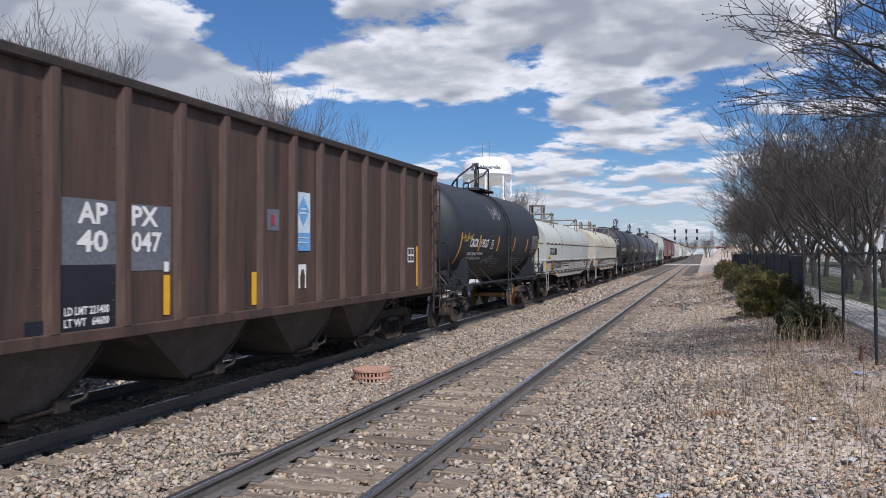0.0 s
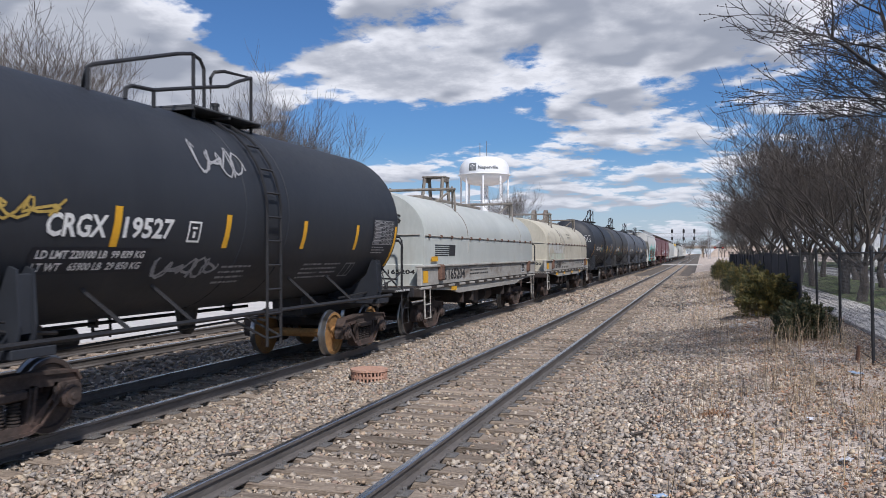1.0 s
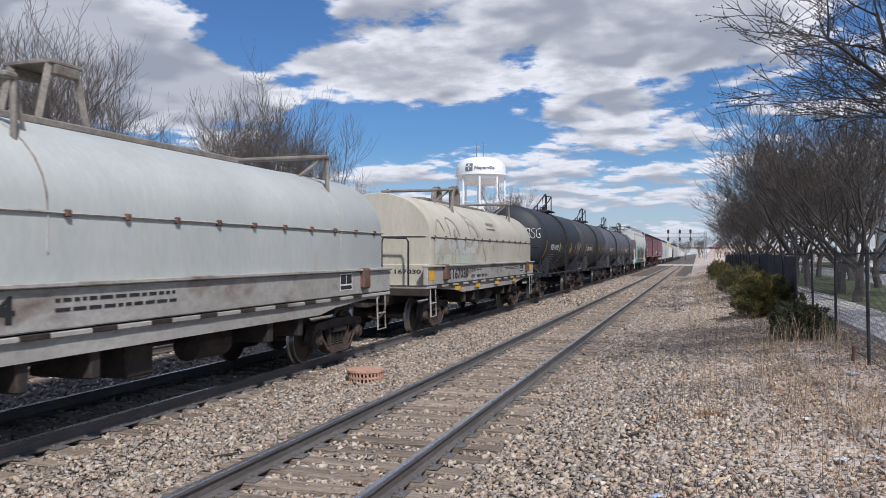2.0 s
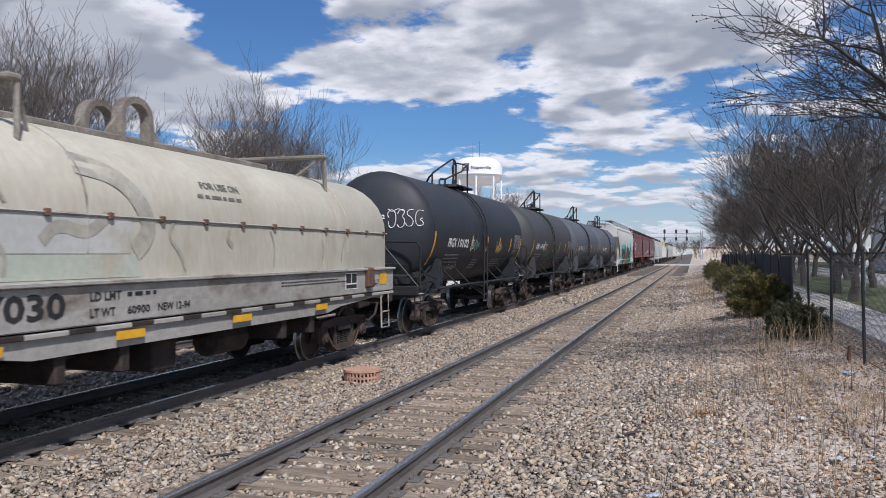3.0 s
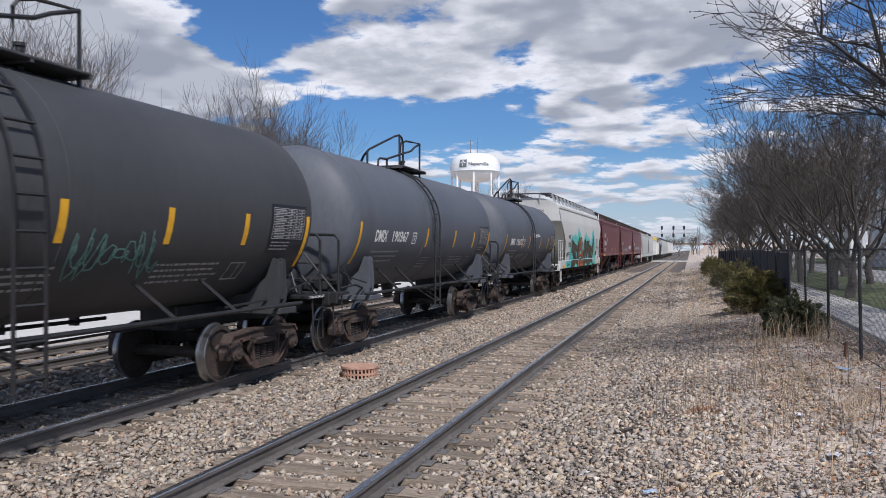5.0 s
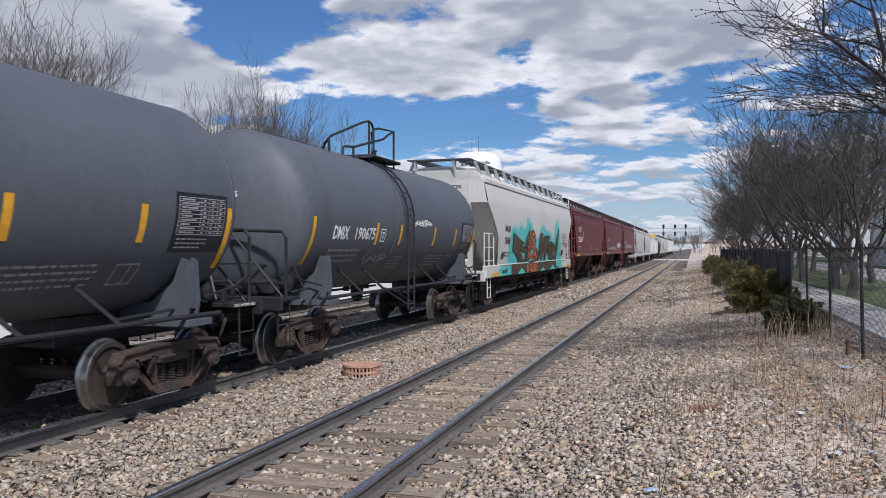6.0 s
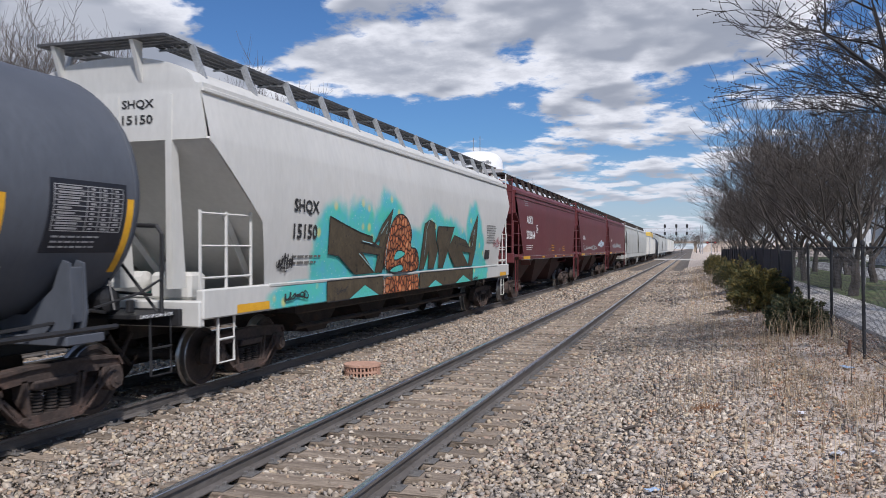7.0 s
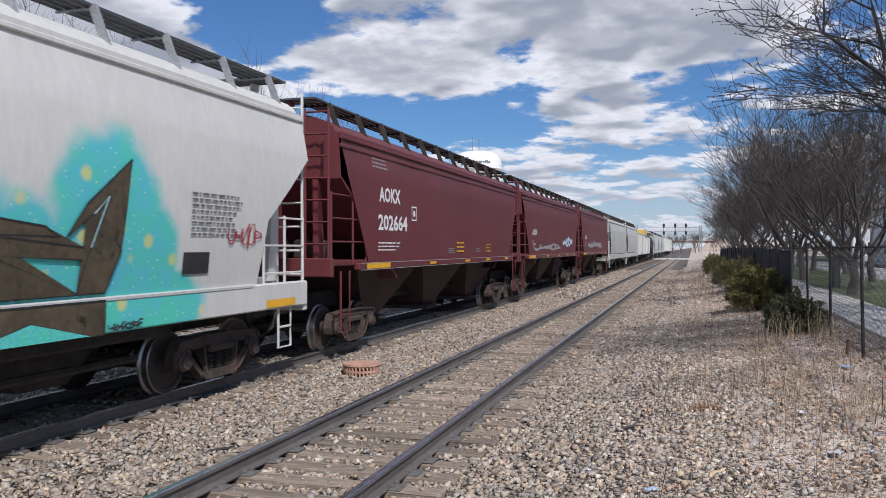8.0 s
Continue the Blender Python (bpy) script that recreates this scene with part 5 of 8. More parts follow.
# ---- covered hoppers ----
def build_covered_hopper(s0, label, paint, side_paint, words, ink, ends, half, bulge=0.0, sill=(1.05, 1.45), chutes=(), rolls=True, platform=True, step_edge=False, rail_paint=None):
    """ends: (z, half length) pairs of the side sheet's raked edge, from the top down."""
    car = thing("covered_hopper_car", label, "hopper car", (TRACK_X, s0, 0), "freight train cars")
    rail_paint = rail_paint or paint
    z_top, z_low = ends[0][0], ends[-1][0]

    def half_at(z):
        for (za, ha), (zb, hb) in zip(ends, ends[1:]):
            if za >= z >= zb:
                return ha + (hb - ha) * (za - z) / max(za - zb, 1e-6)
        return ends[-1][1]

    def wide(y, z):
        q = (z - z_low) / (z_top - z_low)
        return 1.5 - 0.14 * max(q - 0.75, 0) * 2 + bulge * math.sin(math.pi * min(max(q, 0), 1))

    zs = [z_low + (z_top - z_low) * k / 16 for k in range(17)]
    zs = sorted(set([round(z, 4) for z in zs] + [z for z, _ in ends]))
    cols = 13
    for sx in (-1, 1):
        s = Shape()
        v = []
        for z in zs:
            h = half_at(z)
            for k in range(cols):
                y = -h + 2 * h * k / (cols - 1)
                v.append((sx * (wide(y, z) + (0.012 * math.sin(k * math.pi / (cols - 1) * 8) ** 2 if bulge < 0.05 else 0)), y, z))
        f = [(j * cols + i, j * cols + i + 1, j * cols + cols + i + 1, j * cols + cols + i) for j in range(len(zs) - 1) for i in range(cols - 1)]
        s.add(v, f)
        sides = part("side_sheet", s, car, "", None, side_paint, True)
    # roof: low arch
    s = Shape()
    ring = [(wide(0, z_top) + 0.05, z_top - 0.05), (wide(0, z_top) + 0.05, z_top + 0.02)] + [(1.36 * math.cos(q), z_top + 0.02 + 0.42 * math.sin(q)) for q in [math.pi * k / 12 for k in range(13)]] + [(-wide(0, z_top) - 0.05, z_top + 0.02), (-wide(0, z_top) - 0.05, z_top - 0.05)]
    s.prism(ring, "y", -ends[0][1], ends[0][1])
    part("roof", s, car, "", None, paint, True)
    for k in range(2):
        s = Shape()
        for sx in (-1, 1):
            x = wide(0, z_top)
            a, b = sorted((sx * (x + 0.0), sx * (x + 0.06)))
            s.box(a, b, -ends[0][1], ends[0][1], z_top - 0.1 - k * 0.16, z_top - 0.03 - k * 0.16, 0.015)
        if bulge < 0.05 or k == 0:
            part("eave_rail", s, car, "", None, paint)
    # end slope sheets, bulkheads and posts
    for q in (-1, 1):
        h = ends[0][1]
        zb = z_low + (z_top - z_low) * (0.735 if step_edge else 0.66)
        s = Shape()
        a, b = sorted((q * (h - 0.03), q * h))
        s.prism([(-1.47 - bulge * 0.7, zb), (1.47 + bulge * 0.7, zb), (1.42, z_top), (0.96, z_top + 0.30), (0, z_top + 0.43), (-0.96, z_top + 0.30), (-1.42, z_top)], "y", a, b)
        part("end_sheet", s, car, "", None, paint)
        s = Shape()
        wt = 1.48 + bulge * 0.9
        v = []
        for y, z, w in ((h, zb, wt), (h - 1.3, zb - 1.3 * (zb - z_low + 0.35) / 3.15, 1.485 + bulge * 0.7), (h - 3.15, z_low - 0.35, 1.40)):
            v += [(-w, q * y, z), (w, q * y, z), (w, q * (y - 0.04), z + 0.03), (-w, q * (y - 0.04), z + 0.03)]
        f = [(0, 1, 2, 3), (8, 9, 10, 11)]
        for j in (0, 4):
            f += [(j + i, j + (i + 1) % 4, j + 4 + (i + 1) % 4, j + 4 + i) for i in range(4)]
        s.add(v, f)
        part("slope_sheet", s, car, "", None, paint)
        for x in (-0.75, 0.1, 0.95):
            s = Shape()
            s.prism([(q * (h + 0.02), z_top - 0.1), (q * (h - 0.08), z_top - 0.1), (q * (h - 0.12), zb), (q * (h - 0.32), sill[1]), (q * (h - 0.02), sill[1])], "x", x - 0.05, x + 0.05)
            part("end_post", s, car, "", None, paint)
        for x in (-1.1, 1.1):
            s = Shape()
            s.tube([(x, q * (h - 0.35), zb + 0.1), (x * 0.75, q * (h - 2.2), z_low + 0.1)], 0.06, 4)
            part("slope_brace", s, car, "", None, paint)
        # platform, rails, ladders
        s = Shape()
        a, b = sorted((q * (h - 1.75), q * half))
        s.box(-1.45, 1.45, a, b, sill[0] + 0.1, sill[0] + 0.2, 0.015)
        a, b = sorted((q * (half - 0.12), q * half))
        s.box(-1.5, 1.5, a, b, sill[0] - 0.1, sill[0] + 0.25, 0.02)
        part("end_platform", s, car, "", None, paint)
        s = Shape()
        s.tube([(0.35, q * (h - 0.8), sill[0] + 0.2), (0.35, q * (h - 0.8), sill[0] + 0.75)], 0.05, 6)
        s.box(0.1, 0.8, q * (h - 0.9) - 0.2, q * (h - 0.9) + 0.2, sill[0] + 0.2, sill[0] + 0.6, 0.05)
        s.turned([(-0.5, 0.04), (-0.45, 0.16), (0.3, 0.16), (0.35, 0.04)], "x", 12, (-0.4, q * (h - 0.9), sill[0] + 0.45))
        part("brake_gear", s, car, "", None, M_STEEL if paint is not M_WHITE else paint)
        for sx in (-1, 1):
            x = sx * 1.45
            s = Shape()
            for z in (0.55, 0.98, 1.42):
                s.tube([(x, q * (half - 0.08), sill[0] + z), (x, q * (h - 1.25), sill[0] + z)], 0.018, 5)
            for y in (half - 0.08, h - 0.6, h - 1.25):
                s.tube([(x, q * y, sill[0] + 0.1), (x, q * y, sill[0] + (1.46 if y != h - 1.25 else 1.95))], 0.024, 5)
            part("platform_railing", s, car, "", None, rail_paint)
            s = Shape()
            a = q * (half - 0.5)
            s.tube([(x, a, sill[0]), (x, a, 0.42), (x, a - q * 0.4, 0.42), (x, a - q * 0.4, sill[0])], 0.022, 5)
            s.tube([(x, a, 0.74), (x, a - q * 0.4, 0.74)], 0.02, 5)
            part("sill_step", s, car, "", None, rail_paint)
        s = cross_ladder(q * (half - 0.04), 0.95, 1.42, sill[0], z_top + 0.4, 0.4, 0.02)
        if q > 0 or not step_edge:
            part("end_ladder", s, car, "", None, rail_paint)
        add_coupler(car, q * (half - 0.1), q)
        add_truck(car, q * (half - 1.95), False, rolls)
    # side sill
    for sx in (-1, 1):
        s = Shape()
        a, b = sorted((sx * 1.40, sx * 1.53))
        h = half - 0.05 if sill[1] - sill[0] > 0.25 else ends[-1][1] + 0.55
        s.box(a, b, -h, h, sill[0], sill[1], 0.02)
        sl = part("side_sill", s, car, "", None, side_paint if side_paint is not paint else paint)
    s = Shape()
    s.box(-0.3, 0.3, -half + 0.1, half - 0.1, 0.74, 1.1, 0.02)
    if not chutes:
        s.box(-1.2, 1.2, -5.9, 5.9, 0.86, 1.06, 0.03)
        for y in (-4.2, -1.4, 1.4, 4.2):
            s.prism([(y - 1.1, 1.0), (y + 1.1, 1.0), (y + 0.35, 0.42), (y - 0.35, 0.42)], "x", -0.75, 0.75)
        s.tube([(0.95, -5.5, 0.6), (0.95, 5.5, 0.6)], 0.05, 6)
    part("centre_sill", s, car, "", None, M_STEEL)
    for y in chutes:
        s = Shape()
        v = [(x, y + d, z_low + 0.02) for x, d in ((-1.15, -2.05), (1.15, -2.05), (1.15, 2.05), (-1.15, 2.05))] + [(x, y + d, 0.42) for x, d in ((-0.6, -0.4), (0.6, -0.4), (0.6, 0.4), (-0.6, 0.4))]
        s.add(v, [(0, 1, 2, 3), (7, 6, 5, 4), (0, 4, 5, 1), (1, 5, 6, 2), (2, 6, 7, 3), (3, 7, 4, 0)])
        # maroon cars' chutes carry the body's shade in their colour
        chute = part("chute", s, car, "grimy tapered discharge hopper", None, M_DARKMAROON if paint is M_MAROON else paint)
        s = Shape()
        s.box(-0.75, 0.75, y - 0.5, y + 0.5, 0.32, 0.43, 0.02)
        s.tube([(0.75, y, 0.38), (0.98, y, 0.4)], 0.04, 6)
        part("chute_gate", s, chute, "", None, M_STEEL)
    # roof walk on brackets
    zw = z_top + 0.62
    for sx in (-1, 1):
        s = Shape()
        h = ends[0][1]
        for k in range(4):
            a, b = sorted((sx * (0.52 + k * 0.135), sx * (0.62 + k * 0.135)))
            s.box(a, b, -h + 0.25, h - 0.25, zw, zw + 0.035)
        part("roof_walk", s, car, "dark grated roof walk", None, M_GRATE)
        n = int(h * 2 / 1.25)
        for k in range(n):
            y = -h + 0.4 + (2 * h - 0.8) * k / (n - 1)
            s = Shape()
            s.prism([(sx * 1.34, z_top), (sx * 1.24, z_top), (sx * 0.98, zw), (sx * 1.08, zw + 0.03)], "y", y - 0.022, y + 0.022)
            s.tube([(sx * 0.5, y, zw - 0.02), (sx * 1.06, y, zw - 0.02)], 0.02, 4)
            part("walk_bracket", s, car, "", None, M_GALV if step_edge else M_STEEL)
    for q in (-1, 1):
        s = Shape()
        a, b = sorted((q * (ends[0][1] - 0.3), q * (ends[0][1] + 0.22)))
        for k in range(4):
            s.box(-1.05, 1.05, a + k * 0.13, a + k * 0.13 + 0.1, zw, zw + 0.035)
        part("roof_walk", s, car, "", None, M_GRATE)
        for x in (-0.8, 0.5):
            s = Shape()
            s.prism([(q * (ends[0][1] + 0.2), zw), (q * ends[0][1], zw), (q * ends[0][1], zw - 0.55)], "x", x - 0.03, x + 0.03)
            part("walk_bracket", s, car, "", None, paint)
    for k in range(4):
        y = -ends[0][1] * 0.75 + ends[0][1] * 0.5 * k
        s = Shape()
        s.box(-0.34, 0.34, y - 0.9, y + 0.9, z_top + 0.4, z_top + 0.5, 0.03)
        part("roof_hatch", s, car, "", None, paint)
    side = Side(lambda y, z: wide(y, z), 0.016)
    for body, y0, y1, z0, z1 in words:
        s = Shape()
        side.word(s, body, y0, y1, z0, z1)
        part("lettering", s, sides, "stencilled reporting marks", None, ink)
    s = Shape()
    for body, x0, x1, z0, z1 in ((words[0][0], -0.3, 0.22, z_top - 0.3, z_top - 0.16), (words[1][0], -0.3, 0.2, z_top - 0.5, z_top - 0.37)):
        v, f = text_faces(body)
        s.add([(0.5 + x0 + (x1 - x0) * p, -ends[0][1] - 0.006, z0 + (z1 - z0) * r) for p, r in v], f)
    part("lettering", s, sides, "stencilled reporting marks", None, ink)
    return car, side, sides, sl


def build_box_car(s0, label, paint, half, top=4.3):
    car = thing("box_car", label, "box car", (TRACK_X, s0, 0), "freight train cars")
    s = Shape()
    s.box(-1.52, 1.52, -half, half, 1.1, top, 0.03)
    body = part("body", s, car, "", None, paint)
    s = Shape()
    s.prism([(-1.56, top - 0.05), (1.56, top - 0.05), (1.5, top + 0.05), (0, top + 0.2), (-1.5, top + 0.05)], "y", -half - 0.05, half + 0.05)
    part("roof", s, car, "galvanised roof", None, M_GALV)
    s = Shape()
    s.box(1.52, 1.58, -1.6, 1.6, 1.2, top - 0.25, 0.02)
    part("door", s, car, "", None, paint)
    rb = Shape()
    rb.box(1.52, 1.57, -0.04, 0.04, 1.15, top - 0.1)
    me = rb.mesh("rib", paint)
    for k in range(8):
        y = (2.4 + k % 4 * (half - 2.8) / 3.5) * (1 if k < 4 else -1)
        part("rib", me, body, "", (0, y, 0))
    s = Shape()
    s.box(-0.4, 0.4, -half, half, 0.7, 1.1)
    part("centre_sill", s, car, "", None, M_STEEL)
    for q in (-1, 1):
        add_coupler(car, q * (half - 0.1), q)
        add_truck(car, q * (half - 1.9), False, False)
    return car


# ---- the train, first car to last ----
CARS = []


def build_train():
    CARS.append((build_coal_hopper(10.6), 10.6))
    CARS.append((build_tank_car(25.9, "satin black tank car with white marks and silver graffiti", M_TANK, "CRGX 19527", 1, half=6.75, ladder_y=-0.05, rusty=True, number_y=(-4.32, -2.29), split=(-3.45, -3.18), plate=("LD LMT 220100 LB  99 839 KG", "LT WT   65900 LB  29 850 KG"),
                                graffiti=[(M_LETTERDIM, (-2.4, -1.1, 1.62, 2.0), 0.035, 5, 3), (M_LETTERDIM, (-1.7, -0.6, 3.0, 3.55), 0.03, 4, 8), (M_GOLD, (-5.1, -4.1, 2.3, 2.6), 0.03, 3, 5)]), 25.9))
    car, side, hood = build_coil_car(39.55, "pale grey coil car with striped emblem and rusty seams", M_COIL, "165204", 6.35, True, [(-6.6, 1.3, 0.36, 0.28), (-6.0, 1.8, 0.5, 0.12), (-4.4, 1.03, 0.5, 0.1)], [(-1.25, True), (-2.75, False), (4.5, False)], False)
    coil_logo(side, hood, -5.62, 1.93, -3.9, 2.24)
    s = Shape()
    v, f = text_faces("NS")
    s.add([(0.32 + 0.5 * a, -6.372, 2.72 + 0.22 * b) for a, b in v], f)
    part("lettering", s, hood, "black stencilled letters", None, M_INK)
    CARS.append((car, 39.55))
    car, side, hood = build_coil_car(55.3, "stained cream coil car with faded graffiti patches", M_COILOLD, "167030", 6.2, True, [(-6.5, 1.34, 0.45, 0.26), (-4.3, 1.02, 0.55, 0.1), (-2.2, 1.02, 0.5, 0.1), (0.2, 1.02, 0.5, 0.1), (2.8, 1.02, 0.45, 0.1), (5.75, 1.36, 0.4, 0.24)], [(-0.45, True), (-3.2, False), (4.0, False)], True)
    # remains of an old mural: pale bands and grey ghost lines
    for mat, y0, y1, z0, z1, lift in ((M_MINT, -5.9, -1.75, 1.73, 1.99, 0.0), (M_PALEGHOST, -5.9, -1.9, 2.0, 2.40, 0.0)):
        s = Shape()
        side.patch(s, y0, y1, z0, z1, lift)
        part("graffiti", s, hood, "faded pale mural band", None, mat)
    for w, line in ((0.04, [(-4.4, 1.75), (-4.45, 2.2), (-4.62, 2.6), (-4.7, 2.98), (-4.2, 2.95), (-3.85, 2.72), (-3.7, 2.5)]), (0.16, [(-4.2, 2.66), (-4.05, 2.4), (-3.92, 2.15)]), (0.06, [(-4.1, 1.75), (-4.18, 2.05), (-3.95, 2.26), (-3.68, 2.0), (-3.72, 1.78)]),
                    (0.26, [(-2.65, 3.0), (-2.05, 2.92), (-1.7, 2.6), (-1.55, 2.25), (-1.85, 2.02)]), (0.14, [(-3.25, 2.12), (-3.05, 2.32), (-2.6, 2.2), (-2.3, 2.42)]), (0.05, [(-1.1, 2.42), (-1.22, 2.2), (-0.95, 2.0), (-0.85, 1.78)]),
                    (0.10, [(-5.7, 1.75), (-5.45, 2.0), (-5.2, 1.85)]), (0.05, [(-5.8, 2.6), (-5.4, 2.95), (-5.1, 2.6)]), (0.03, [(1.3, 2.36), (1.46, 2.1), (1.4, 1.8)]), (0.03, [(3.1, 2.25), (3.22, 2.05), (3.12, 1.9)]), (0.03, [(4.1, 2.32), (3.95, 2.05), (3.92, 1.82)]), (0.08, [(0.2, 2.35), (0.1, 2.2), (0.25, 2.1)])):
        for cut in range(3):
            line = line[:1] + [q for (a, b), (c, d) in zip(line, line[1:]) for q in ((a * 0.75 + c * 0.25, b * 0.75 + d * 0.25), (a * 0.25 + c * 0.75, b * 0.25 + d * 0.75))] + line[-1:]
        s = Shape()
        side.stroke(s, line, w, 0.004)
        part("graffiti", s, hood, "faded grey mural line", None, M_GHOST)
    s = Shape()
    side.word(s, "FOR USE ON", -0.35, 0.6, 2.88, 2.98)
    part("lettering", s, hood, "faded black stencil", None, M_GHOSTINK)
    part("lettering", small_print(side, -0.5, 0.85, 2.72, 2.84, 1, 77), hood, "", None, M_GHOSTINK)
    s = Shape()
    Side(lambda y, z: 1.46).word(s, "CS-17", 5.38, 5.70, 1.34, 1.47)
    part("lettering", s, hood, "black stencilled letters", None, M_INK)
    CARS.append((car, 55.3))
    CARS.append((build_tank_car(70.0, "satin black tank car with white and gold graffiti tags", M_TANK, "PRGX 10102", 2, half=6.6, ladder_y=-0.5, bars=(-1.6, 0.2, 1.86, 3.54), number_y=(-4.0, -2.0), head_tag=(0.42, 1.30, 2.62, 3.10),
                                graffiti=[(M_LETTERDIM, (-4.1, -2.3, 1.45, 1.75), 0.035, 5, 11), (M_GREENISH, (-1.6, -0.8, 2.0, 2.5), 0.03, 6, 12), (M_GOLD, (1.5, 2.2, 1.95, 2.45), 0.045, 4, 13), (M_TEALSPRAY, (-4.75, -4.55, 1.35, 1.75), 0.07, 3, 14)]), 70.0))
    CARS.append((build_tank_car(83.05, "charcoal tank car with brownish heads and faded green graffiti", M_CHARTANK, "ADMX 16945", 3, half=6.45, ladder_y=-0.85, bars=(-2.55, -0.3, 1.5, 3.3), number_y=(-4.5, -2.6),
                                graffiti=[(M_GREENISH, (-2.4, -1.2, 1.6, 2.3), 0.02, 7, 21), (M_GREENISH, (-0.1, 1.4, 1.6, 2.3), 0.02, 7, 22)]), 83.05))
    CARS.append((build_tank_car(95.8, "slate grey tank car with white stencilled marks", M_GRAYTANK, "DMIX 190367", 4, split=(-3.72, -3.40), half=6.45, ladder_y=-0.55, bars=(-1.0, 1.42, 3.4), number_y=(-4.4, -2.4)), 95.8))
    CARS.append((build_tank_car(108.9, "slate grey tank car with white graffiti tags", M_GRAYTANK, "DMIX 190675", 5, split=(-3.72, -3.40), half=6.5, ladder_y=-0.55, bars=(-2.3, -0.9, 1.55, 3.4), number_y=(-4.4, -2.4),
                                graffiti=[(M_LETTERDIM, (-2.5, -1.4, 1.65, 1.95), 0.03, 4, 41), (M_LETTER, (-0.1, 1.2, 2.45, 2.75), 0.03, 6, 42)]), 108.9))
    car, side, sheets, sill = build_covered_hopper(124.6, "white covered hopper car with turquoise and olive graffiti", M_WHITE, M_WHITEGRAF, [("SHQX", -6.75, -5.85, 2.55, 2.80), ("15150", -6.75, -5.9, 2.15, 2.40)], M_INK,
                                                   [(4.18, 9.05), (3.45, 9.02), (3.05, 8.52), (2.40, 7.70), (1.45, 7.5)], 9.15, bulge=0.10, step_edge=True)
    add_hopper_graffiti(side, sheets)
    CARS.append((car, 124.6))
    for k, s0 in enumerate((142.85, 159.4, 176.0)):
        words = [("AOKX", -5.9, -4.65, 2.95, 3.27), ("202664", -5.95, -4.2, 2.36, 2.70)] if k == 0 else [("AOKX", -5.9, -4.9, 2.5, 2.75), ("202", -5.9, -5.2, 2.1, 2.35)]
        car, side, sheets, sill = build_covered_hopper(s0, ("maroon covered hopper car with clean white marks", "maroon covered hopper car with pale blue graffiti", "maroon covered hopper car with faded white graffiti")[k], M_MAROON, M_MAROON, words if k == 0 else words[:1] + [("X", -5.9, -5.7, 2.1, 2.3)], M_LETTER,
                                                       [(4.12, 7.7), (3.4, 7.45), (2.6, 6.95), (1.66, 6.4)], 8.15, bulge=0.0, sill=(1.56, 1.70), chutes=(-4.2, 0.0, 4.2), rolls=k == 0)
        if k == 0:
            for bx, mat, sd in (((-5.95, -4.6, 1.92, 2.14), M_LETTER, 1), ((-0.2, 0.7, 1.85, 2.2), M_YELLOW, 2), ((-1.0, -0.4, 1.85, 2.0), M_LETTERDIM, 3), ((3.0, 3.7, 1.85, 2.15), M_YELLOW, 4), ((1.8, 2.4, 1.85, 2.0), M_LETTERDIM, 5), ((-6.2, -5.3, 3.62, 3.86), M_LETTERDIM, 6)):
                part("lettering", small_print(side, *bx, 3, sd), sheets, "", None, mat)
            s = Shape()
            for f in ((-3.9, -3.87, 2.62, 2.95), (-3.6, -3.57, 2.62, 2.95), (-3.87, -3.6, 2.62, 2.65), (-3.87, -3.6, 2.92, 2.95), (-3.8, -3.66, 2.72, 2.85)):
                side.patch(s, *f)
            part("plate_mark", s, sheets, "", None, M_LETTER)
        elif k == 1:
            part("graffiti", scribble(side, 2.2, 5.4, 1.9, 2.7, 0.12, 5, 50), sheets, "pale blue graffiti", None, M_PALEBLUE)
            part("graffiti", scribble(side, -5.5, 1.0, 1.85, 2.2, 0.08, 5, 51), sheets, "faded white graffiti", None, M_LETTERDIM)
        else:
            part("graffiti", scribble(side, -4.5, 3.0, 1.9, 2.5, 0.12, 6, 52), sheets, "faded white graffiti", None, M_LETTERDIM)
        ss = Side(lambda y, z: 1.53)
        s = Shape()
        ss.patch(s, -6.6, -5.3, 1.58, 1.69)
        part("reflective_strip", s, sill, "yellow reflective tape", None, M_YELLOW)
        for y in (-2.6, 0.6, 3.0, 5.6):
            s = Shape()
            ss.patch(s, y, y + 0.5, 1.60, 1.66)
            part("reflective_strip", s, sill, "yellow reflective tape", None, M_YELLOW)
        s = Shape()
        ss.patch(s, -6.9, 6.9, 1.690, 1.702, 0.004)
        ss.patch(s, -6.9, 6.9, 1.555, 1.567, 0.004)
        part("sill_edge", s, sill, "pale worn sill edge", None, M_LETTERDIM)
        CARS.append((car, s0))
    far_ends = [(4.1, 8.2), (3.4, 8.0), (2.4, 7.4), (1.5, 7.0)]
    def far_hopper(s0, label, paint):
        car, side, sheets, sill = build_covered_hopper(s0, label, paint, paint, [("X", -5.9, -5.6, 2.5, 2.75), ("X", -5.9, -5.7, 2.1, 2.35)], M_INK, far_ends, 8.5, bulge=0.06, chutes=(-3.0, 3.0), rolls=False)
        CARS.append((car, s0))
    far_hopper(193.3, "light grey covered hopper car with grimy sides", M_HOPGRAY)
    far_hopper(210.6, "light grey covered hopper car with grimy sides", M_HOPGRAY)
    CARS.append((build_box_car(227.0, "white box car with dark scrawls", M_WHITE, 7.6, 3.7), 227.0))
    car = build_box_car(241.0, "white box car carrying a yellow load on top", M_WHITE, 5.2, 3.5)
    s = Shape()
    s.box(-1.2, 1.2, -4.4, 3.6, 3.66, 4.55, 0.12)
    part("load", s, car, "yellow load", None, M_YELLOWCAR)
    CARS.append((car, 241.0))
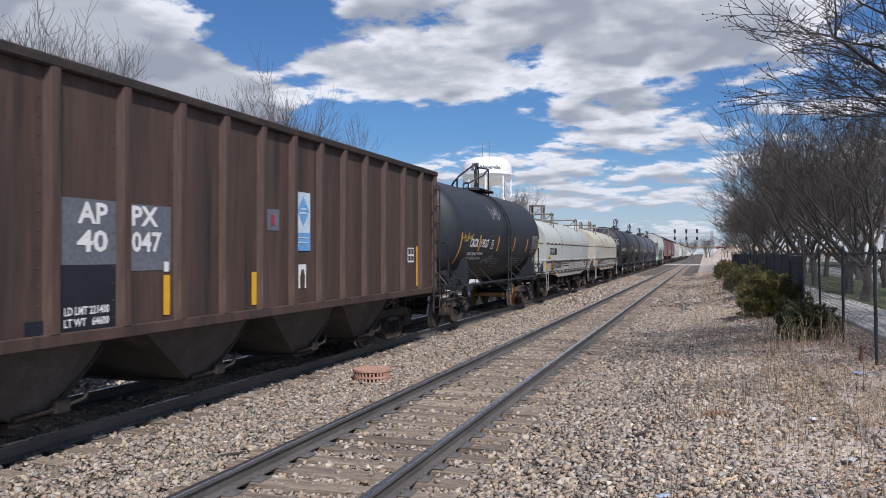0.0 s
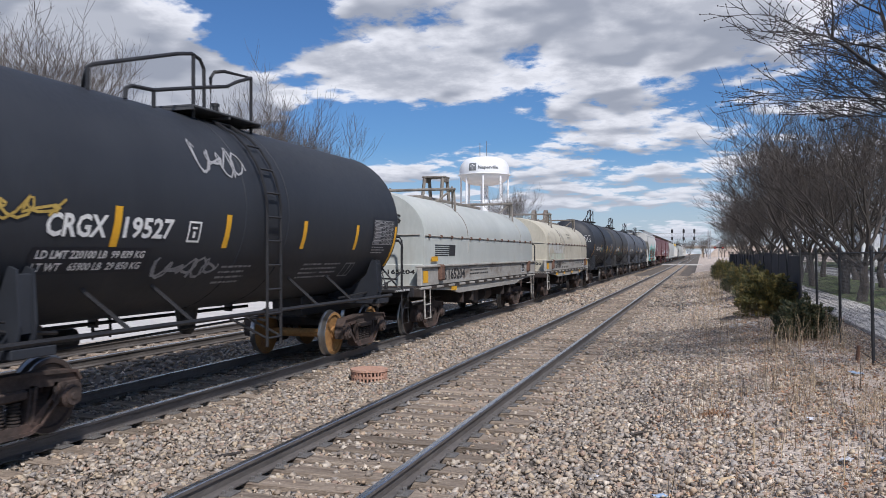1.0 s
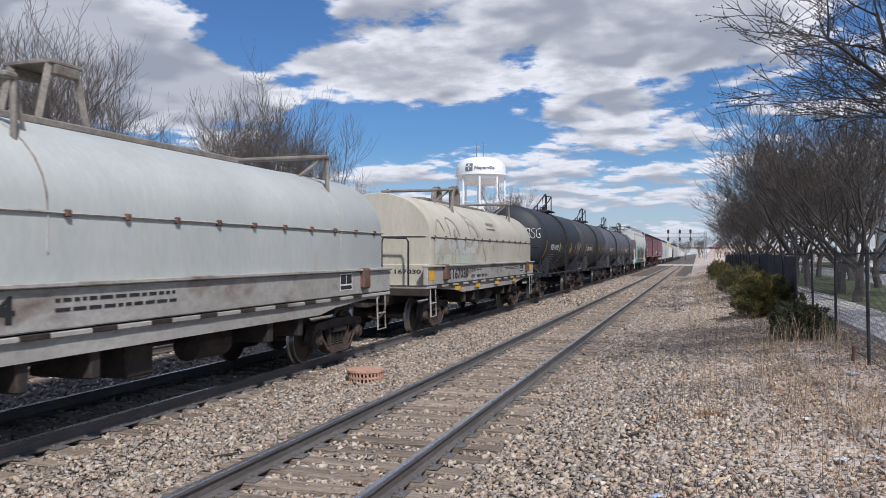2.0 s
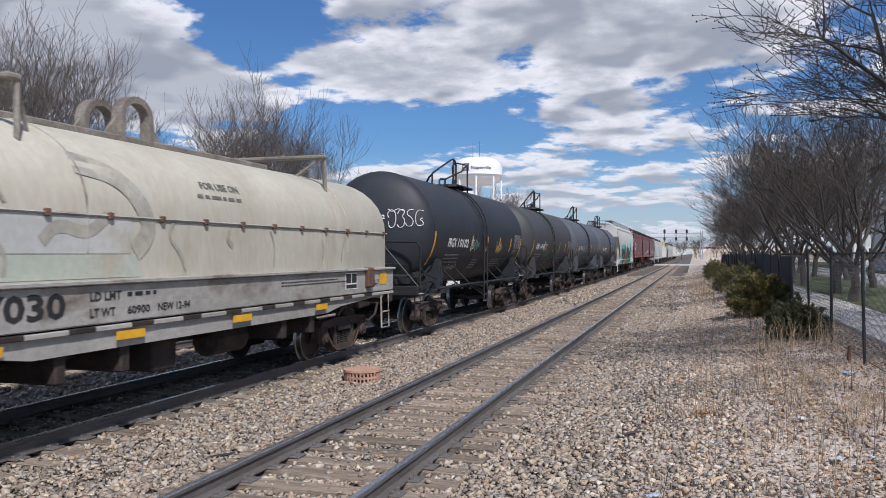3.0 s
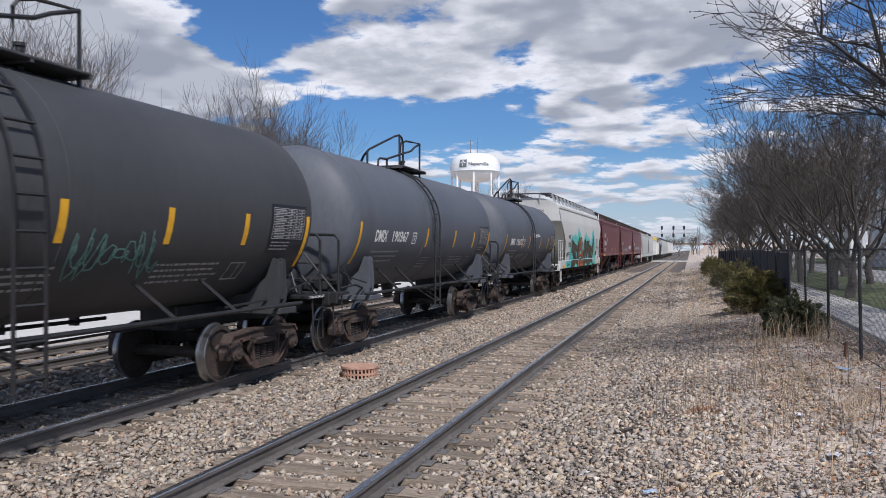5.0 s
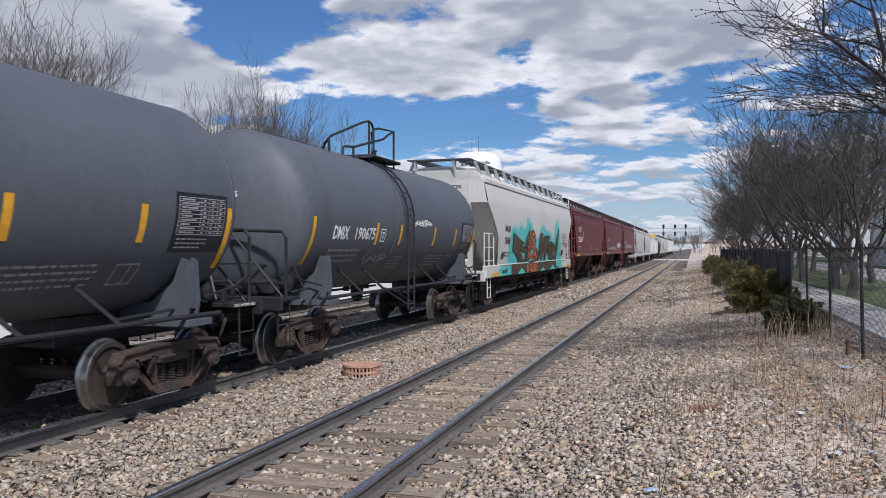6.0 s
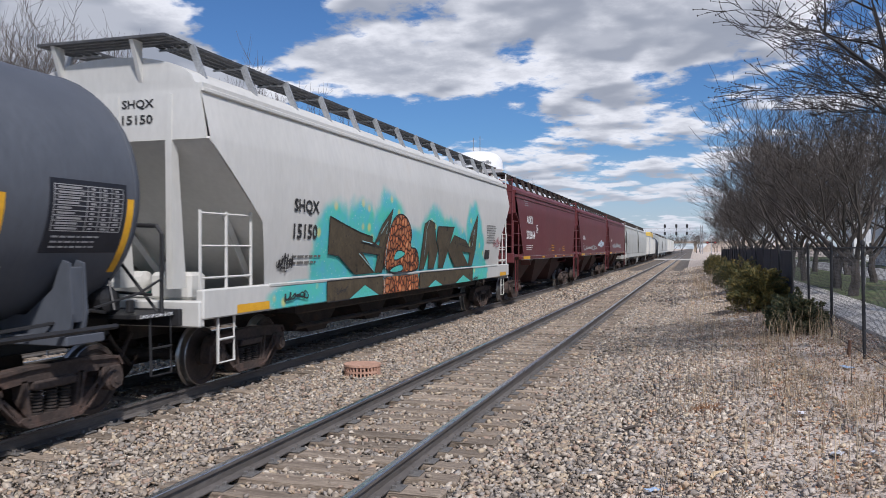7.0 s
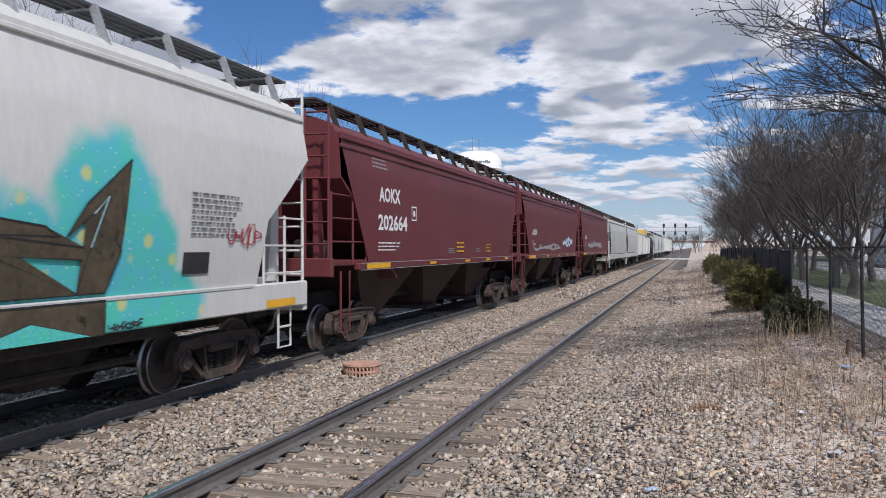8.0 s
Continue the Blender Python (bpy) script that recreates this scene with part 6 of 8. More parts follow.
    CARS.append((build_tank_car(253.6, "satin black tank car far down the train", M_TANK, "X X", 6, rolls=False, detail=False), 253.6))
    for k in range(3):
        far_hopper(269.5 + k * 17.3, "light grey covered hopper car far down the train", M_HOPGRAY)
    for k in range(4):
        s0 = 322.0 + k * 16.5
        CARS.append((build_box_car(s0, "white box car far down the train", M_WHITE, 7.8), s0))


def add_hopper_graffiti(side, sheets):
    """Angular olive letter shapes, an orange scaled one, and their outlines, on the white side."""
    dark = [[(-5.45, 2.56), (-4.76, 2.42), (-4.04, 2.29), (-3.46, 2.22), (-3.42, 2.07), (-4.05, 2.12), (-2.94, 2.01), (-3.03, 1.86), (-4.13, 1.93), (-3.2, 1.5), (-4.2, 1.5), (-5.0, 1.86), (-5.45, 1.9)],
            [(-2.39, 2.83), (-3.0, 2.47), (-3.38, 2.06), (-3.07, 2.26), (-2.66, 2.53), (-2.72, 2.31), (-3.2, 1.5), (-2.80, 1.5), (-2.62, 1.95)],
            [(-5.45, 1.42), (-2.79, 1.42), (-2.84, 1.05), (-3.07, 1.05), (-3.77, 1.28), (-4.5, 1.05), (-5.45, 1.05)],
            [(-0.46, 1.5), (-0.28, 2.57), (0.05, 2.68), (0.49, 2.61), (0.62, 2.2), (0.86, 1.98), (0.64, 1.5), (0.2, 1.5), (0.23, 2.09), (-0.13, 1.5)],
            [(0.75, 2.54), (2.18, 2.56), (1.50, 2.1), (1.42, 1.5), (1.03, 1.5), (0.90, 1.98), (0.68, 2.2)],
            [(2.18, 2.34), (3.35, 2.21), (3.55, 2.11), (2.61, 2.12), (3.90, 2.0), (3.88, 1.87), (2.73, 1.92), (3.88, 1.5), (2.45, 1.5), (1.65, 1.97)],
            [(4.6, 3.0), (3.91, 2.47), (3.62, 2.09), (4.28, 2.56), (3.94, 1.88), (3.83, 1.5), (4.25, 1.5), (4.47, 1.97), (4.36, 2.08)],
            [(-0.5, 1.42), (4.25, 1.42), (4.22, 1.05), (4.0, 1.05), (3.2, 1.25), (2.43, 1.05), (1.3, 1.05), (0.69, 1.21), (0.11, 1.05), (-0.5, 1.05)]]
    flat = Side(lambda y, z: side.fx(y, z) if z > 1.45 else 1.535, 0.018)
    for k, pts in enumerate(dark):
        s = Shape()
        b = bmesh.new()
        vs = [b.verts.new((0, y, z)) for y, z in pts]
        b.faces.new(vs)
        bmesh.ops.triangulate(b, faces=b.faces[:])
        bmesh.ops.subdivide_edges(b, edges=b.edges[:], cuts=3, use_grid_fill=True)
        b.verts.index_update()
        s.add([flat.at(v.co.y, v.co.z, 0.004 + 0.001 * (k % 3)) for v in b.verts], [tuple(v.index for v in f.verts) for f in b.faces])
        b.free()
        part("graffiti", s, sheets, "dark olive graffiti shape", None, M_GRAFDARK)
        s = Shape()
        flat.stroke(s, pts + pts[:1], 0.02, 0.010)
        part("graffiti", s, sheets, "black graffiti outline", None, M_INK)
    def fill(name, pts, more, label, mat):
        """A flat sprayed field inside a closed outline, bent to the side."""
        s = Shape()
        b = bmesh.new()
        b.faces.new([b.verts.new((0, y, z)) for y, z in pts])
        bmesh.ops.triangulate(b, faces=b.faces[:])
        bmesh.ops.subdivide_edges(b, edges=b.edges[:], cuts=2, use_grid_fill=True)
        b.verts.index_update()
        s.add([flat.at(v.co.y, v.co.z, more) for v in b.verts], [tuple(v.index for v in f.verts) for f in b.faces])
        b.free()
        part(name, s, sheets, label, None, mat)

    def rounded(pts, cuts=3):
        """Corner cutting."""
        for _ in range(cuts):
            pts = [q for (a, b), (c, d) in zip(pts, pts[1:] + pts[:1]) for q in ((a * 0.75 + c * 0.25, b * 0.75 + d * 0.25), (a * 0.25 + c * 0.75, b * 0.25 + d * 0.75))]
        return pts

    # the orange scaled letter in an upper and a lower field, with its two gaps
    upper = rounded([(-2.85, 1.46), (-2.72, 2.2), (-2.3, 2.72), (-1.6, 2.74), (-1.15, 2.35), (-1.28, 2.0), (-0.75, 2.0), (-0.5, 1.6), (-0.66, 1.46)], 2)
    fill("graffiti", upper, 0.012, "orange scaled graffiti shape", M_SCALES)
    fill("graffiti", [(-2.78, 1.40), (-0.62, 1.40), (-0.55, 1.2), (-0.60, 1.05), (-2.8, 1.05)], 0.012, "orange scaled graffiti shape", M_SCALES)
    for gap in ([(-2.25, 1.70), (-2.16, 1.92), (-1.85, 1.97), (-1.42, 1.86)], [(-2.52, 1.48), (-2.2, 1.60), (-1.66, 1.66), (-1.55, 1.48)]):
        fill("graffiti", rounded(gap, 2), 0.017, "turquoise gap in the orange shape", M_TURQ)
        s = Shape()
        flat.stroke(s, rounded(gap, 2) + rounded(gap, 2)[:1], 0.022, 0.019)
        part("graffiti", s, sheets, "black graffiti outline", None, M_INK)
    s = Shape()
    flat.stroke(s, upper + upper[:1], 0.03, 0.016)
    part("graffiti", s, sheets, "black graffiti outline", None, M_INK)
    for notch in ([(-4.5, 1.055), (-3.07, 1.055), (-3.77, 1.28)], [(0.11, 1.055), (1.3, 1.055), (0.69, 1.21)], [(2.43, 1.055), (4.0, 1.055), (3.2, 1.25)]):
        fill("graffiti", notch, 0.012, "turquoise gap below the letters", M_TURQ)
    # pale highlight lines beside the letters
    for line in ([(-2.78, 1.06), (-2.70, 1.9), (-2.46, 2.7)], [(-3.05, 2.3), (-2.7, 2.56), (-2.76, 2.3)], [(-0.2, 1.8), (-0.14, 2.5), (0.1, 2.72), (0.5, 2.64)], [(0.66, 1.55), (0.86, 1.9), (0.96, 1.56)], [(4.0, 2.36), (4.22, 2.56), (3.98, 2.0)], [(-4.0, 2.14), (-3.5, 2.09)], [(-4.1, 1.9), (-3.3, 1.55)]):
        s = Shape()
        flat.stroke(s, line, 0.018, 0.020)
        part("graffiti", s, sheets, "pale turquoise highlight line", None, M_TEALSPRAY)
    for bx, mat, w, n, sd in (((-7.2, -6.7, 1.55, 2.0), M_INK, 0.025, 6, 61), ((-7.0, -6.2, 1.12, 1.35), M_INK, 0.025, 5, 62), ((-5.1, -4.6, 1.14, 1.32), M_INK, 0.025, 3, 63), ((6.65, 7.5, 1.95, 2.4), M_RED, 0.02, 5, 64), ((4.32, 4.85, 1.05, 1.2), M_INK, 0.02, 4, 65)):
        part("graffiti", scribble(flat, *bx, w, n, sd, 0.006), sheets, "sprayed graffiti tag", None, mat)
    s = Shape()
    side.patch(s, 5.63, 6.2, 1.66, 1.94, 0.002)
    part("stencil_panel", s, sheets, "black stencil panel", None, M_INK)
    part("lettering", small_print(side, 5.76, 6.95, 2.14, 2.74, 8, 71), sheets, "", None, M_GHOSTINK)
    part("lettering", small_print(side, -6.75, -5.7, 1.72, 1.92, 2, 72), sheets, "", None, M_GHOSTINK)
    ss = Side(lambda y, z: 1.53)
    for y in (-8.3, 7.75):
        s = Shape()
        ss.patch(s, y, y + 0.9, 1.08, 1.2)
        part("reflective_strip", s, sheets, "yellow reflective tape", None, M_YELLOW)
    s = Shape()
    s.box(1.40, 1.54, -7.4, 7.4, 1.40, 1.46, 0.015)
    part("sill_ledge", s, sheets, "", None, M_HOPGRAY)


build_train()


def motions():
    for car, s0 in CARS:
        walk(car, [(t, pose(TRACK_X, s0 - SPEED * t, 0)) for t in (0, 2, 4, 6, 8)])
    turn = math.degrees(SPEED / 0.427) / FPS
    for wheel, wy in ROLLING:
        walk(wheel, [(k / FPS, pose(0, wy, 0.427, turn * k)) for k in range(8 * FPS + 1)])

# ---- surroundings: materials ----
M_BARK = surf("grey_brown_bark", (0.048, 0.040, 0.036), (0.092, 0.078, 0.069), 0.95, s1=3, s2=25, bump=0.5, fine=0.3, stretch=(1, 1, 0.3))
M_BARKDARK = surf("blackish_bark", (0.030, 0.026, 0.025), (0.06, 0.052, 0.048), 0.95, s1=3, s2=25, bump=0.4, fine=0.3)
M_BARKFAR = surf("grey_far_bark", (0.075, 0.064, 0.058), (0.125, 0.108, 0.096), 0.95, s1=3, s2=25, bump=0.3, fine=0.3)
M_JUNIPER = piece_tints(surf("juniper_needles", (0.15, 0.15, 0.066), (0.25, 0.225, 0.11), 0.8, s1=3, s2=30, bump=0.0, fine=0.3), [(1, 1, 1), (0.6, 0.65, 0.6), (1.5, 1.35, 1.0), (0.8, 0.9, 0.8), (1.9, 1.45, 0.9), (0.45, 0.5, 0.5)])
M_JUNIPERDARK = piece_tints(surf("dark_juniper_needles", (0.105, 0.125, 0.078), (0.18, 0.185, 0.115), 0.85, s1=3, s2=30, bump=0.0, fine=0.3), [(1, 1, 1), (0.6, 0.65, 0.6), (1.4, 1.3, 1.1), (0.8, 0.9, 0.8), (1.7, 1.3, 1.0), (0.5, 0.55, 0.5)])
M_GRASS = surf("spring_grass", (0.055, 0.085, 0.025), (0.10, 0.13, 0.05), 0.95, s1=1.0, s2=25, bump=0.6, fine=0.4, dirt=(0.15, 0.13, 0.08), dirt_at=(0.5, 0.7), dirt_scale=0.8)
M_CONCRETE = surf("pale_concrete", (0.50, 0.48, 0.45), (0.60, 0.58, 0.55), 0.9, s1=0.8, s2=20, bump=0.15, fine=0.1)
M_ROAD = surf("worn_pale_asphalt", (0.26, 0.26, 0.26), (0.33, 0.33, 0.33), 0.92, s1=0.6, s2=25, bump=0.2, fine=0.12)
M_DRY = piece_tints(surf("dry_grass_straw", (0.38, 0.31, 0.22), (0.52, 0.44, 0.33), 0.95, s1=3, s2=20, bump=0.0), [(1, 1, 1), (0.7, 0.62, 0.55), (1.25, 1.15, 1.0), (0.5, 0.42, 0.38)])
M_LEAF = piece_tints(surf("dead_leaves", (0.30, 0.20, 0.14), (0.42, 0.30, 0.21), 0.9, s1=5, s2=30, bump=0.0), [(1, 1, 1), (0.6, 0.55, 0.5), (1.35, 1.15, 0.95), (0.85, 0.62, 0.5)])
M_RUBBLE = surf("grey_concrete_rubble", (0.46, 0.43, 0.40), (0.60, 0.57, 0.53), 0.95, s1=4, s2=30, bump=0.4, fine=0.2)
M_RUSTWEED = surf("rust_brown_weed", (0.28, 0.14, 0.07), (0.40, 0.22, 0.12), 0.95, s1=6, s2=30, bump=0.0)
M_FENCE = surf("black_coated_fence", (0.022, 0.022, 0.025), (0.04, 0.04, 0.043), 0.6, s1=3, s2=40, bump=0.05)
M_WIRE = surf("dark_fence_wire", (0.05, 0.05, 0.053), (0.085, 0.085, 0.09), 0.5, 0.6, s1=3, s2=40, bump=0.0)
M_SCREEN = surf("dark_fence_screen", (0.020, 0.021, 0.028), (0.035, 0.036, 0.045), 0.85, s1=1.5, s2=40, bump=0.2)
M_GRATEORANGE = surf("rusty_orange_iron", (0.40, 0.23, 0.165), (0.55, 0.34, 0.25), 0.85, s1=6, s2=40, bump=0.2, dirt=(0.18, 0.09, 0.06))
M_TOWER = surf("white_tower_paint", (0.74, 0.75, 0.76), (0.80, 0.81, 0.82), 0.5, s1=0.2, s2=2, bump=0.0, fine=0.04)
M_TOWERINK = surf("grey_tower_lettering", (0.13, 0.14, 0.15), (0.17, 0.18, 0.19), 0.6, s1=1, s2=5, bump=0.0)
M_SIDING = surf("white_house_siding", (0.70, 0.70, 0.70), (0.78, 0.78, 0.78), 0.7, s1=1, s2=12, bump=0.05, fine=0.05)
M_SHINGLE = surf("grey_shingles", (0.12, 0.12, 0.12), (0.18, 0.175, 0.17), 0.9, s1=2, s2=12, bump=0.3)
M_GLASS = surf("dark_window_glass", (0.03, 0.035, 0.04), (0.05, 0.055, 0.06), 0.08, s1=1, s2=5, bump=0.0)
M_TAN = surf("tan_bridge_concrete", (0.36, 0.285, 0.21), (0.46, 0.37, 0.28), 0.9, s1=0.3, s2=4, bump=0.1)
M_PLASTIC = surf("pale_litter", (0.62, 0.63, 0.66), (0.75, 0.76, 0.8), 0.6, s1=5, s2=30, bump=0.0)
M_BLUELIT = surf("blue_litter", (0.30, 0.42, 0.60), (0.45, 0.56, 0.7), 0.5, s1=5, s2=30, bump=0.0)


def red_lamp():
    m = bpy.data.materials.new("red_signal_lamp")
    m.use_nodes = True
    b = m.node_tree.nodes["Principled BSDF"]
    b.inputs["Base Color"].default_value = (0.6, 0.03, 0.02, 1)
    b.inputs["Emission Color"].default_value = (1, 0.06, 0.03, 1)
    b.inputs["Emission Strength"].default_value = 0.35
    return m


M_REDLAMP = red_lamp()

# ---- loose stones, joined by zone ----
CHIP_V = np.array([(x, y, z) for z in (-1, 1) for y in (-1, 1) for x in (-1, 1)]) * 0.72
CHIP_F = np.array([(0, 2, 3), (0, 3, 1), (4, 5, 7), (4, 7, 6), (0, 1, 5), (0, 5, 4), (2, 6, 7), (2, 7, 3), (0, 4, 6), (0, 6, 2), (1, 3, 7), (1, 7, 5)])


def fast_mesh(name, v, f, mat):
    me = bpy.data.meshes.new(name)
    k = f.shape[1]
    me.vertices.add(len(v))
    me.vertices.foreach_set("co", v.astype(np.float32).ravel())
    me.loops.add(f.size)
    me.loops.foreach_set("vertex_index", f.astype(np.int32).ravel())
    me.polygons.add(len(f))
    me.polygons.foreach_set("loop_start", np.arange(0, f.size, k, dtype=np.int32))
    me.polygons.foreach_set("loop_total", np.full(len(f), k, dtype=np.int32))
    me.materials.append(mat)
    me.update(calc_edges=True)
    return me


def ground_zs(x):
    return np.interp(x, [a for a, _ in GROUND], [b for _, b in GROUND])


def on_track(x, y):
    """Which places lie on a rail, and which on a tie."""
    rail = np.zeros(len(x), bool)
    tie = np.zeros(len(x), bool)
    for cx in TRACKS.values():
        d = np.abs(x - cx)
        rail |= np.abs(d - 0.7525) < 0.13
        ph = np.mod(y - 2.3 + TIE_GAP / 2, TIE_GAP) - TIE_GAP / 2
        tie |= (d < 1.27) & (np.abs(ph) < 0.125)
    return rail, tie


def stones(name, x0, x1, y0, y1, count, lo, hi, label, seed, keep_tie=0.05, sink=0.25, mat=None):
    rng = np.random.default_rng(seed)
    x, y = rng.uniform(x0, x1, count), y0 + (y1 - y0) * rng.uniform(0, 1, count)
    rail, tie = on_track(x, y)
    ok = ~rail & (~tie | (rng.uniform(0, 1, count) < keep_tie))
    x, y, tie = x[ok], y[ok], tie[ok]
    n = len(x)
    r = lo + (hi - lo) * rng.uniform(0, 1, n) ** 1.8
    z = ground_zs(x) - 0.03 + 0.03 * 0 + r * (0.5 - sink) + rng.uniform(0, 0.03, n)
    z = np.where(tie, -0.180 + r * 0.45, z)
    p = CHIP_V[None] + rng.uniform(-0.5, 0.5, (n, 8, 3))
    p = p * (rng.uniform(0.65, 1.45, (n, 1, 3)) * np.array([1, 1, 0.62]))
    a, b = rng.uniform(0, 6.28, n), rng.uniform(-0.9, 0.9, n)
    c, s = np.cos(b)[:, None], np.sin(b)[:, None]
    p = np.stack([p[..., 0] * c - p[..., 2] * s, p[..., 1], p[..., 0] * s + p[..., 2] * c], -1)
    c, s = np.cos(a)[:, None], np.sin(a)[:, None]
    p = np.stack([p[..., 0] * c - p[..., 1] * s, p[..., 0] * s + p[..., 1] * c, p[..., 2]], -1)
    v = p * r[:, None, None] + np.stack([x, y, z], -1)[:, None]
    f = CHIP_F[None] + (np.arange(n) * 8)[:, None, None]
    tagged(new(name, fast_mesh(name, v.reshape(-1, 3), f.reshape(-1, 3), mat or M_STONE)), label, "stones", kind="stuff")


stones("ballast_stones", -9.3, -0.9, 4.2, 16, 66000, 0.012, 0.038, "loose grey and tan ballast stones around the tracks", 11)
stones("ballast_stones", -10.5, -0.9, 16, 34, 50000, 0.018, 0.043, "loose grey and tan ballast stones around the tracks", 12)
stones("ballast_stones", -14.0, -0.6, 34, 80, 20000, 0.04, 0.075, "loose grey and tan ballast stones around the tracks", 13)
stones("ballast_stones", -14.4, -9.3, 8, 34, 8000, 0.025, 0.05, "loose grey ballast stones by the far track", 14)
stones("scattered_stones", -0.95, 0.5, 4.2, 30, 20000, 0.008, 0.034, "scattered pale stones in dry earth", 15, mat=M_PALESTONE)
stones("scattered_stones", 0.4, 1.6, 4.6, 30, 9000, 0.006, 0.030, "scattered pale stones in dry earth", 18, mat=M_PALESTONE)
stones("scattered_stones", 1.4, 3.3, 5.5, 30, 7000, 0.005, 0.026, "scattered pale stones in dry earth", 16, mat=M_PALESTONE)
stones("scattered_stones", -0.9, 2.6, 30, 90, 5000, 0.03, 0.06, "scattered pale stones in dry earth", 17, mat=M_PALESTONE)


def blades(name, spots, mat, label, category, height, width, lean, seed, segs=1):
    """Thin upright slivers: dry grass and stalks."""
    rng = np.random.default_rng(seed)
    x, y = spots
    n = len(x)
    z = ground_zs(x) - 0.04
    h = height[0] + (height[1] - height[0]) * rng.uniform(0, 1, n) ** 1.6
    a = rng.uniform(0, 6.28, n)
    l = rng.uniform(0, lean, n) * h
    w = width * rng.uniform(0.6, 1.4, n)
    d = np.stack([np.cos(a), np.sin(a)], -1)
    t = rng.uniform(0, 6.28, n)
    base = np.stack([x, y, z], -1)
    side = np.stack([np.cos(t) * w, np.sin(t) * w, np.zeros(n)], -1)
    tip = base + np.stack([d[:, 0] * l, d[:, 1] * l, h], -1)
    mid = base + np.stack([d[:, 0] * l * 0.35, d[:, 1] * l * 0.35, h * 0.6], -1)
    third = np.stack([-side[:, 1], side[:, 0], side[:, 2]], -1)
    v = np.stack([base + side, base - side * 0.5 + third, base - side * 0.5 - third, mid + side * 0.7, mid - side * 0.4 + third * 0.7, mid - side * 0.4 - third * 0.7, tip], 1)
    f = np.array([(0, 1, 4), (0, 4, 3), (1, 2, 5), (1, 5, 4), (2, 0, 3), (2, 3, 5), (3, 4, 6), (4, 5, 6), (5, 3, 6)])
    f = f[None] + (np.arange(n) * 7)[:, None, None]
    tagged(new(name, fast_mesh(name, v.reshape(-1, 3), f.reshape(-1, 3), mat)), label, category, kind="stuff")


def clumps(x0, x1, y0, y1, groups, each, spread, seed):
    rng = np.random.default_rng(seed)
    cx, cy = rng.uniform(x0, x1, groups), rng.uniform(y0, y1, groups)
    x = np.repeat(cx, each) + rng.normal(0, spread, groups * each)
    y = np.repeat(cy, each) + rng.normal(0, spread, groups * each)
    return x, y


blades("dry_grass", clumps(0.5, 3.2, 6.0, 30, 420, 22, 0.12, 21), M_DRY, "short dry straw-coloured grass in tufts", "grass", (0.03, 0.16), 0.0022, 1.2, 22)
blades("dry_grass", clumps(1.0, 2.2, 9.0, 13, 22, 60, 0.12, 24), M_DRY, "short dry straw-coloured grass in tufts", "grass", (0.05, 0.2), 0.002, 0.9, 25)
blades("dead_stalks", clumps(-0.3, 1.6, 7.0, 24, 60, 5, 0.10, 26), M_DRY, "thin dead weed stalks standing by the track", "weeds", (0.25, 0.75), 0.003, 0.35, 27)
blades("dead_stalks", clumps(-0.6, 2.0, 6.0, 22, 60, 4, 0.12, 126), M_BARK, "thin dark dead weed stalks standing by the track", "weeds", (0.15, 0.7), 0.0025, 0.5, 127)
blades("dead_stalks", clumps(1.2, 2.5, 15.5, 17, 18, 8, 0.12, 28), M_DRY, "pale dead weed stalks by the shrubs", "weeds", (0.3, 0.8), 0.004, 0.45, 29)
blades("dead_stalks", clumps(-0.2, 1.4, 24, 60, 60, 5, 0.2, 30), M_DRY, "thin dead weed stalks standing by the track", "weeds", (0.3, 0.9), 0.006, 0.3, 31)


blades("fallen_twigs", clumps(-0.6, 3.2, 4.6, 20, 500, 5, 0.15, 131), M_BARK, "thin broken twigs lying on dry earth", "twigs", (0.015, 0.05), 0.0028, 6.0, 132)
blades("fallen_straw", clumps(-0.3, 3.2, 4.6, 18, 600, 9, 0.18, 133), M_DRY, "flattened pale straw lying on dry earth", "straw", (0.012, 0.04), 0.0018, 6.0, 134)
blades("dead_stalks", clumps(-0.5, 1.2, 5.2, 9.5, 15, 4, 0.07, 135), M_DRY, "thin dead weed stalks standing by the track", "weeds", (0.15, 0.5), 0.0018, 0.6, 136)


def litter(name, x0, x1, y0, y1, count, size, mat, label, seed):
    rng = np.random.default_rng(seed)
    x, y = rng.uniform(x0, x1, count), rng.uniform(y0, y1, count)
    z = ground_zs(x) + rng.uniform(-0.012, 0.02, count)
    a = rng.uniform(0, 6.28, count)
    r = size * rng.uniform(0.5, 1.3, count)
    u = np.stack([np.cos(a) * r, np.sin(a) * r, rng.uniform(-0.5, 0.5, count) * r], -1)
    w = np.stack([-np.sin(a) * r * 0.55, np.cos(a) * r * 0.55, rng.uniform(-0.5, 0.7, count) * r], -1)
    c = np.stack([x, y, z], -1)
    lift = np.zeros((count, 3))
    lift[:, 2] = r * 0.3
    v = np.stack([c - u, c + w + lift, c + u, c - w + lift], 1)
    f = np.array([(0, 1, 2), (0, 2, 3)])[None] + (np.arange(count) * 4)[:, None, None]
    tagged(new(name, fast_mesh(name, v.reshape(-1, 3), f.reshape(-1, 3), mat)), label, "leaf litter", kind="stuff")


litter("leaf_litter", 0.9, 3.3, 5.0, 24, 7000, 0.020, M_LEAF, "brown dead leaves and bark scraps on earth", 41)
litter("leaf_litter", -0.8, 1.2, 5.0, 24, 2500, 0.018, M_LEAF, "brown dead leaves and bark scraps on earth", 42)


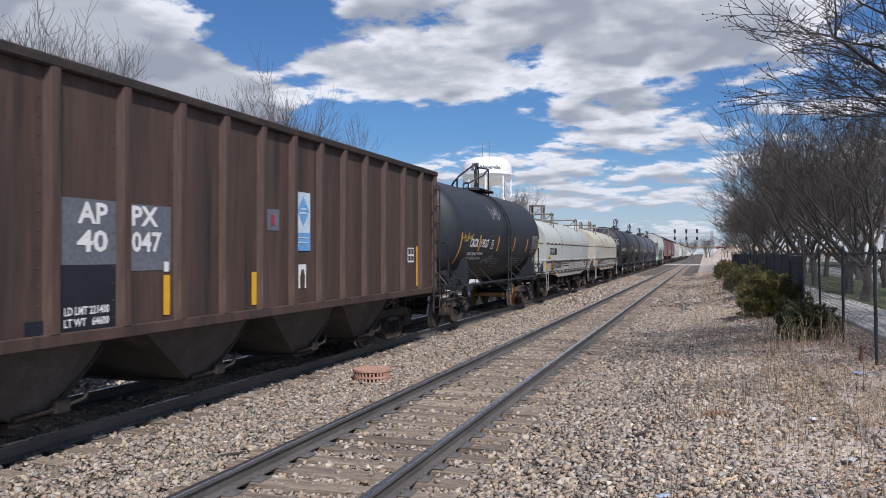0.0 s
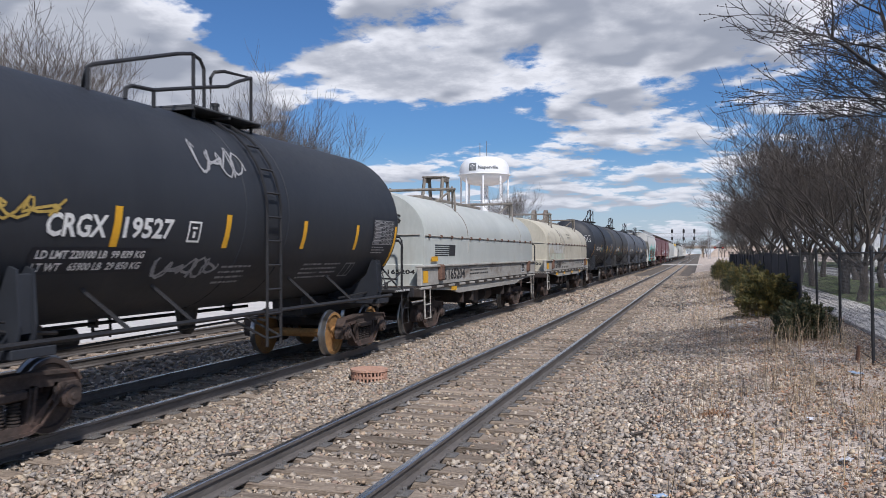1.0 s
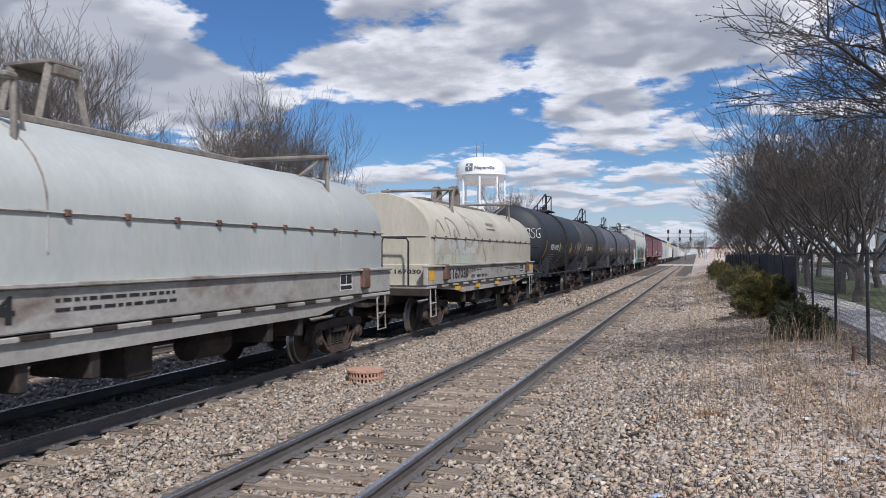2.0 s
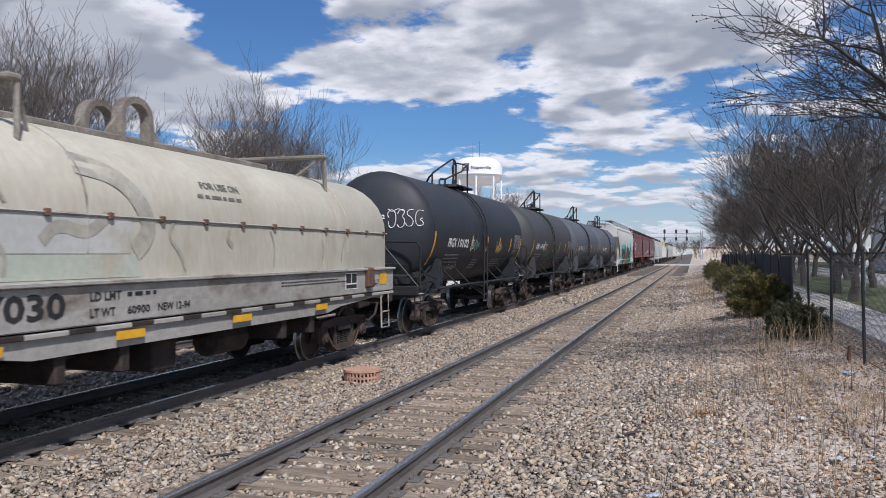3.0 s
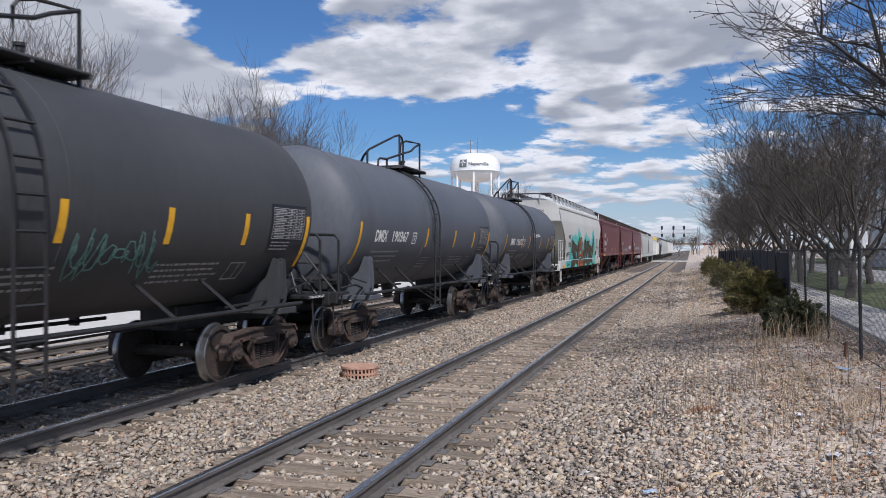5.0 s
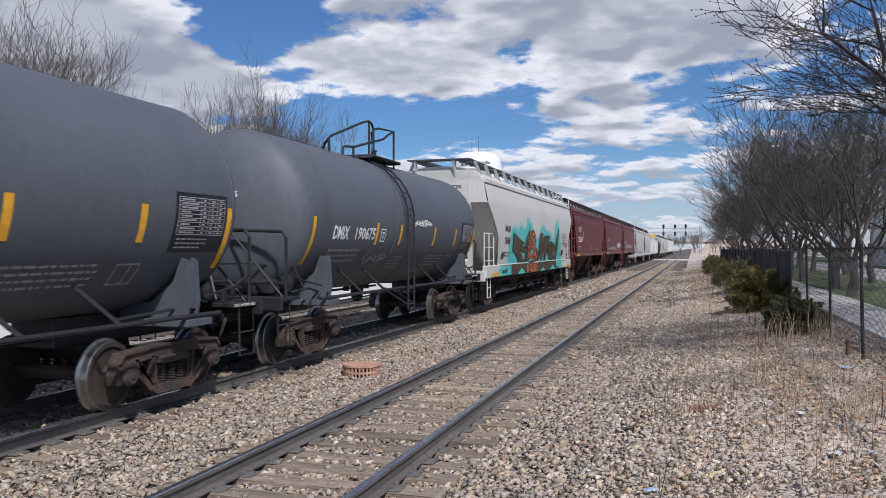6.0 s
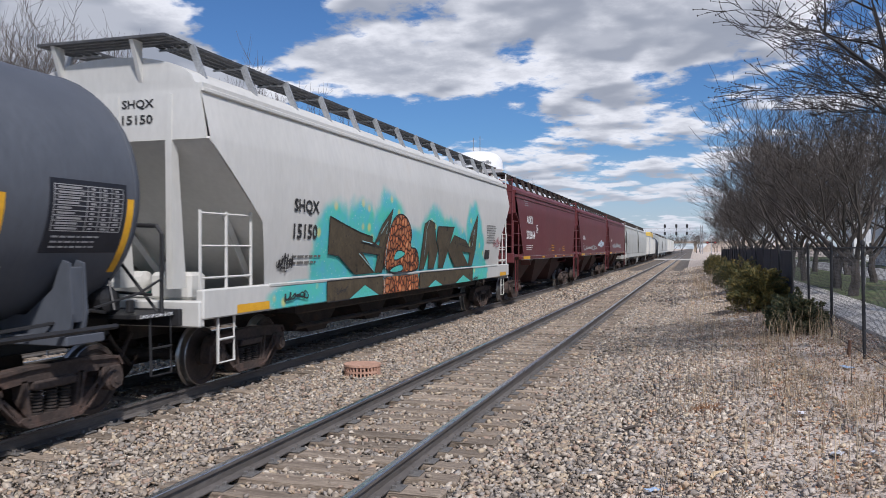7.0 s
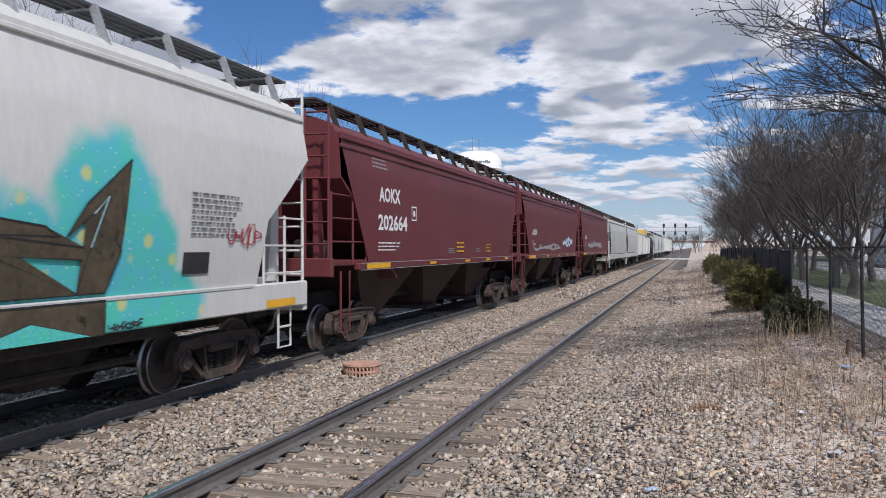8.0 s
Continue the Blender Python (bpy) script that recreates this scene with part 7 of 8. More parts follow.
def build_scrap(x, y, mat, size, seed, label):
    rng = random.Random(seed)
    s = Shape()
    n = 5
    v = []
    for k in range(2):
        for i in range(n):
            for j in range(3):
                v.append(((i / (n - 1) - 0.5) * size, (j / 2 - 0.5) * size * 0.5, 0.02 + rng.uniform(0, 0.35) * size * 0.4 - k * 0.003))
    v[n * 3:] = [(a[0], a[1], a[2] - 0.004) for a in v[:n * 3]]
    f = []
    for o in (0, n * 3):
        f += [(o + i * 3 + j, o + i * 3 + 3 + j, o + i * 3 + 4 + j, o + i * 3 + 1 + j) for i in range(n - 1) for j in range(2)]
    s.add(v, f)
    thing("litter_scrap", label, "litter", pose(x, y, ground_z(x) - 0.02, 0, 0, rng.uniform(0, 180)), data=s.mesh("litter_scrap", mat))


for k, (x, y, mat, size) in enumerate(((-0.98, 7.84, M_PLASTIC, 0.17), (-0.34, 7.12, M_BLUELIT, 0.15), (1.22, 7.76, M_PLASTIC, 0.16), (2.09, 12.56, M_BLUELIT, 0.2), (1.15, 9.64, M_PLASTIC, 0.16), (1.55, 24.0, M_BLUELIT, 0.5), (1.5, 7.7, M_PLASTIC, 0.10), (2.2, 10.9, M_PLASTIC, 0.1))):
    build_scrap(x, y, mat, size, k, "crumpled pale plastic scrap lying on dry earth" if mat is M_PLASTIC else "crumpled bluish plastic scrap lying on dry earth")
def build_rubble(x, y, size, seed):
    """A broken flat lump of concrete."""
    rng = random.Random(seed)
    n = 7
    rim = [(size * rng.uniform(0.6, 1.1) * math.cos(2 * math.pi * k / n), size * 0.7 * rng.uniform(0.6, 1.1) * math.sin(2 * math.pi * k / n)) for k in range(n)]
    s = Shape()
    s.prism(rim, "z", -0.03, 0.0)
    s.v[n:] = [(a * 0.85, b * 0.85, size * rng.uniform(0.12, 0.34)) for a, b in rim]
    thing("concrete_rubble", "broken pale concrete lump lying in dry earth", "rubble", pose(x, y, ground_z(x) - 0.03, 3, 2, seed * 47), "broken concrete lumps", s.mesh("concrete_rubble", M_RUBBLE))


rng_r = random.Random(15)
for k in range(13):
    build_rubble(0.95 + rng_r.gauss(0, 0.28), 22.2 + rng_r.gauss(0, 0.7), rng_r.uniform(0.07, 0.2), k)
for k, (x, y) in enumerate(((0.9, 16.0), (1.3, 14.6), (0.2, 9.0), (0.75, 18.5), (1.7, 11.5), (0.5, 12.4), (1.9, 9.3))):
    build_rubble(x, y, 0.07 + 0.02 * (k % 3), 20 + k)


def build_stick(x, y, length, turn, mat, label):
    s = Shape()
    s.tube([(-length / 2, 0, 0.01), (-length * 0.2, 0.015, 0.03), (length * 0.2, -0.02, 0.025), (length / 2, 0.01, 0.012)], [0.016, 0.02, 0.017, 0.009], 6)
    s.tube([(length * 0.15, -0.015, 0.028), (length * 0.3, 0.06, 0.05)], [0.009, 0.004], 5)
    thing("fallen_stick", label, "stick", pose(x, y, ground_z(x) - 0.02, 0, 0, turn), data=s.mesh("fallen_stick", mat))


build_stick(0.22, 7.45, 0.32, 62, M_DRY, "pale bare stick lying on dry earth")
build_stick(-0.6, 9.73, 0.42, 25, M_BARK, "grey bare stick lying on stones")
build_stick(-4.9, 7.6, 0.6, 70, M_BARKDARK, "dark thin root lying on ballast stones")
blades("rusty_weed_clump", clumps(0.05, 0.25, 10.3, 10.55, 6, 45, 0.06, 141), M_RUSTWEED, "rust-brown dead weed clump on stony earth", "weeds", (0.03, 0.14), 0.004, 1.6, 142)


def build_drain(x, y):
    """A slotted iron grate ring standing in the ballast."""
    d = thing("drain_grate", "rusty orange slotted iron drain grate set in ballast", "drain grate", (x, y, -0.32))
    s = Shape()
    for z, r in ((0.0, 0.32), (0.14, 0.32), (0.25, 0.33)):
        s.turned([(z, r - 0.03), (z, r), (z + 0.035, r), (z + 0.035, r - 0.03)], "z", 32)
    part("hoop", s, d, "", None, M_GRATEORANGE)
    b = Shape()
    b.box(0.295, 0.318, -0.014, 0.014, 0.0, 0.27)
    me = b.mesh("bar", M_GRATEORANGE)
    for k in range(30):
        part("bar", me, d, "", pose(0, 0, 0, 0, 0, k * 12))
    s = Shape()
    for k in range(-3, 4):
        w = math.sqrt(0.31 ** 2 - (k * 0.09) ** 2)
        s.box(-w, w, k * 0.09 - 0.014, k * 0.09 + 0.014, 0.215, 0.24)
    part("top_grid", s, d, "", None, M_GRATEORANGE)
    s = Shape()
    s.turned([(-0.05, 0.3), (0.02, 0.3)], "z", 20)
    part("dark_shaft", s, d, "", None, M_STEEL)


build_drain(-5.58, 13.05)

# ---- ground strips beyond the railway ----
def strip(name, x0, x1, y0, y1, lift, mat, label, category):
    s = Shape()
    ys = [y0 + (y1 - y0) * k / 40 for k in range(41)]
    v = [(x, y, (ground_z(x0) + ground_z(x1)) / 2 + lift - d) for y in ys for x, d in ((x0, 0.15), (x0, 0), (x1, 0), (x1, 0.15))]
    f = [(4 * j + i, 4 * j + i + 1, 4 * j + i + 5, 4 * j + i + 4) for j in range(40) for i in range(3)]
    f += [(0, 1, 2, 3), (160, 161, 162, 163)]
    s.add(v, f)
    tagged(new(name, s.mesh(name, mat)), label, category, kind="structure")


strip("pavement", 3.35, 4.95, 4, 150, 0.05, M_CONCRETE, "pale concrete footpath beyond the fence", "footpath")
strip("lawn_1", 4.95, 9.2, 4, 160, 0.035, M_GRASS, "green spring grass verge with bare trees", "grass")
strip("road", 9.2, 14.5, 4, 160, 0.03, M_ROAD, "worn pale asphalt road", "road")
strip("lawn_2", 14.5, 60, 4, 160, -0.02, M_GRASS, "green spring lawn beyond the road", "grass")
strip("platform", -24, -14.6, 2, 220, 0.10, M_CONCRETE, "pale concrete yard beyond the far track", "concrete yard")
strip("lawn_3", -160, -24, 2, 260, 0.0, M_GRASS, "dull spring grass beyond the tracks", "grass")


def build_crossing():
    s = Shape()
    s.box(-60, 60, 151, 157, -0.2, -0.012, 0)
    tagged(new("crossing_road", s.mesh("crossing_road", M_CONCRETE)), "pale concrete level crossing over the tracks", "road", kind="structure")


build_crossing()

# ---- bare trees ----
def bare_tree_mesh(name, seed, height, trunk_r, fork_z, spread, levels, mat, up=0.35, kids=(3, 4), twig=0.012, stems=1, droop=0.0, buds=False):
    rng = random.Random(seed)
    V, F, TR = [], [], []

    def tube(pts, r0, r1, n):
        k0 = len(V)
        for i, p in enumerate(pts):
            d = (pts[min(i + 1, len(pts) - 1)] - pts[max(i - 1, 0)]).normalized()
            a = d.cross(Vector((0.3, 0.2, 1)))
            if a.length < 0.1:
                a = d.cross(Vector((1, 0, 0)))
            a.normalize()
            b = d.cross(a)
            r = r0 + (r1 - r0) * i / (len(pts) - 1)
            for q in range(n):
                g = 2 * math.pi * q / n
                V.append(p + (a * math.cos(g) + b * math.sin(g)) * r)
        for i in range(len(pts) - 1):
            for q in range(n):
                j = (q + 1) % n
                F.append((k0 + i * n + q, k0 + i * n + j, k0 + i * n + n + j, k0 + i * n + n + q))

    def grow(p, d, length, r, level):
        segs = 4 if level < 2 else 3
        pts, q = [p], d.normalized()
        for i in range(segs):
            q = (q + Vector((rng.gauss(0, 0.16), rng.gauss(0, 0.16), rng.gauss(0, 0.10) + up * 0.22 - droop * level * 0.05))).normalized()
            pts.append(pts[-1] + q * length / segs)
        r1 = max(r * 0.55, twig * 0.5)
        tube(pts, r, r1, 6 if level < 1 else 4 if level < 3 else 3)
        if level >= levels:
            if buds:
                for k in range(2):
                    c = pts[-1 - k]
                    k0 = len(V)
                    e = twig * 1.9
                    V.extend([c + Vector((e, 0, 0)), c + Vector((-e, 0, 0)), c + Vector((0, e, 0)), c + Vector((0, -e, 0)), c + Vector((0, 0, e * 1.6)), c + Vector((0, 0, -e))])
                    F.extend([(k0, k0 + 2, k0 + 4), (k0 + 2, k0 + 1, k0 + 4), (k0 + 1, k0 + 3, k0 + 4), (k0 + 3, k0, k0 + 4), (k0 + 2, k0, k0 + 5), (k0 + 1, k0 + 2, k0 + 5), (k0 + 3, k0 + 1, k0 + 5), (k0, k0 + 3, k0 + 5)])
            return
        n = rng.randint(*kids)
        for k in range(n):
            u = rng.uniform(0.35, 1.0) if k else 1.0
            i = min(int(u * segs), segs - 1)
            at = pts[i].lerp(pts[i + 1], u * segs - i)
            ang = rng.uniform(0, 6.28)
            side = Vector((math.cos(ang), math.sin(ang), rng.uniform(-0.3, 0.6)))
            w = rng.uniform(0.45, 0.95) if k else rng.uniform(0.1, 0.4)
            grow(at, q.lerp(side, w * 0.72), length * rng.uniform(0.55, 0.82), max(r1 * rng.uniform(0.55, 0.9), twig), level + 1)

    for st in range(stems):
        top = Vector((rng.gauss(0, 0.1 * (stems > 1)), rng.gauss(0, 0.1 * (stems > 1)), 0))
        pts = [top]
        for i in range(4):
            pts.append(pts[-1] + Vector((rng.gauss(0, 0.04) + (0.12 * (st - (stems - 1) / 2)), rng.gauss(0, 0.05), fork_z / 4)))
        TR.extend(range(len(F), len(F) + 32))
        tube(pts, trunk_r * 1.25, trunk_r * 0.85, 8)
        n = 5 if stems == 1 else 3
        for k in range(n):
            a = 2 * math.pi * (k + rng.uniform(-0.25, 0.25)) / n + st
            d = Vector((math.cos(a) * spread, math.sin(a) * spread, 1.0))
            at = pts[-1] - Vector((0, 0, rng.uniform(0, 0.25) * fork_z))
            grow(at, d, (height - fork_z) * rng.uniform(0.36, 0.48), trunk_r * rng.uniform(0.45, 0.65), 0)
    k = height / max(v.z for v in V)
    V = [(v.x * k, v.y * k, v.z * k) for v in V]
    # the stout lower wood and the branches are two parts
    def pick(faces, title):
        used = sorted({i for f in faces for i in f})
        at = {i: j for j, i in enumerate(used)}
        return mesh_of(title, [V[i] for i in used], [tuple(at[i] for i in f) for f in faces], mat, False)
    wood = set(TR)
    return pick([f for i, f in enumerate(F) if i in wood], "trunk"), pick([f for i, f in enumerate(F) if i not in wood], "crown")


def plant_tree(mesh_t, x, y, turn, size, label, z=None, group=""):
    t = thing("bare_tree", label, "tree", pose(x, y, (ground_z(x) if z is None else z) - 0.08, 0, 0, turn), group)
    t.scale = (size, size, size)
    part("trunk", mesh_t[0], t)
    part("crown", mesh_t[1], t, "leafless branches")
    return t


NEAR_TREE = bare_tree_mesh("near_tree", 5, 10.0, 0.19, 3.2, 1.5, 5, M_BARKDARK, up=0.08, kids=(3, 4), twig=0.0085, droop=0.1, buds=True)
ROW_TREES = [bare_tree_mesh("row_tree", 50 + k, 9.2, 0.16, 1.5, 0.75, 4, M_BARK, up=0.42, kids=(3, 5), twig=0.009, stems=1 + k % 2) for k in range(3)]
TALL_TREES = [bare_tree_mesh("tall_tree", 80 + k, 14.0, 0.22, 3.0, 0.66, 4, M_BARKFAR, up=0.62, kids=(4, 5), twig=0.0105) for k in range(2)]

plant_tree(NEAR_TREE, 4.45, 12.8, 20, 1.0, "leafless tree spreading budded branches over the fence")
plant_tree(NEAR_TREE, 6.3, 15.6, 205, 1.04, "leafless tree with dark budded branches beyond the footpath")
plant_tree(ROW_TREES[1], 6.6, 19.8, 160, 1.05, "leafless tree with wide tangled branches on the verge")
rng_t = random.Random(4)
for k in range(16):
    y = 31 + k * 6.2 + rng_t.uniform(-1.2, 1.2)
    plant_tree(ROW_TREES[k % 3], 5.6 + rng_t.uniform(-0.5, 0.7), y, rng_t.uniform(0, 360), rng_t.uniform(0.96, 1.16), "leafless street tree in a row on the verge", group="trees along the footpath")
for k in range(6):
    plant_tree(ROW_TREES[(k + 1) % 3], 8.6 + rng_t.uniform(-0.5, 0.5), 24 + k * 9.5 + rng_t.uniform(-2, 2), rng_t.uniform(0, 360), rng_t.uniform(0.9, 1.1), "leafless street tree in a row by the road", group="trees along the road")
for k in range(6):
    plant_tree(ROW_TREES[k % 3], 17 + rng_t.uniform(-1, 6), 40 + k * 16, rng_t.uniform(0, 360), 1.1, "leafless garden tree beyond the road")
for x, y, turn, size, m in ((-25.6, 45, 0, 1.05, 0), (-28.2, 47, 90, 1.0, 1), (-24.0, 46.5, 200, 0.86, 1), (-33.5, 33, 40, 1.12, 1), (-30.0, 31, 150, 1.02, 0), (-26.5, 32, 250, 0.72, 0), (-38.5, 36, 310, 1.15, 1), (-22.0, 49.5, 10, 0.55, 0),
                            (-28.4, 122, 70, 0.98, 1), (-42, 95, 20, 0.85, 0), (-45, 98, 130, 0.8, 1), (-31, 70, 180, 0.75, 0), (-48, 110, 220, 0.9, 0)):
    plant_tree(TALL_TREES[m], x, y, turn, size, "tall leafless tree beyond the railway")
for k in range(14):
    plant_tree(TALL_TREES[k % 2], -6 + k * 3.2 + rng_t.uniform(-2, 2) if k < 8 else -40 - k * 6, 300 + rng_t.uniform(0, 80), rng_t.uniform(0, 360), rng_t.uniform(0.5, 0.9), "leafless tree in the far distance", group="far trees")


# ---- evergreen shrubs ----
def shrub_mesh(name, seed, wide, tall, count, mat):
    rng = np.random.default_rng(seed)
    # upswept sprays, each a plume of fine needles
    m = 260
    a, e = rng.uniform(0, 6.28, m), rng.uniform(0, 1, m) ** 0.55
    h = (0.10 + 0.86 * rng.uniform(0, 1, m)) * (1.0 - 0.55 * e ** 2) * tall
    root = np.stack([np.cos(a) * e * wide * 0.55, np.sin(a) * e * wide * 0.55, h * 0.72], -1)
    lean = np.stack([np.cos(a) * (0.25 + e), np.sin(a) * (0.25 + e), rng.uniform(0.25, 0.9, m)], -1) + rng.normal(0, 0.25, (m, 3))
    lean /= np.linalg.norm(lean, axis=1)[:, None]
    size = rng.uniform(0.22, 0.5, m) * wide
    pick = rng.integers(0, m, count)
    u = rng.uniform(0, 1, count) ** 0.7
    d = rng.normal(0, 1, (count, 3))
    d /= np.linalg.norm(d, axis=1)[:, None]
    p = root[pick] + lean[pick] * (u * size[pick])[:, None] + d * (size[pick] * 0.34 * (1.05 - u))[:, None]
    p[:, 2] = np.abs(p[:, 2])
    out = lean[pick] + d * 0.55 + rng.normal(0, 0.2, (count, 3))
    out /= np.linalg.norm(out, axis=1)[:, None]
    side = np.cross(out, rng.normal(0, 1, (count, 3)))
    side /= np.linalg.norm(side, axis=1)[:, None]
    L = rng.uniform(0.03, 0.085, count)[:, None]
    w = L * 0.07
    up = np.cross(side, out)
    v = np.stack([p - side * w, p + side * w, p + out * L, p + out * L * 0.5 + up * w * 1.6, p + out * L * 0.5 + side * L * 0.16, p + out * L * 0.5 - side * L * 0.16], 1)
    f = np.array([(0, 1, 2), (0, 3, 2), (1, 4, 2), (0, 2, 5)])[None] + (np.arange(count) * 6)[:, None, None]
    return fast_mesh(name, v.reshape(-1, 3), f.reshape(-1, 3), mat)


SHRUBS = [shrub_mesh("foliage", 7, 0.98, 1.7, 52000, M_JUNIPER), shrub_mesh("foliage", 8, 0.70, 1.0, 36000, M_JUNIPERDARK), shrub_mesh("foliage", 9, 0.9, 1.25, 9000, M_JUNIPERDARK), shrub_mesh("foliage", 10, 0.95, 1.55, 11000, M_JUNIPER)]


def build_shrub(x, y, k, size, label):
    t = thing("evergreen_shrub", label, "shrub", pose(x, y, ground_z(x) - 0.05, 0, 0, x * 90 + y * 31), "shrubs along the fence")
    t.scale = (size, size, size)
    part("foliage", SHRUBS[k], t, "dark green needles with brownish tips")
    s = Shape()
    rng = random.Random(k)
    for i in range(7):
        a = i * 0.9
        s.tube([(0, 0, -0.05), (0.2 * math.cos(a), 0.2 * math.sin(a), 0.25), (0.5 * math.cos(a), 0.5 * math.sin(a), 0.6)], [0.035, 0.022, 0.01], 5)
    part("stem", s, t, "", None, M_BARK)


build_shrub(1.80, 24.0, 0, 1.0, "large olive green juniper shrub with brown-tipped sprays")
build_shrub(2.0, 17.6, 1, 1.0, "low grey-green juniper shrub in dead weeds")
for k in range(10):
    build_shrub(1.75 + 0.25 * math.sin(k * 2.1), 29 + k * 5.2, 2 + k % 2, 0.95 + 0.12 * math.sin(k * 1.7), "dark green juniper shrub by the fence")

# ---- fence ----
FENCE_X = 2.52


def build_fence():
    fence = thing("fence", "black chain-link fence with leaning posts and a dark screen", "fence", (FENCE_X, 0, 0.3))
    rng = random.Random(8)
    p = Shape()
    p.turned([(-0.1, 0.026), (1.74, 0.026), (1.75, 0.036), (1.80, 0.036), (1.83, 0.015)], "z", 10)
    post = p.mesh("post", M_FENCE, True)
    for k in range(24):
        y = 7.6 + k * 3.05
        part("post", post, fence, "", pose(0, y, 0, rng.uniform(-1, 2), -rng.uniform(0, 3.5), 0))
    for z in (0.06, 1.72):
        s = Shape()
        s.tube([(0.03, 6, z), (0.035, 20, z - 0.02), (0.03, 50, z), (0.03, 78, z)], 0.008 if z < 1 else 0.016, 6)
        part("rail", s, fence, "", None, M_FENCE)
    # woven diamonds: two families of slanting wires
    y0, y1, zl, zh, gap = 9.0, 27.0, 0.05, 1.72, 0.075
    n = int((y1 - y0) / gap)
    t = np.arange(n) * gap + y0
    h = (zh - zl) * 0.62
    V, F = [], []
    for q in (-1, 1):
        for a in t:
            k = len(V)
            e = 0.0015
            A, B = (0.02 + q * 0.003, a, zl), (0.02 + q * 0.003, a + q * h, zh)
            for P in (A, B):
                V.extend([(P[0] + e, P[1], P[2]), (P[0] - e, P[1] + e, P[2]), (P[0] - e, P[1] - e, P[2])])
            F.extend([(k, k + 1, k + 4, k + 3), (k + 1, k + 2, k + 5, k + 4), (k + 2, k, k + 3, k + 5)])
    ob = part("chain_link", mesh_of("chain_link", V, F, M_WIRE), fence, "dark woven wire")
    tagged(ob, kind="stuff")
    for k in range(18):
        y = 22.85 + k * 3.05
        s = Shape()
        s.box(-0.02, -0.008, y + 0.03, y + 3.02, 0.08, 1.66 + rng.uniform(-0.04, 0.04))
        part("screen_panel", s, fence, "dark privacy screen", None, M_SCREEN)


build_fence()
s = Shape()
s.turned([(-0.05, 0.03), (0.24, 0.028), (0.25, 0.015)], "z", 8)
thing("marker_stake", "short dark rusty stake standing in leaf litter", "stake", pose(2.35, 14.0, ground_z(2.35) - 0.02, 4, 3, 0), data=s.mesh("marker_stake", M_RUST))


def build_sign(x, y, z, w, h, label):
    t = thing("street_sign", label, "sign", (x, y, ground_z(x)))
    s = Shape()
    s.tube([(0, 0, -0.1), (0, 0, z + h - 0.3)], 0.03, 6)
    part("post", s, t, "", None, M_GALV)
    s = Shape()
    s.box(-w / 2, w / 2, -0.02, 0.0, z - h / 2 - 0.3, z + h / 2 - 0.3, 0.004)
    part("plate", s, t, "blank white sign plate", None, M_PLASTIC)


build_sign(7.38, 40, 2.55, 0.46, 0.55, "white rectangular street sign on a thin post")
build_sign(6.6, 52, 2.4, 0.45, 0.5, "white rectangular street sign on a thin post")
build_sign(6.9, 80, 2.5, 0.6, 0.8, "white rectangular street sign on a thin post")


# ---- buildings ----
def build_house(x, y, w, d, wall_h, label):
    h = thing("house", label, "house", (x, y, ground_z(x)))
    s = Shape()
    s.box(0, w, 0, d, -0.1, wall_h)
    s.prism([(0, wall_h), (w, wall_h), (w / 2, wall_h + w * 0.28)], "y", 0, d)
    part("wall", s, h, "", None, M_SIDING)
    s = Shape()
    for q in (0, 1):
        e = -0.4 if q == 0 else w + 0.4
        s.prism([(e, wall_h - 0.22), (w / 2, wall_h + w * 0.28 + 0.02), (w / 2, wall_h + w * 0.28 + 0.2), (e, wall_h - 0.04)], "y", -0.4, d + 0.4)
    part("roof", s, h, "grey shingle roof", None, M_SHINGLE)
    for k in range(3):
        for z in (1.0, 3.4):
            if z + 1.3 > wall_h:
                continue
            s = Shape()
            s.box(-0.04, 0.0, d * (k + 0.7) / 3.4 - 0.55, d * (k + 0.7) / 3.4 + 0.55, z, z + 1.35, 0.01)
            win = part("window", s, h, "", None, M_SIDING)
            s = Shape()
            s.box(-0.05, -0.041, d * (k + 0.7) / 3.4 - 0.45, d * (k + 0.7) / 3.4 + 0.45, z + 0.1, z + 1.25)
            part("pane", s, win, "", None, M_GLASS)
            s = Shape()
            kx = w * (k + 0.7) / 3.4
            s.box(kx - 0.55, kx + 0.55, -0.04, 0.0, z, z + 1.35, 0.01)
            win = part("window", s, h, "", None, M_SIDING)
            s = Shape()
            s.box(kx - 0.45, kx + 0.45, -0.05, -0.041, z + 0.1, z + 1.25)
            part("pane", s, win, "", None, M_GLASS)


build_house(16.2, 72, 11, 13, 5.2, "white sided house with grey shingle roof beyond the road")
build_house(18.0, 104, 10, 12, 5.0, "white sided house with grey shingle roof among trees")


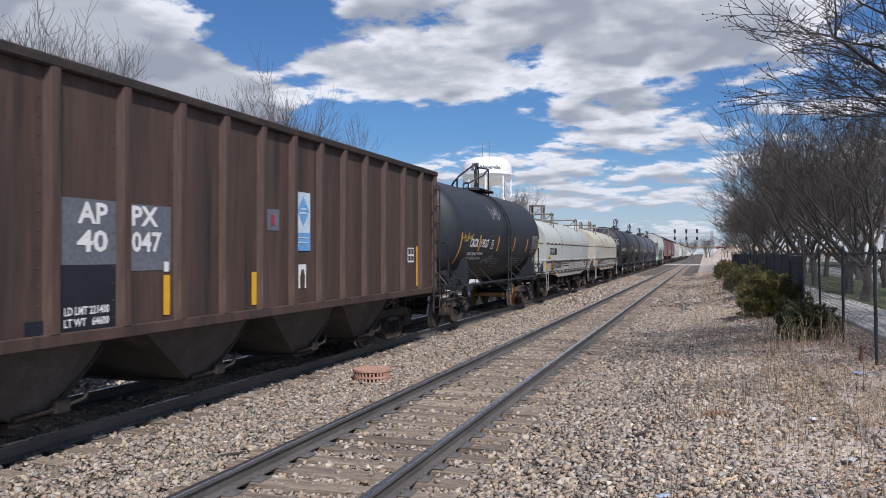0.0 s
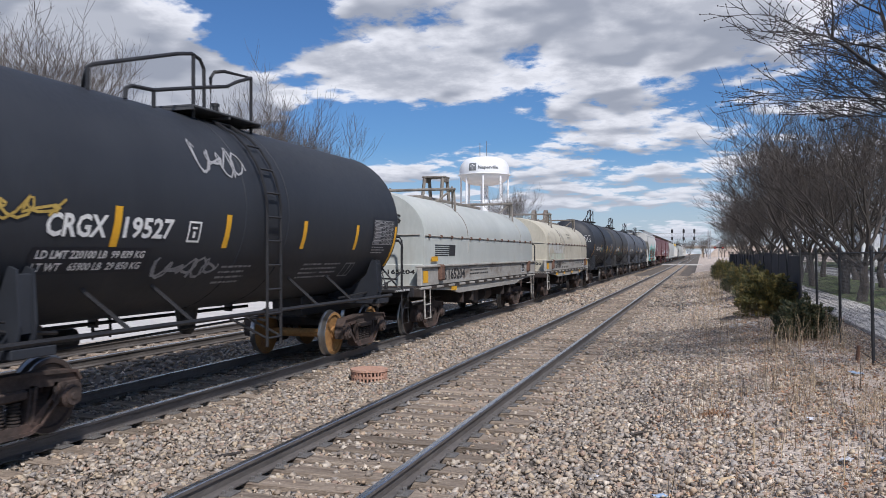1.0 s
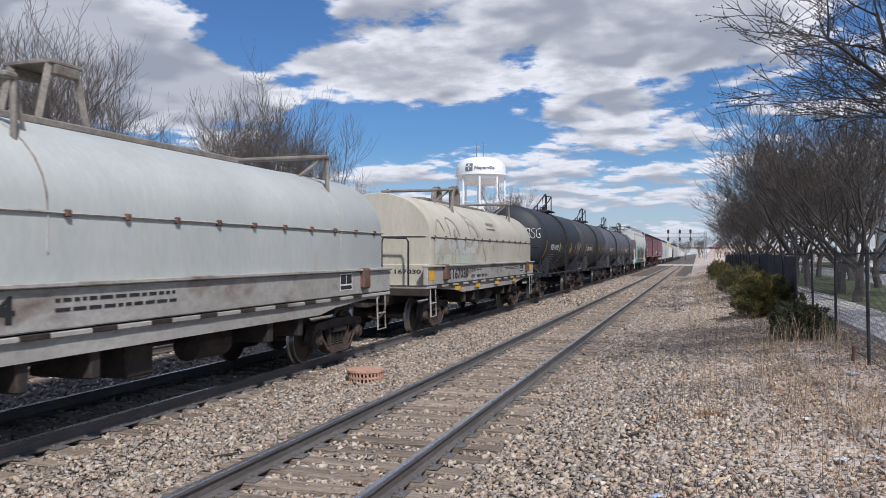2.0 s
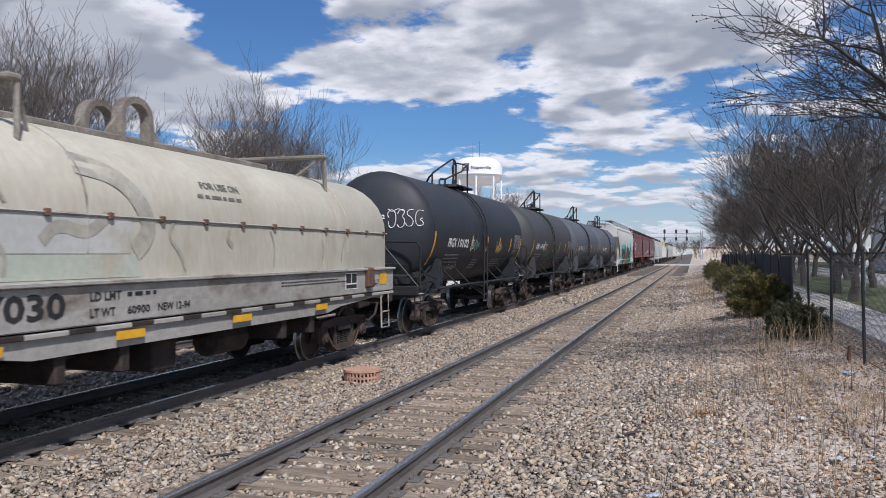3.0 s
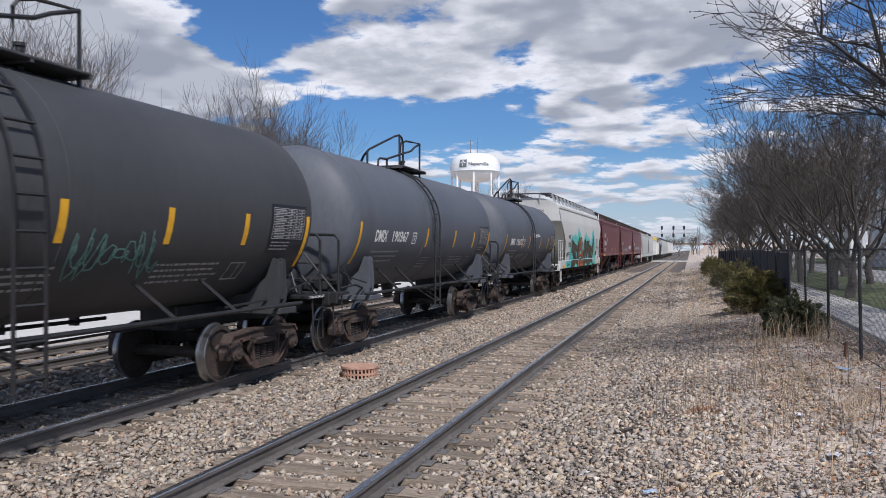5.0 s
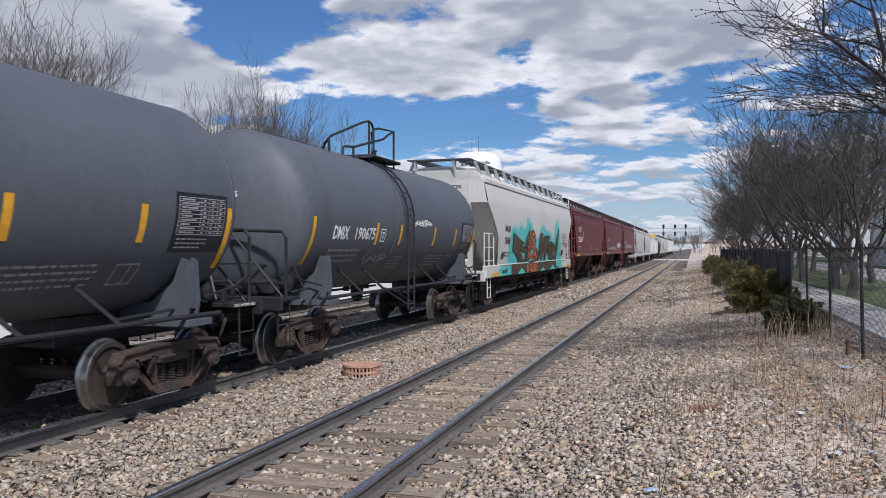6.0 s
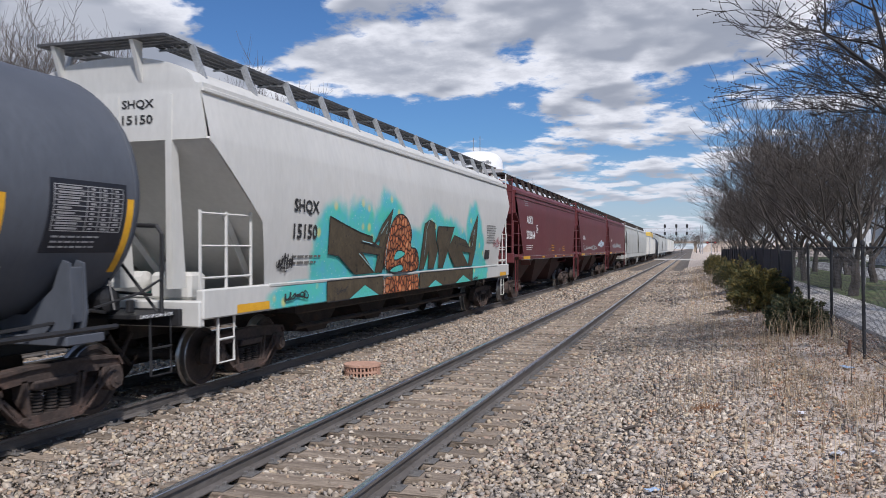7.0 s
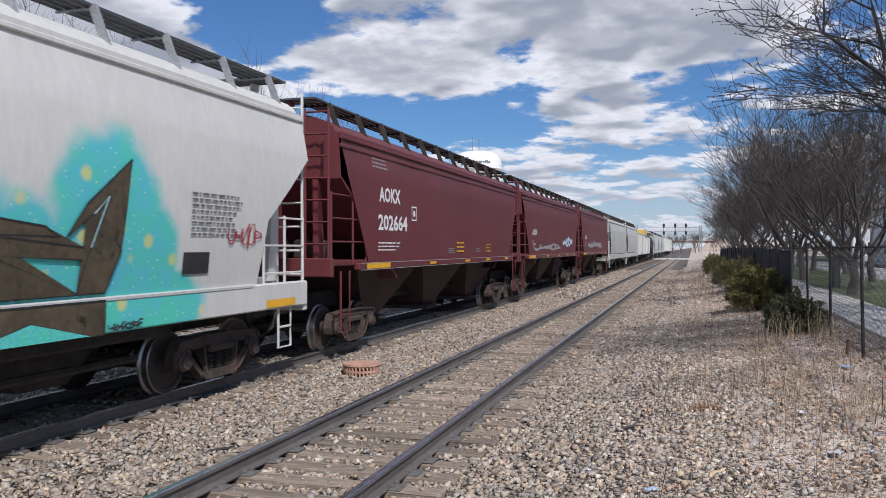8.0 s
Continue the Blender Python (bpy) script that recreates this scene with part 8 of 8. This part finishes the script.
# ---- water tower ----
def build_tower():
    t = thing("water_tower", "white water tower on slender legs with grey lettering", "water tower", (-82.5, 310, -0.5))
    s = Shape()
    prof = []
    for k in range(0, 11):
        q = -math.pi / 2 + math.pi / 2 * k / 10
        prof.append((34.2 + 4.6 * math.sin(q), max(0.3, 10.0 * math.cos(q) ** 0.7)))
    prof += [(34.8, 10.05), (35.4, 10.0)]
    for k in range(1, 11):
        q = math.pi / 2 * k / 10
        prof.append((35.4 + 5.6 * math.sin(q), max(0.2, 10.0 * math.cos(q) ** 0.55)))
    s.turned(prof, "z", 40)
    bowl = part("bowl", s, t, "white painted steel bowl", None, M_TOWER, True)
    s = Shape()
    s.turned([(33.6, 10.0), (33.6, 10.5), (33.75, 10.5), (33.75, 10.0)], "z", 40)
    part("balcony", s, t, "", None, M_TOWER)
    s = Shape()
    s.turned([(-0.5, 1.6), (30.2, 1.6)], "z", 20)
    part("riser", s, t, "", None, M_TOWER, True)
    for k in range(8):
        a = k * math.pi / 4 + 0.2
        s = Shape()
        s.tube([(9.6 * math.cos(a), 9.6 * math.sin(a), -0.5), (9.4 * math.cos(a), 9.4 * math.sin(a), 33.6)], 0.42, 8)
        part("leg", s, t, "", None, M_TOWER)
    for z in (12.0, 23.0):
        s = Shape()
        s.tube([(9.5 * math.cos(k * math.pi / 4 + 0.2), 9.5 * math.sin(k * math.pi / 4 + 0.2), z) for k in range(8)], 0.16, 6, closed=True)
        part("strut_ring", s, t, "", None, M_TOWER)
    for x in (-1.6, 1.2):
        s = Shape()
        s.tube([(x, -1, 40.5), (x, -1, 47.0 + x * 0.2)], 0.14, 5)
        part("mast", s, t, "thin grey antenna mast", None, M_TOWERINK)
    # lettering wraps round the side that faces the railway
    face = math.atan2(-310, 82.5)
    def wrap(u, z):
        a = face + u / 10.2
        r = 10.14 if z < 35.4 else 10.0 * max(math.cos(math.asin(min((z - 35.4) / 5.6, 1))), 0.05) ** 0.55 + 0.14
        return (r * math.cos(a), r * math.sin(a), z)
    s = Shape()
    v, f = text_faces("Naperville")
    s.add([wrap(-2.6 + 8.2 * a, 35.0 + 1.7 * b) for a, b in v], f)
    part("lettering", s, bowl, "grey lettering", None, M_TOWERINK)
    s = Shape()
    for k in range(4):
        v = [wrap(-6.6 + i * 0.8, 34.8 + j * 0.75) for j in range(5) for i in range(5)]
    s.add(v, [(j * 5 + i, j * 5 + i + 1, j * 5 + i + 6, j * 5 + i + 5) for j in range(4) for i in range(4)])
    part("emblem", s, bowl, "grey square emblem", None, M_TOWERINK)
    s = Shape()
    for u, z, w, h in ((-5.2, 35.2, 0.3, 1.0), (-6.1, 36.4, 0.8, 0.35), (-4.7, 36.4, 0.8, 0.35), (-5.4, 36.9, 0.7, 0.5)):
        p = [wrap(u, z), wrap(u + w, z), wrap(u + w, z + h), wrap(u, z + h)]
        s.add([(a * 1.006, b * 1.006, c) for a, b, c in p], [(0, 1, 2, 3)])
    part("emblem", s, bowl, "", None, M_TOWER)


build_tower()


# ---- far end of the line ----
def build_signal_bridge():
    t = thing("signal_bridge", "grey lattice signal bridge with three black signal heads", "signal bridge", (-5.5, 262, -0.3))
    for x in (-11.5, 8.0):
        s = Shape()
        for dx in (-0.3, 0.3):
            s.tube([(x + dx, 0, -0.2), (x + dx, 0, 9.4)], 0.12, 6)
        for k in range(9):
            s.tube([(x - 0.3, 0, k), (x + 0.3, 0, k + 1)], 0.05, 4)
        part("leg", s, t, "", None, M_GALV)
    s = Shape()
    for z in (7.4, 8.6):
        s.tube([(-11.5, 0, z), (8.0, 0, z)], 0.06, 5)
    for k in range(20):
        s.tube([(-11.5 + k * 0.975, 0, 7.4 if k % 2 else 8.6), (-10.525 + k * 0.975, 0, 8.6 if k % 2 else 7.4)], 0.02, 4)
    part("truss", s, t, "", None, M_GALV)
    for x in (-3.1, 0.4, 3.6):
        s = Shape()
        s.box(x - 0.33, x + 0.33, -0.3, -0.15, 8.7, 9.8, 0.1)
        s.box(x - 0.33, x + 0.33, -0.3, -0.15, 6.4, 7.4, 0.1)
        s.tube([(x, -0.1, 6.0), (x, -0.1, 10.0)], 0.08, 5)
        part("signal_head", s, t, "black signal head", None, M_BLACKPIPE)


build_signal_bridge()


def build_overpass():
    t = thing("overpass", "tan concrete road bridge across the far tracks", "bridge", (0, 400, -0.5))
    s = Shape()
    s.box(-60, 40, 0, 10, 4.8, 5.7, 0.05)
    part("deck", s, t, "", None, M_TAN)
    s = Shape()
    s.box(-60, 40, -0.3, 0.0, 5.7, 6.3, 0.05)
    part("parapet", s, t, "", None, M_CONCRETE)
    for x0, x1 in ((-90, -22), (2, 60)):
        s = Shape()
        s.prism([(x0, -0.2), (x1 if x1 < 0 else x0, -0.2), ((x1 - 5) if x1 < 0 else x0 + 5, 4.9), (x1 if x1 > 0 else x0, 4.9), (x1 if x1 > 0 else x0, -0.2)][0 if x1 < 0 else 1:], "y", -4, 14)
        part("embankment", s, t, "dry grassy embankment", None, M_DIRT)
    for x in (-17, 1.0):
        s = Shape()
        s.box(x - 0.6, x + 0.6, 1, 9, -0.2, 4.8, 0.05)
        part("pier", s, t, "", None, M_TAN)


build_overpass()


def build_crossing_signal(x, y):
    t = thing("crossing_signal", "level crossing signal mast with paired red lamps", "crossing signal", (x, y, ground_z(x)))
    s = Shape()
    s.tube([(0, 0, -0.1), (0, 0, 4.2)], 0.07, 8)
    part("mast", s, t, "pale metal mast", None, M_GALV)
    s = Shape()
    s.box(-0.9, 0.9, -0.06, 0.06, 2.55, 2.75, 0.02)
    part("crossarm", s, t, "", None, M_BLACKPIPE)
    for q in (-0.65, 0.65):
        s = Shape()
        s.turned([(-0.08, 0.24), (-0.05, 0.24), (0.05, 0.16)], "y", 16, (q, 0, 2.65))
        b = part("backplate", s, t, "black round backplate", None, M_BLACKPIPE)
        s = Shape()
        s.turned([(-0.12, 0.06), (-0.085, 0.1)], "y", 12, (q, 0, 2.65))
        part("lamp", s, b, "red lamp", None, M_REDLAMP)
    s = Shape()
    for q in (-1, 1):
        s.prism([(-0.6, 3.6 - q * 0.35), (-0.52, 3.5 - q * 0.35 + (0.1 if q < 0 else 0)), (0.6, 3.6 + q * 0.35), (0.52, 3.7 + q * 0.35)], "y", -0.1 - 0.01 * q, -0.08 - 0.01 * q)
    part("crossbuck", s, t, "white crossbuck", None, M_PLASTIC)


build_crossing_signal(3.0, 147)
build_crossing_signal(-15.5, 147)

motions()
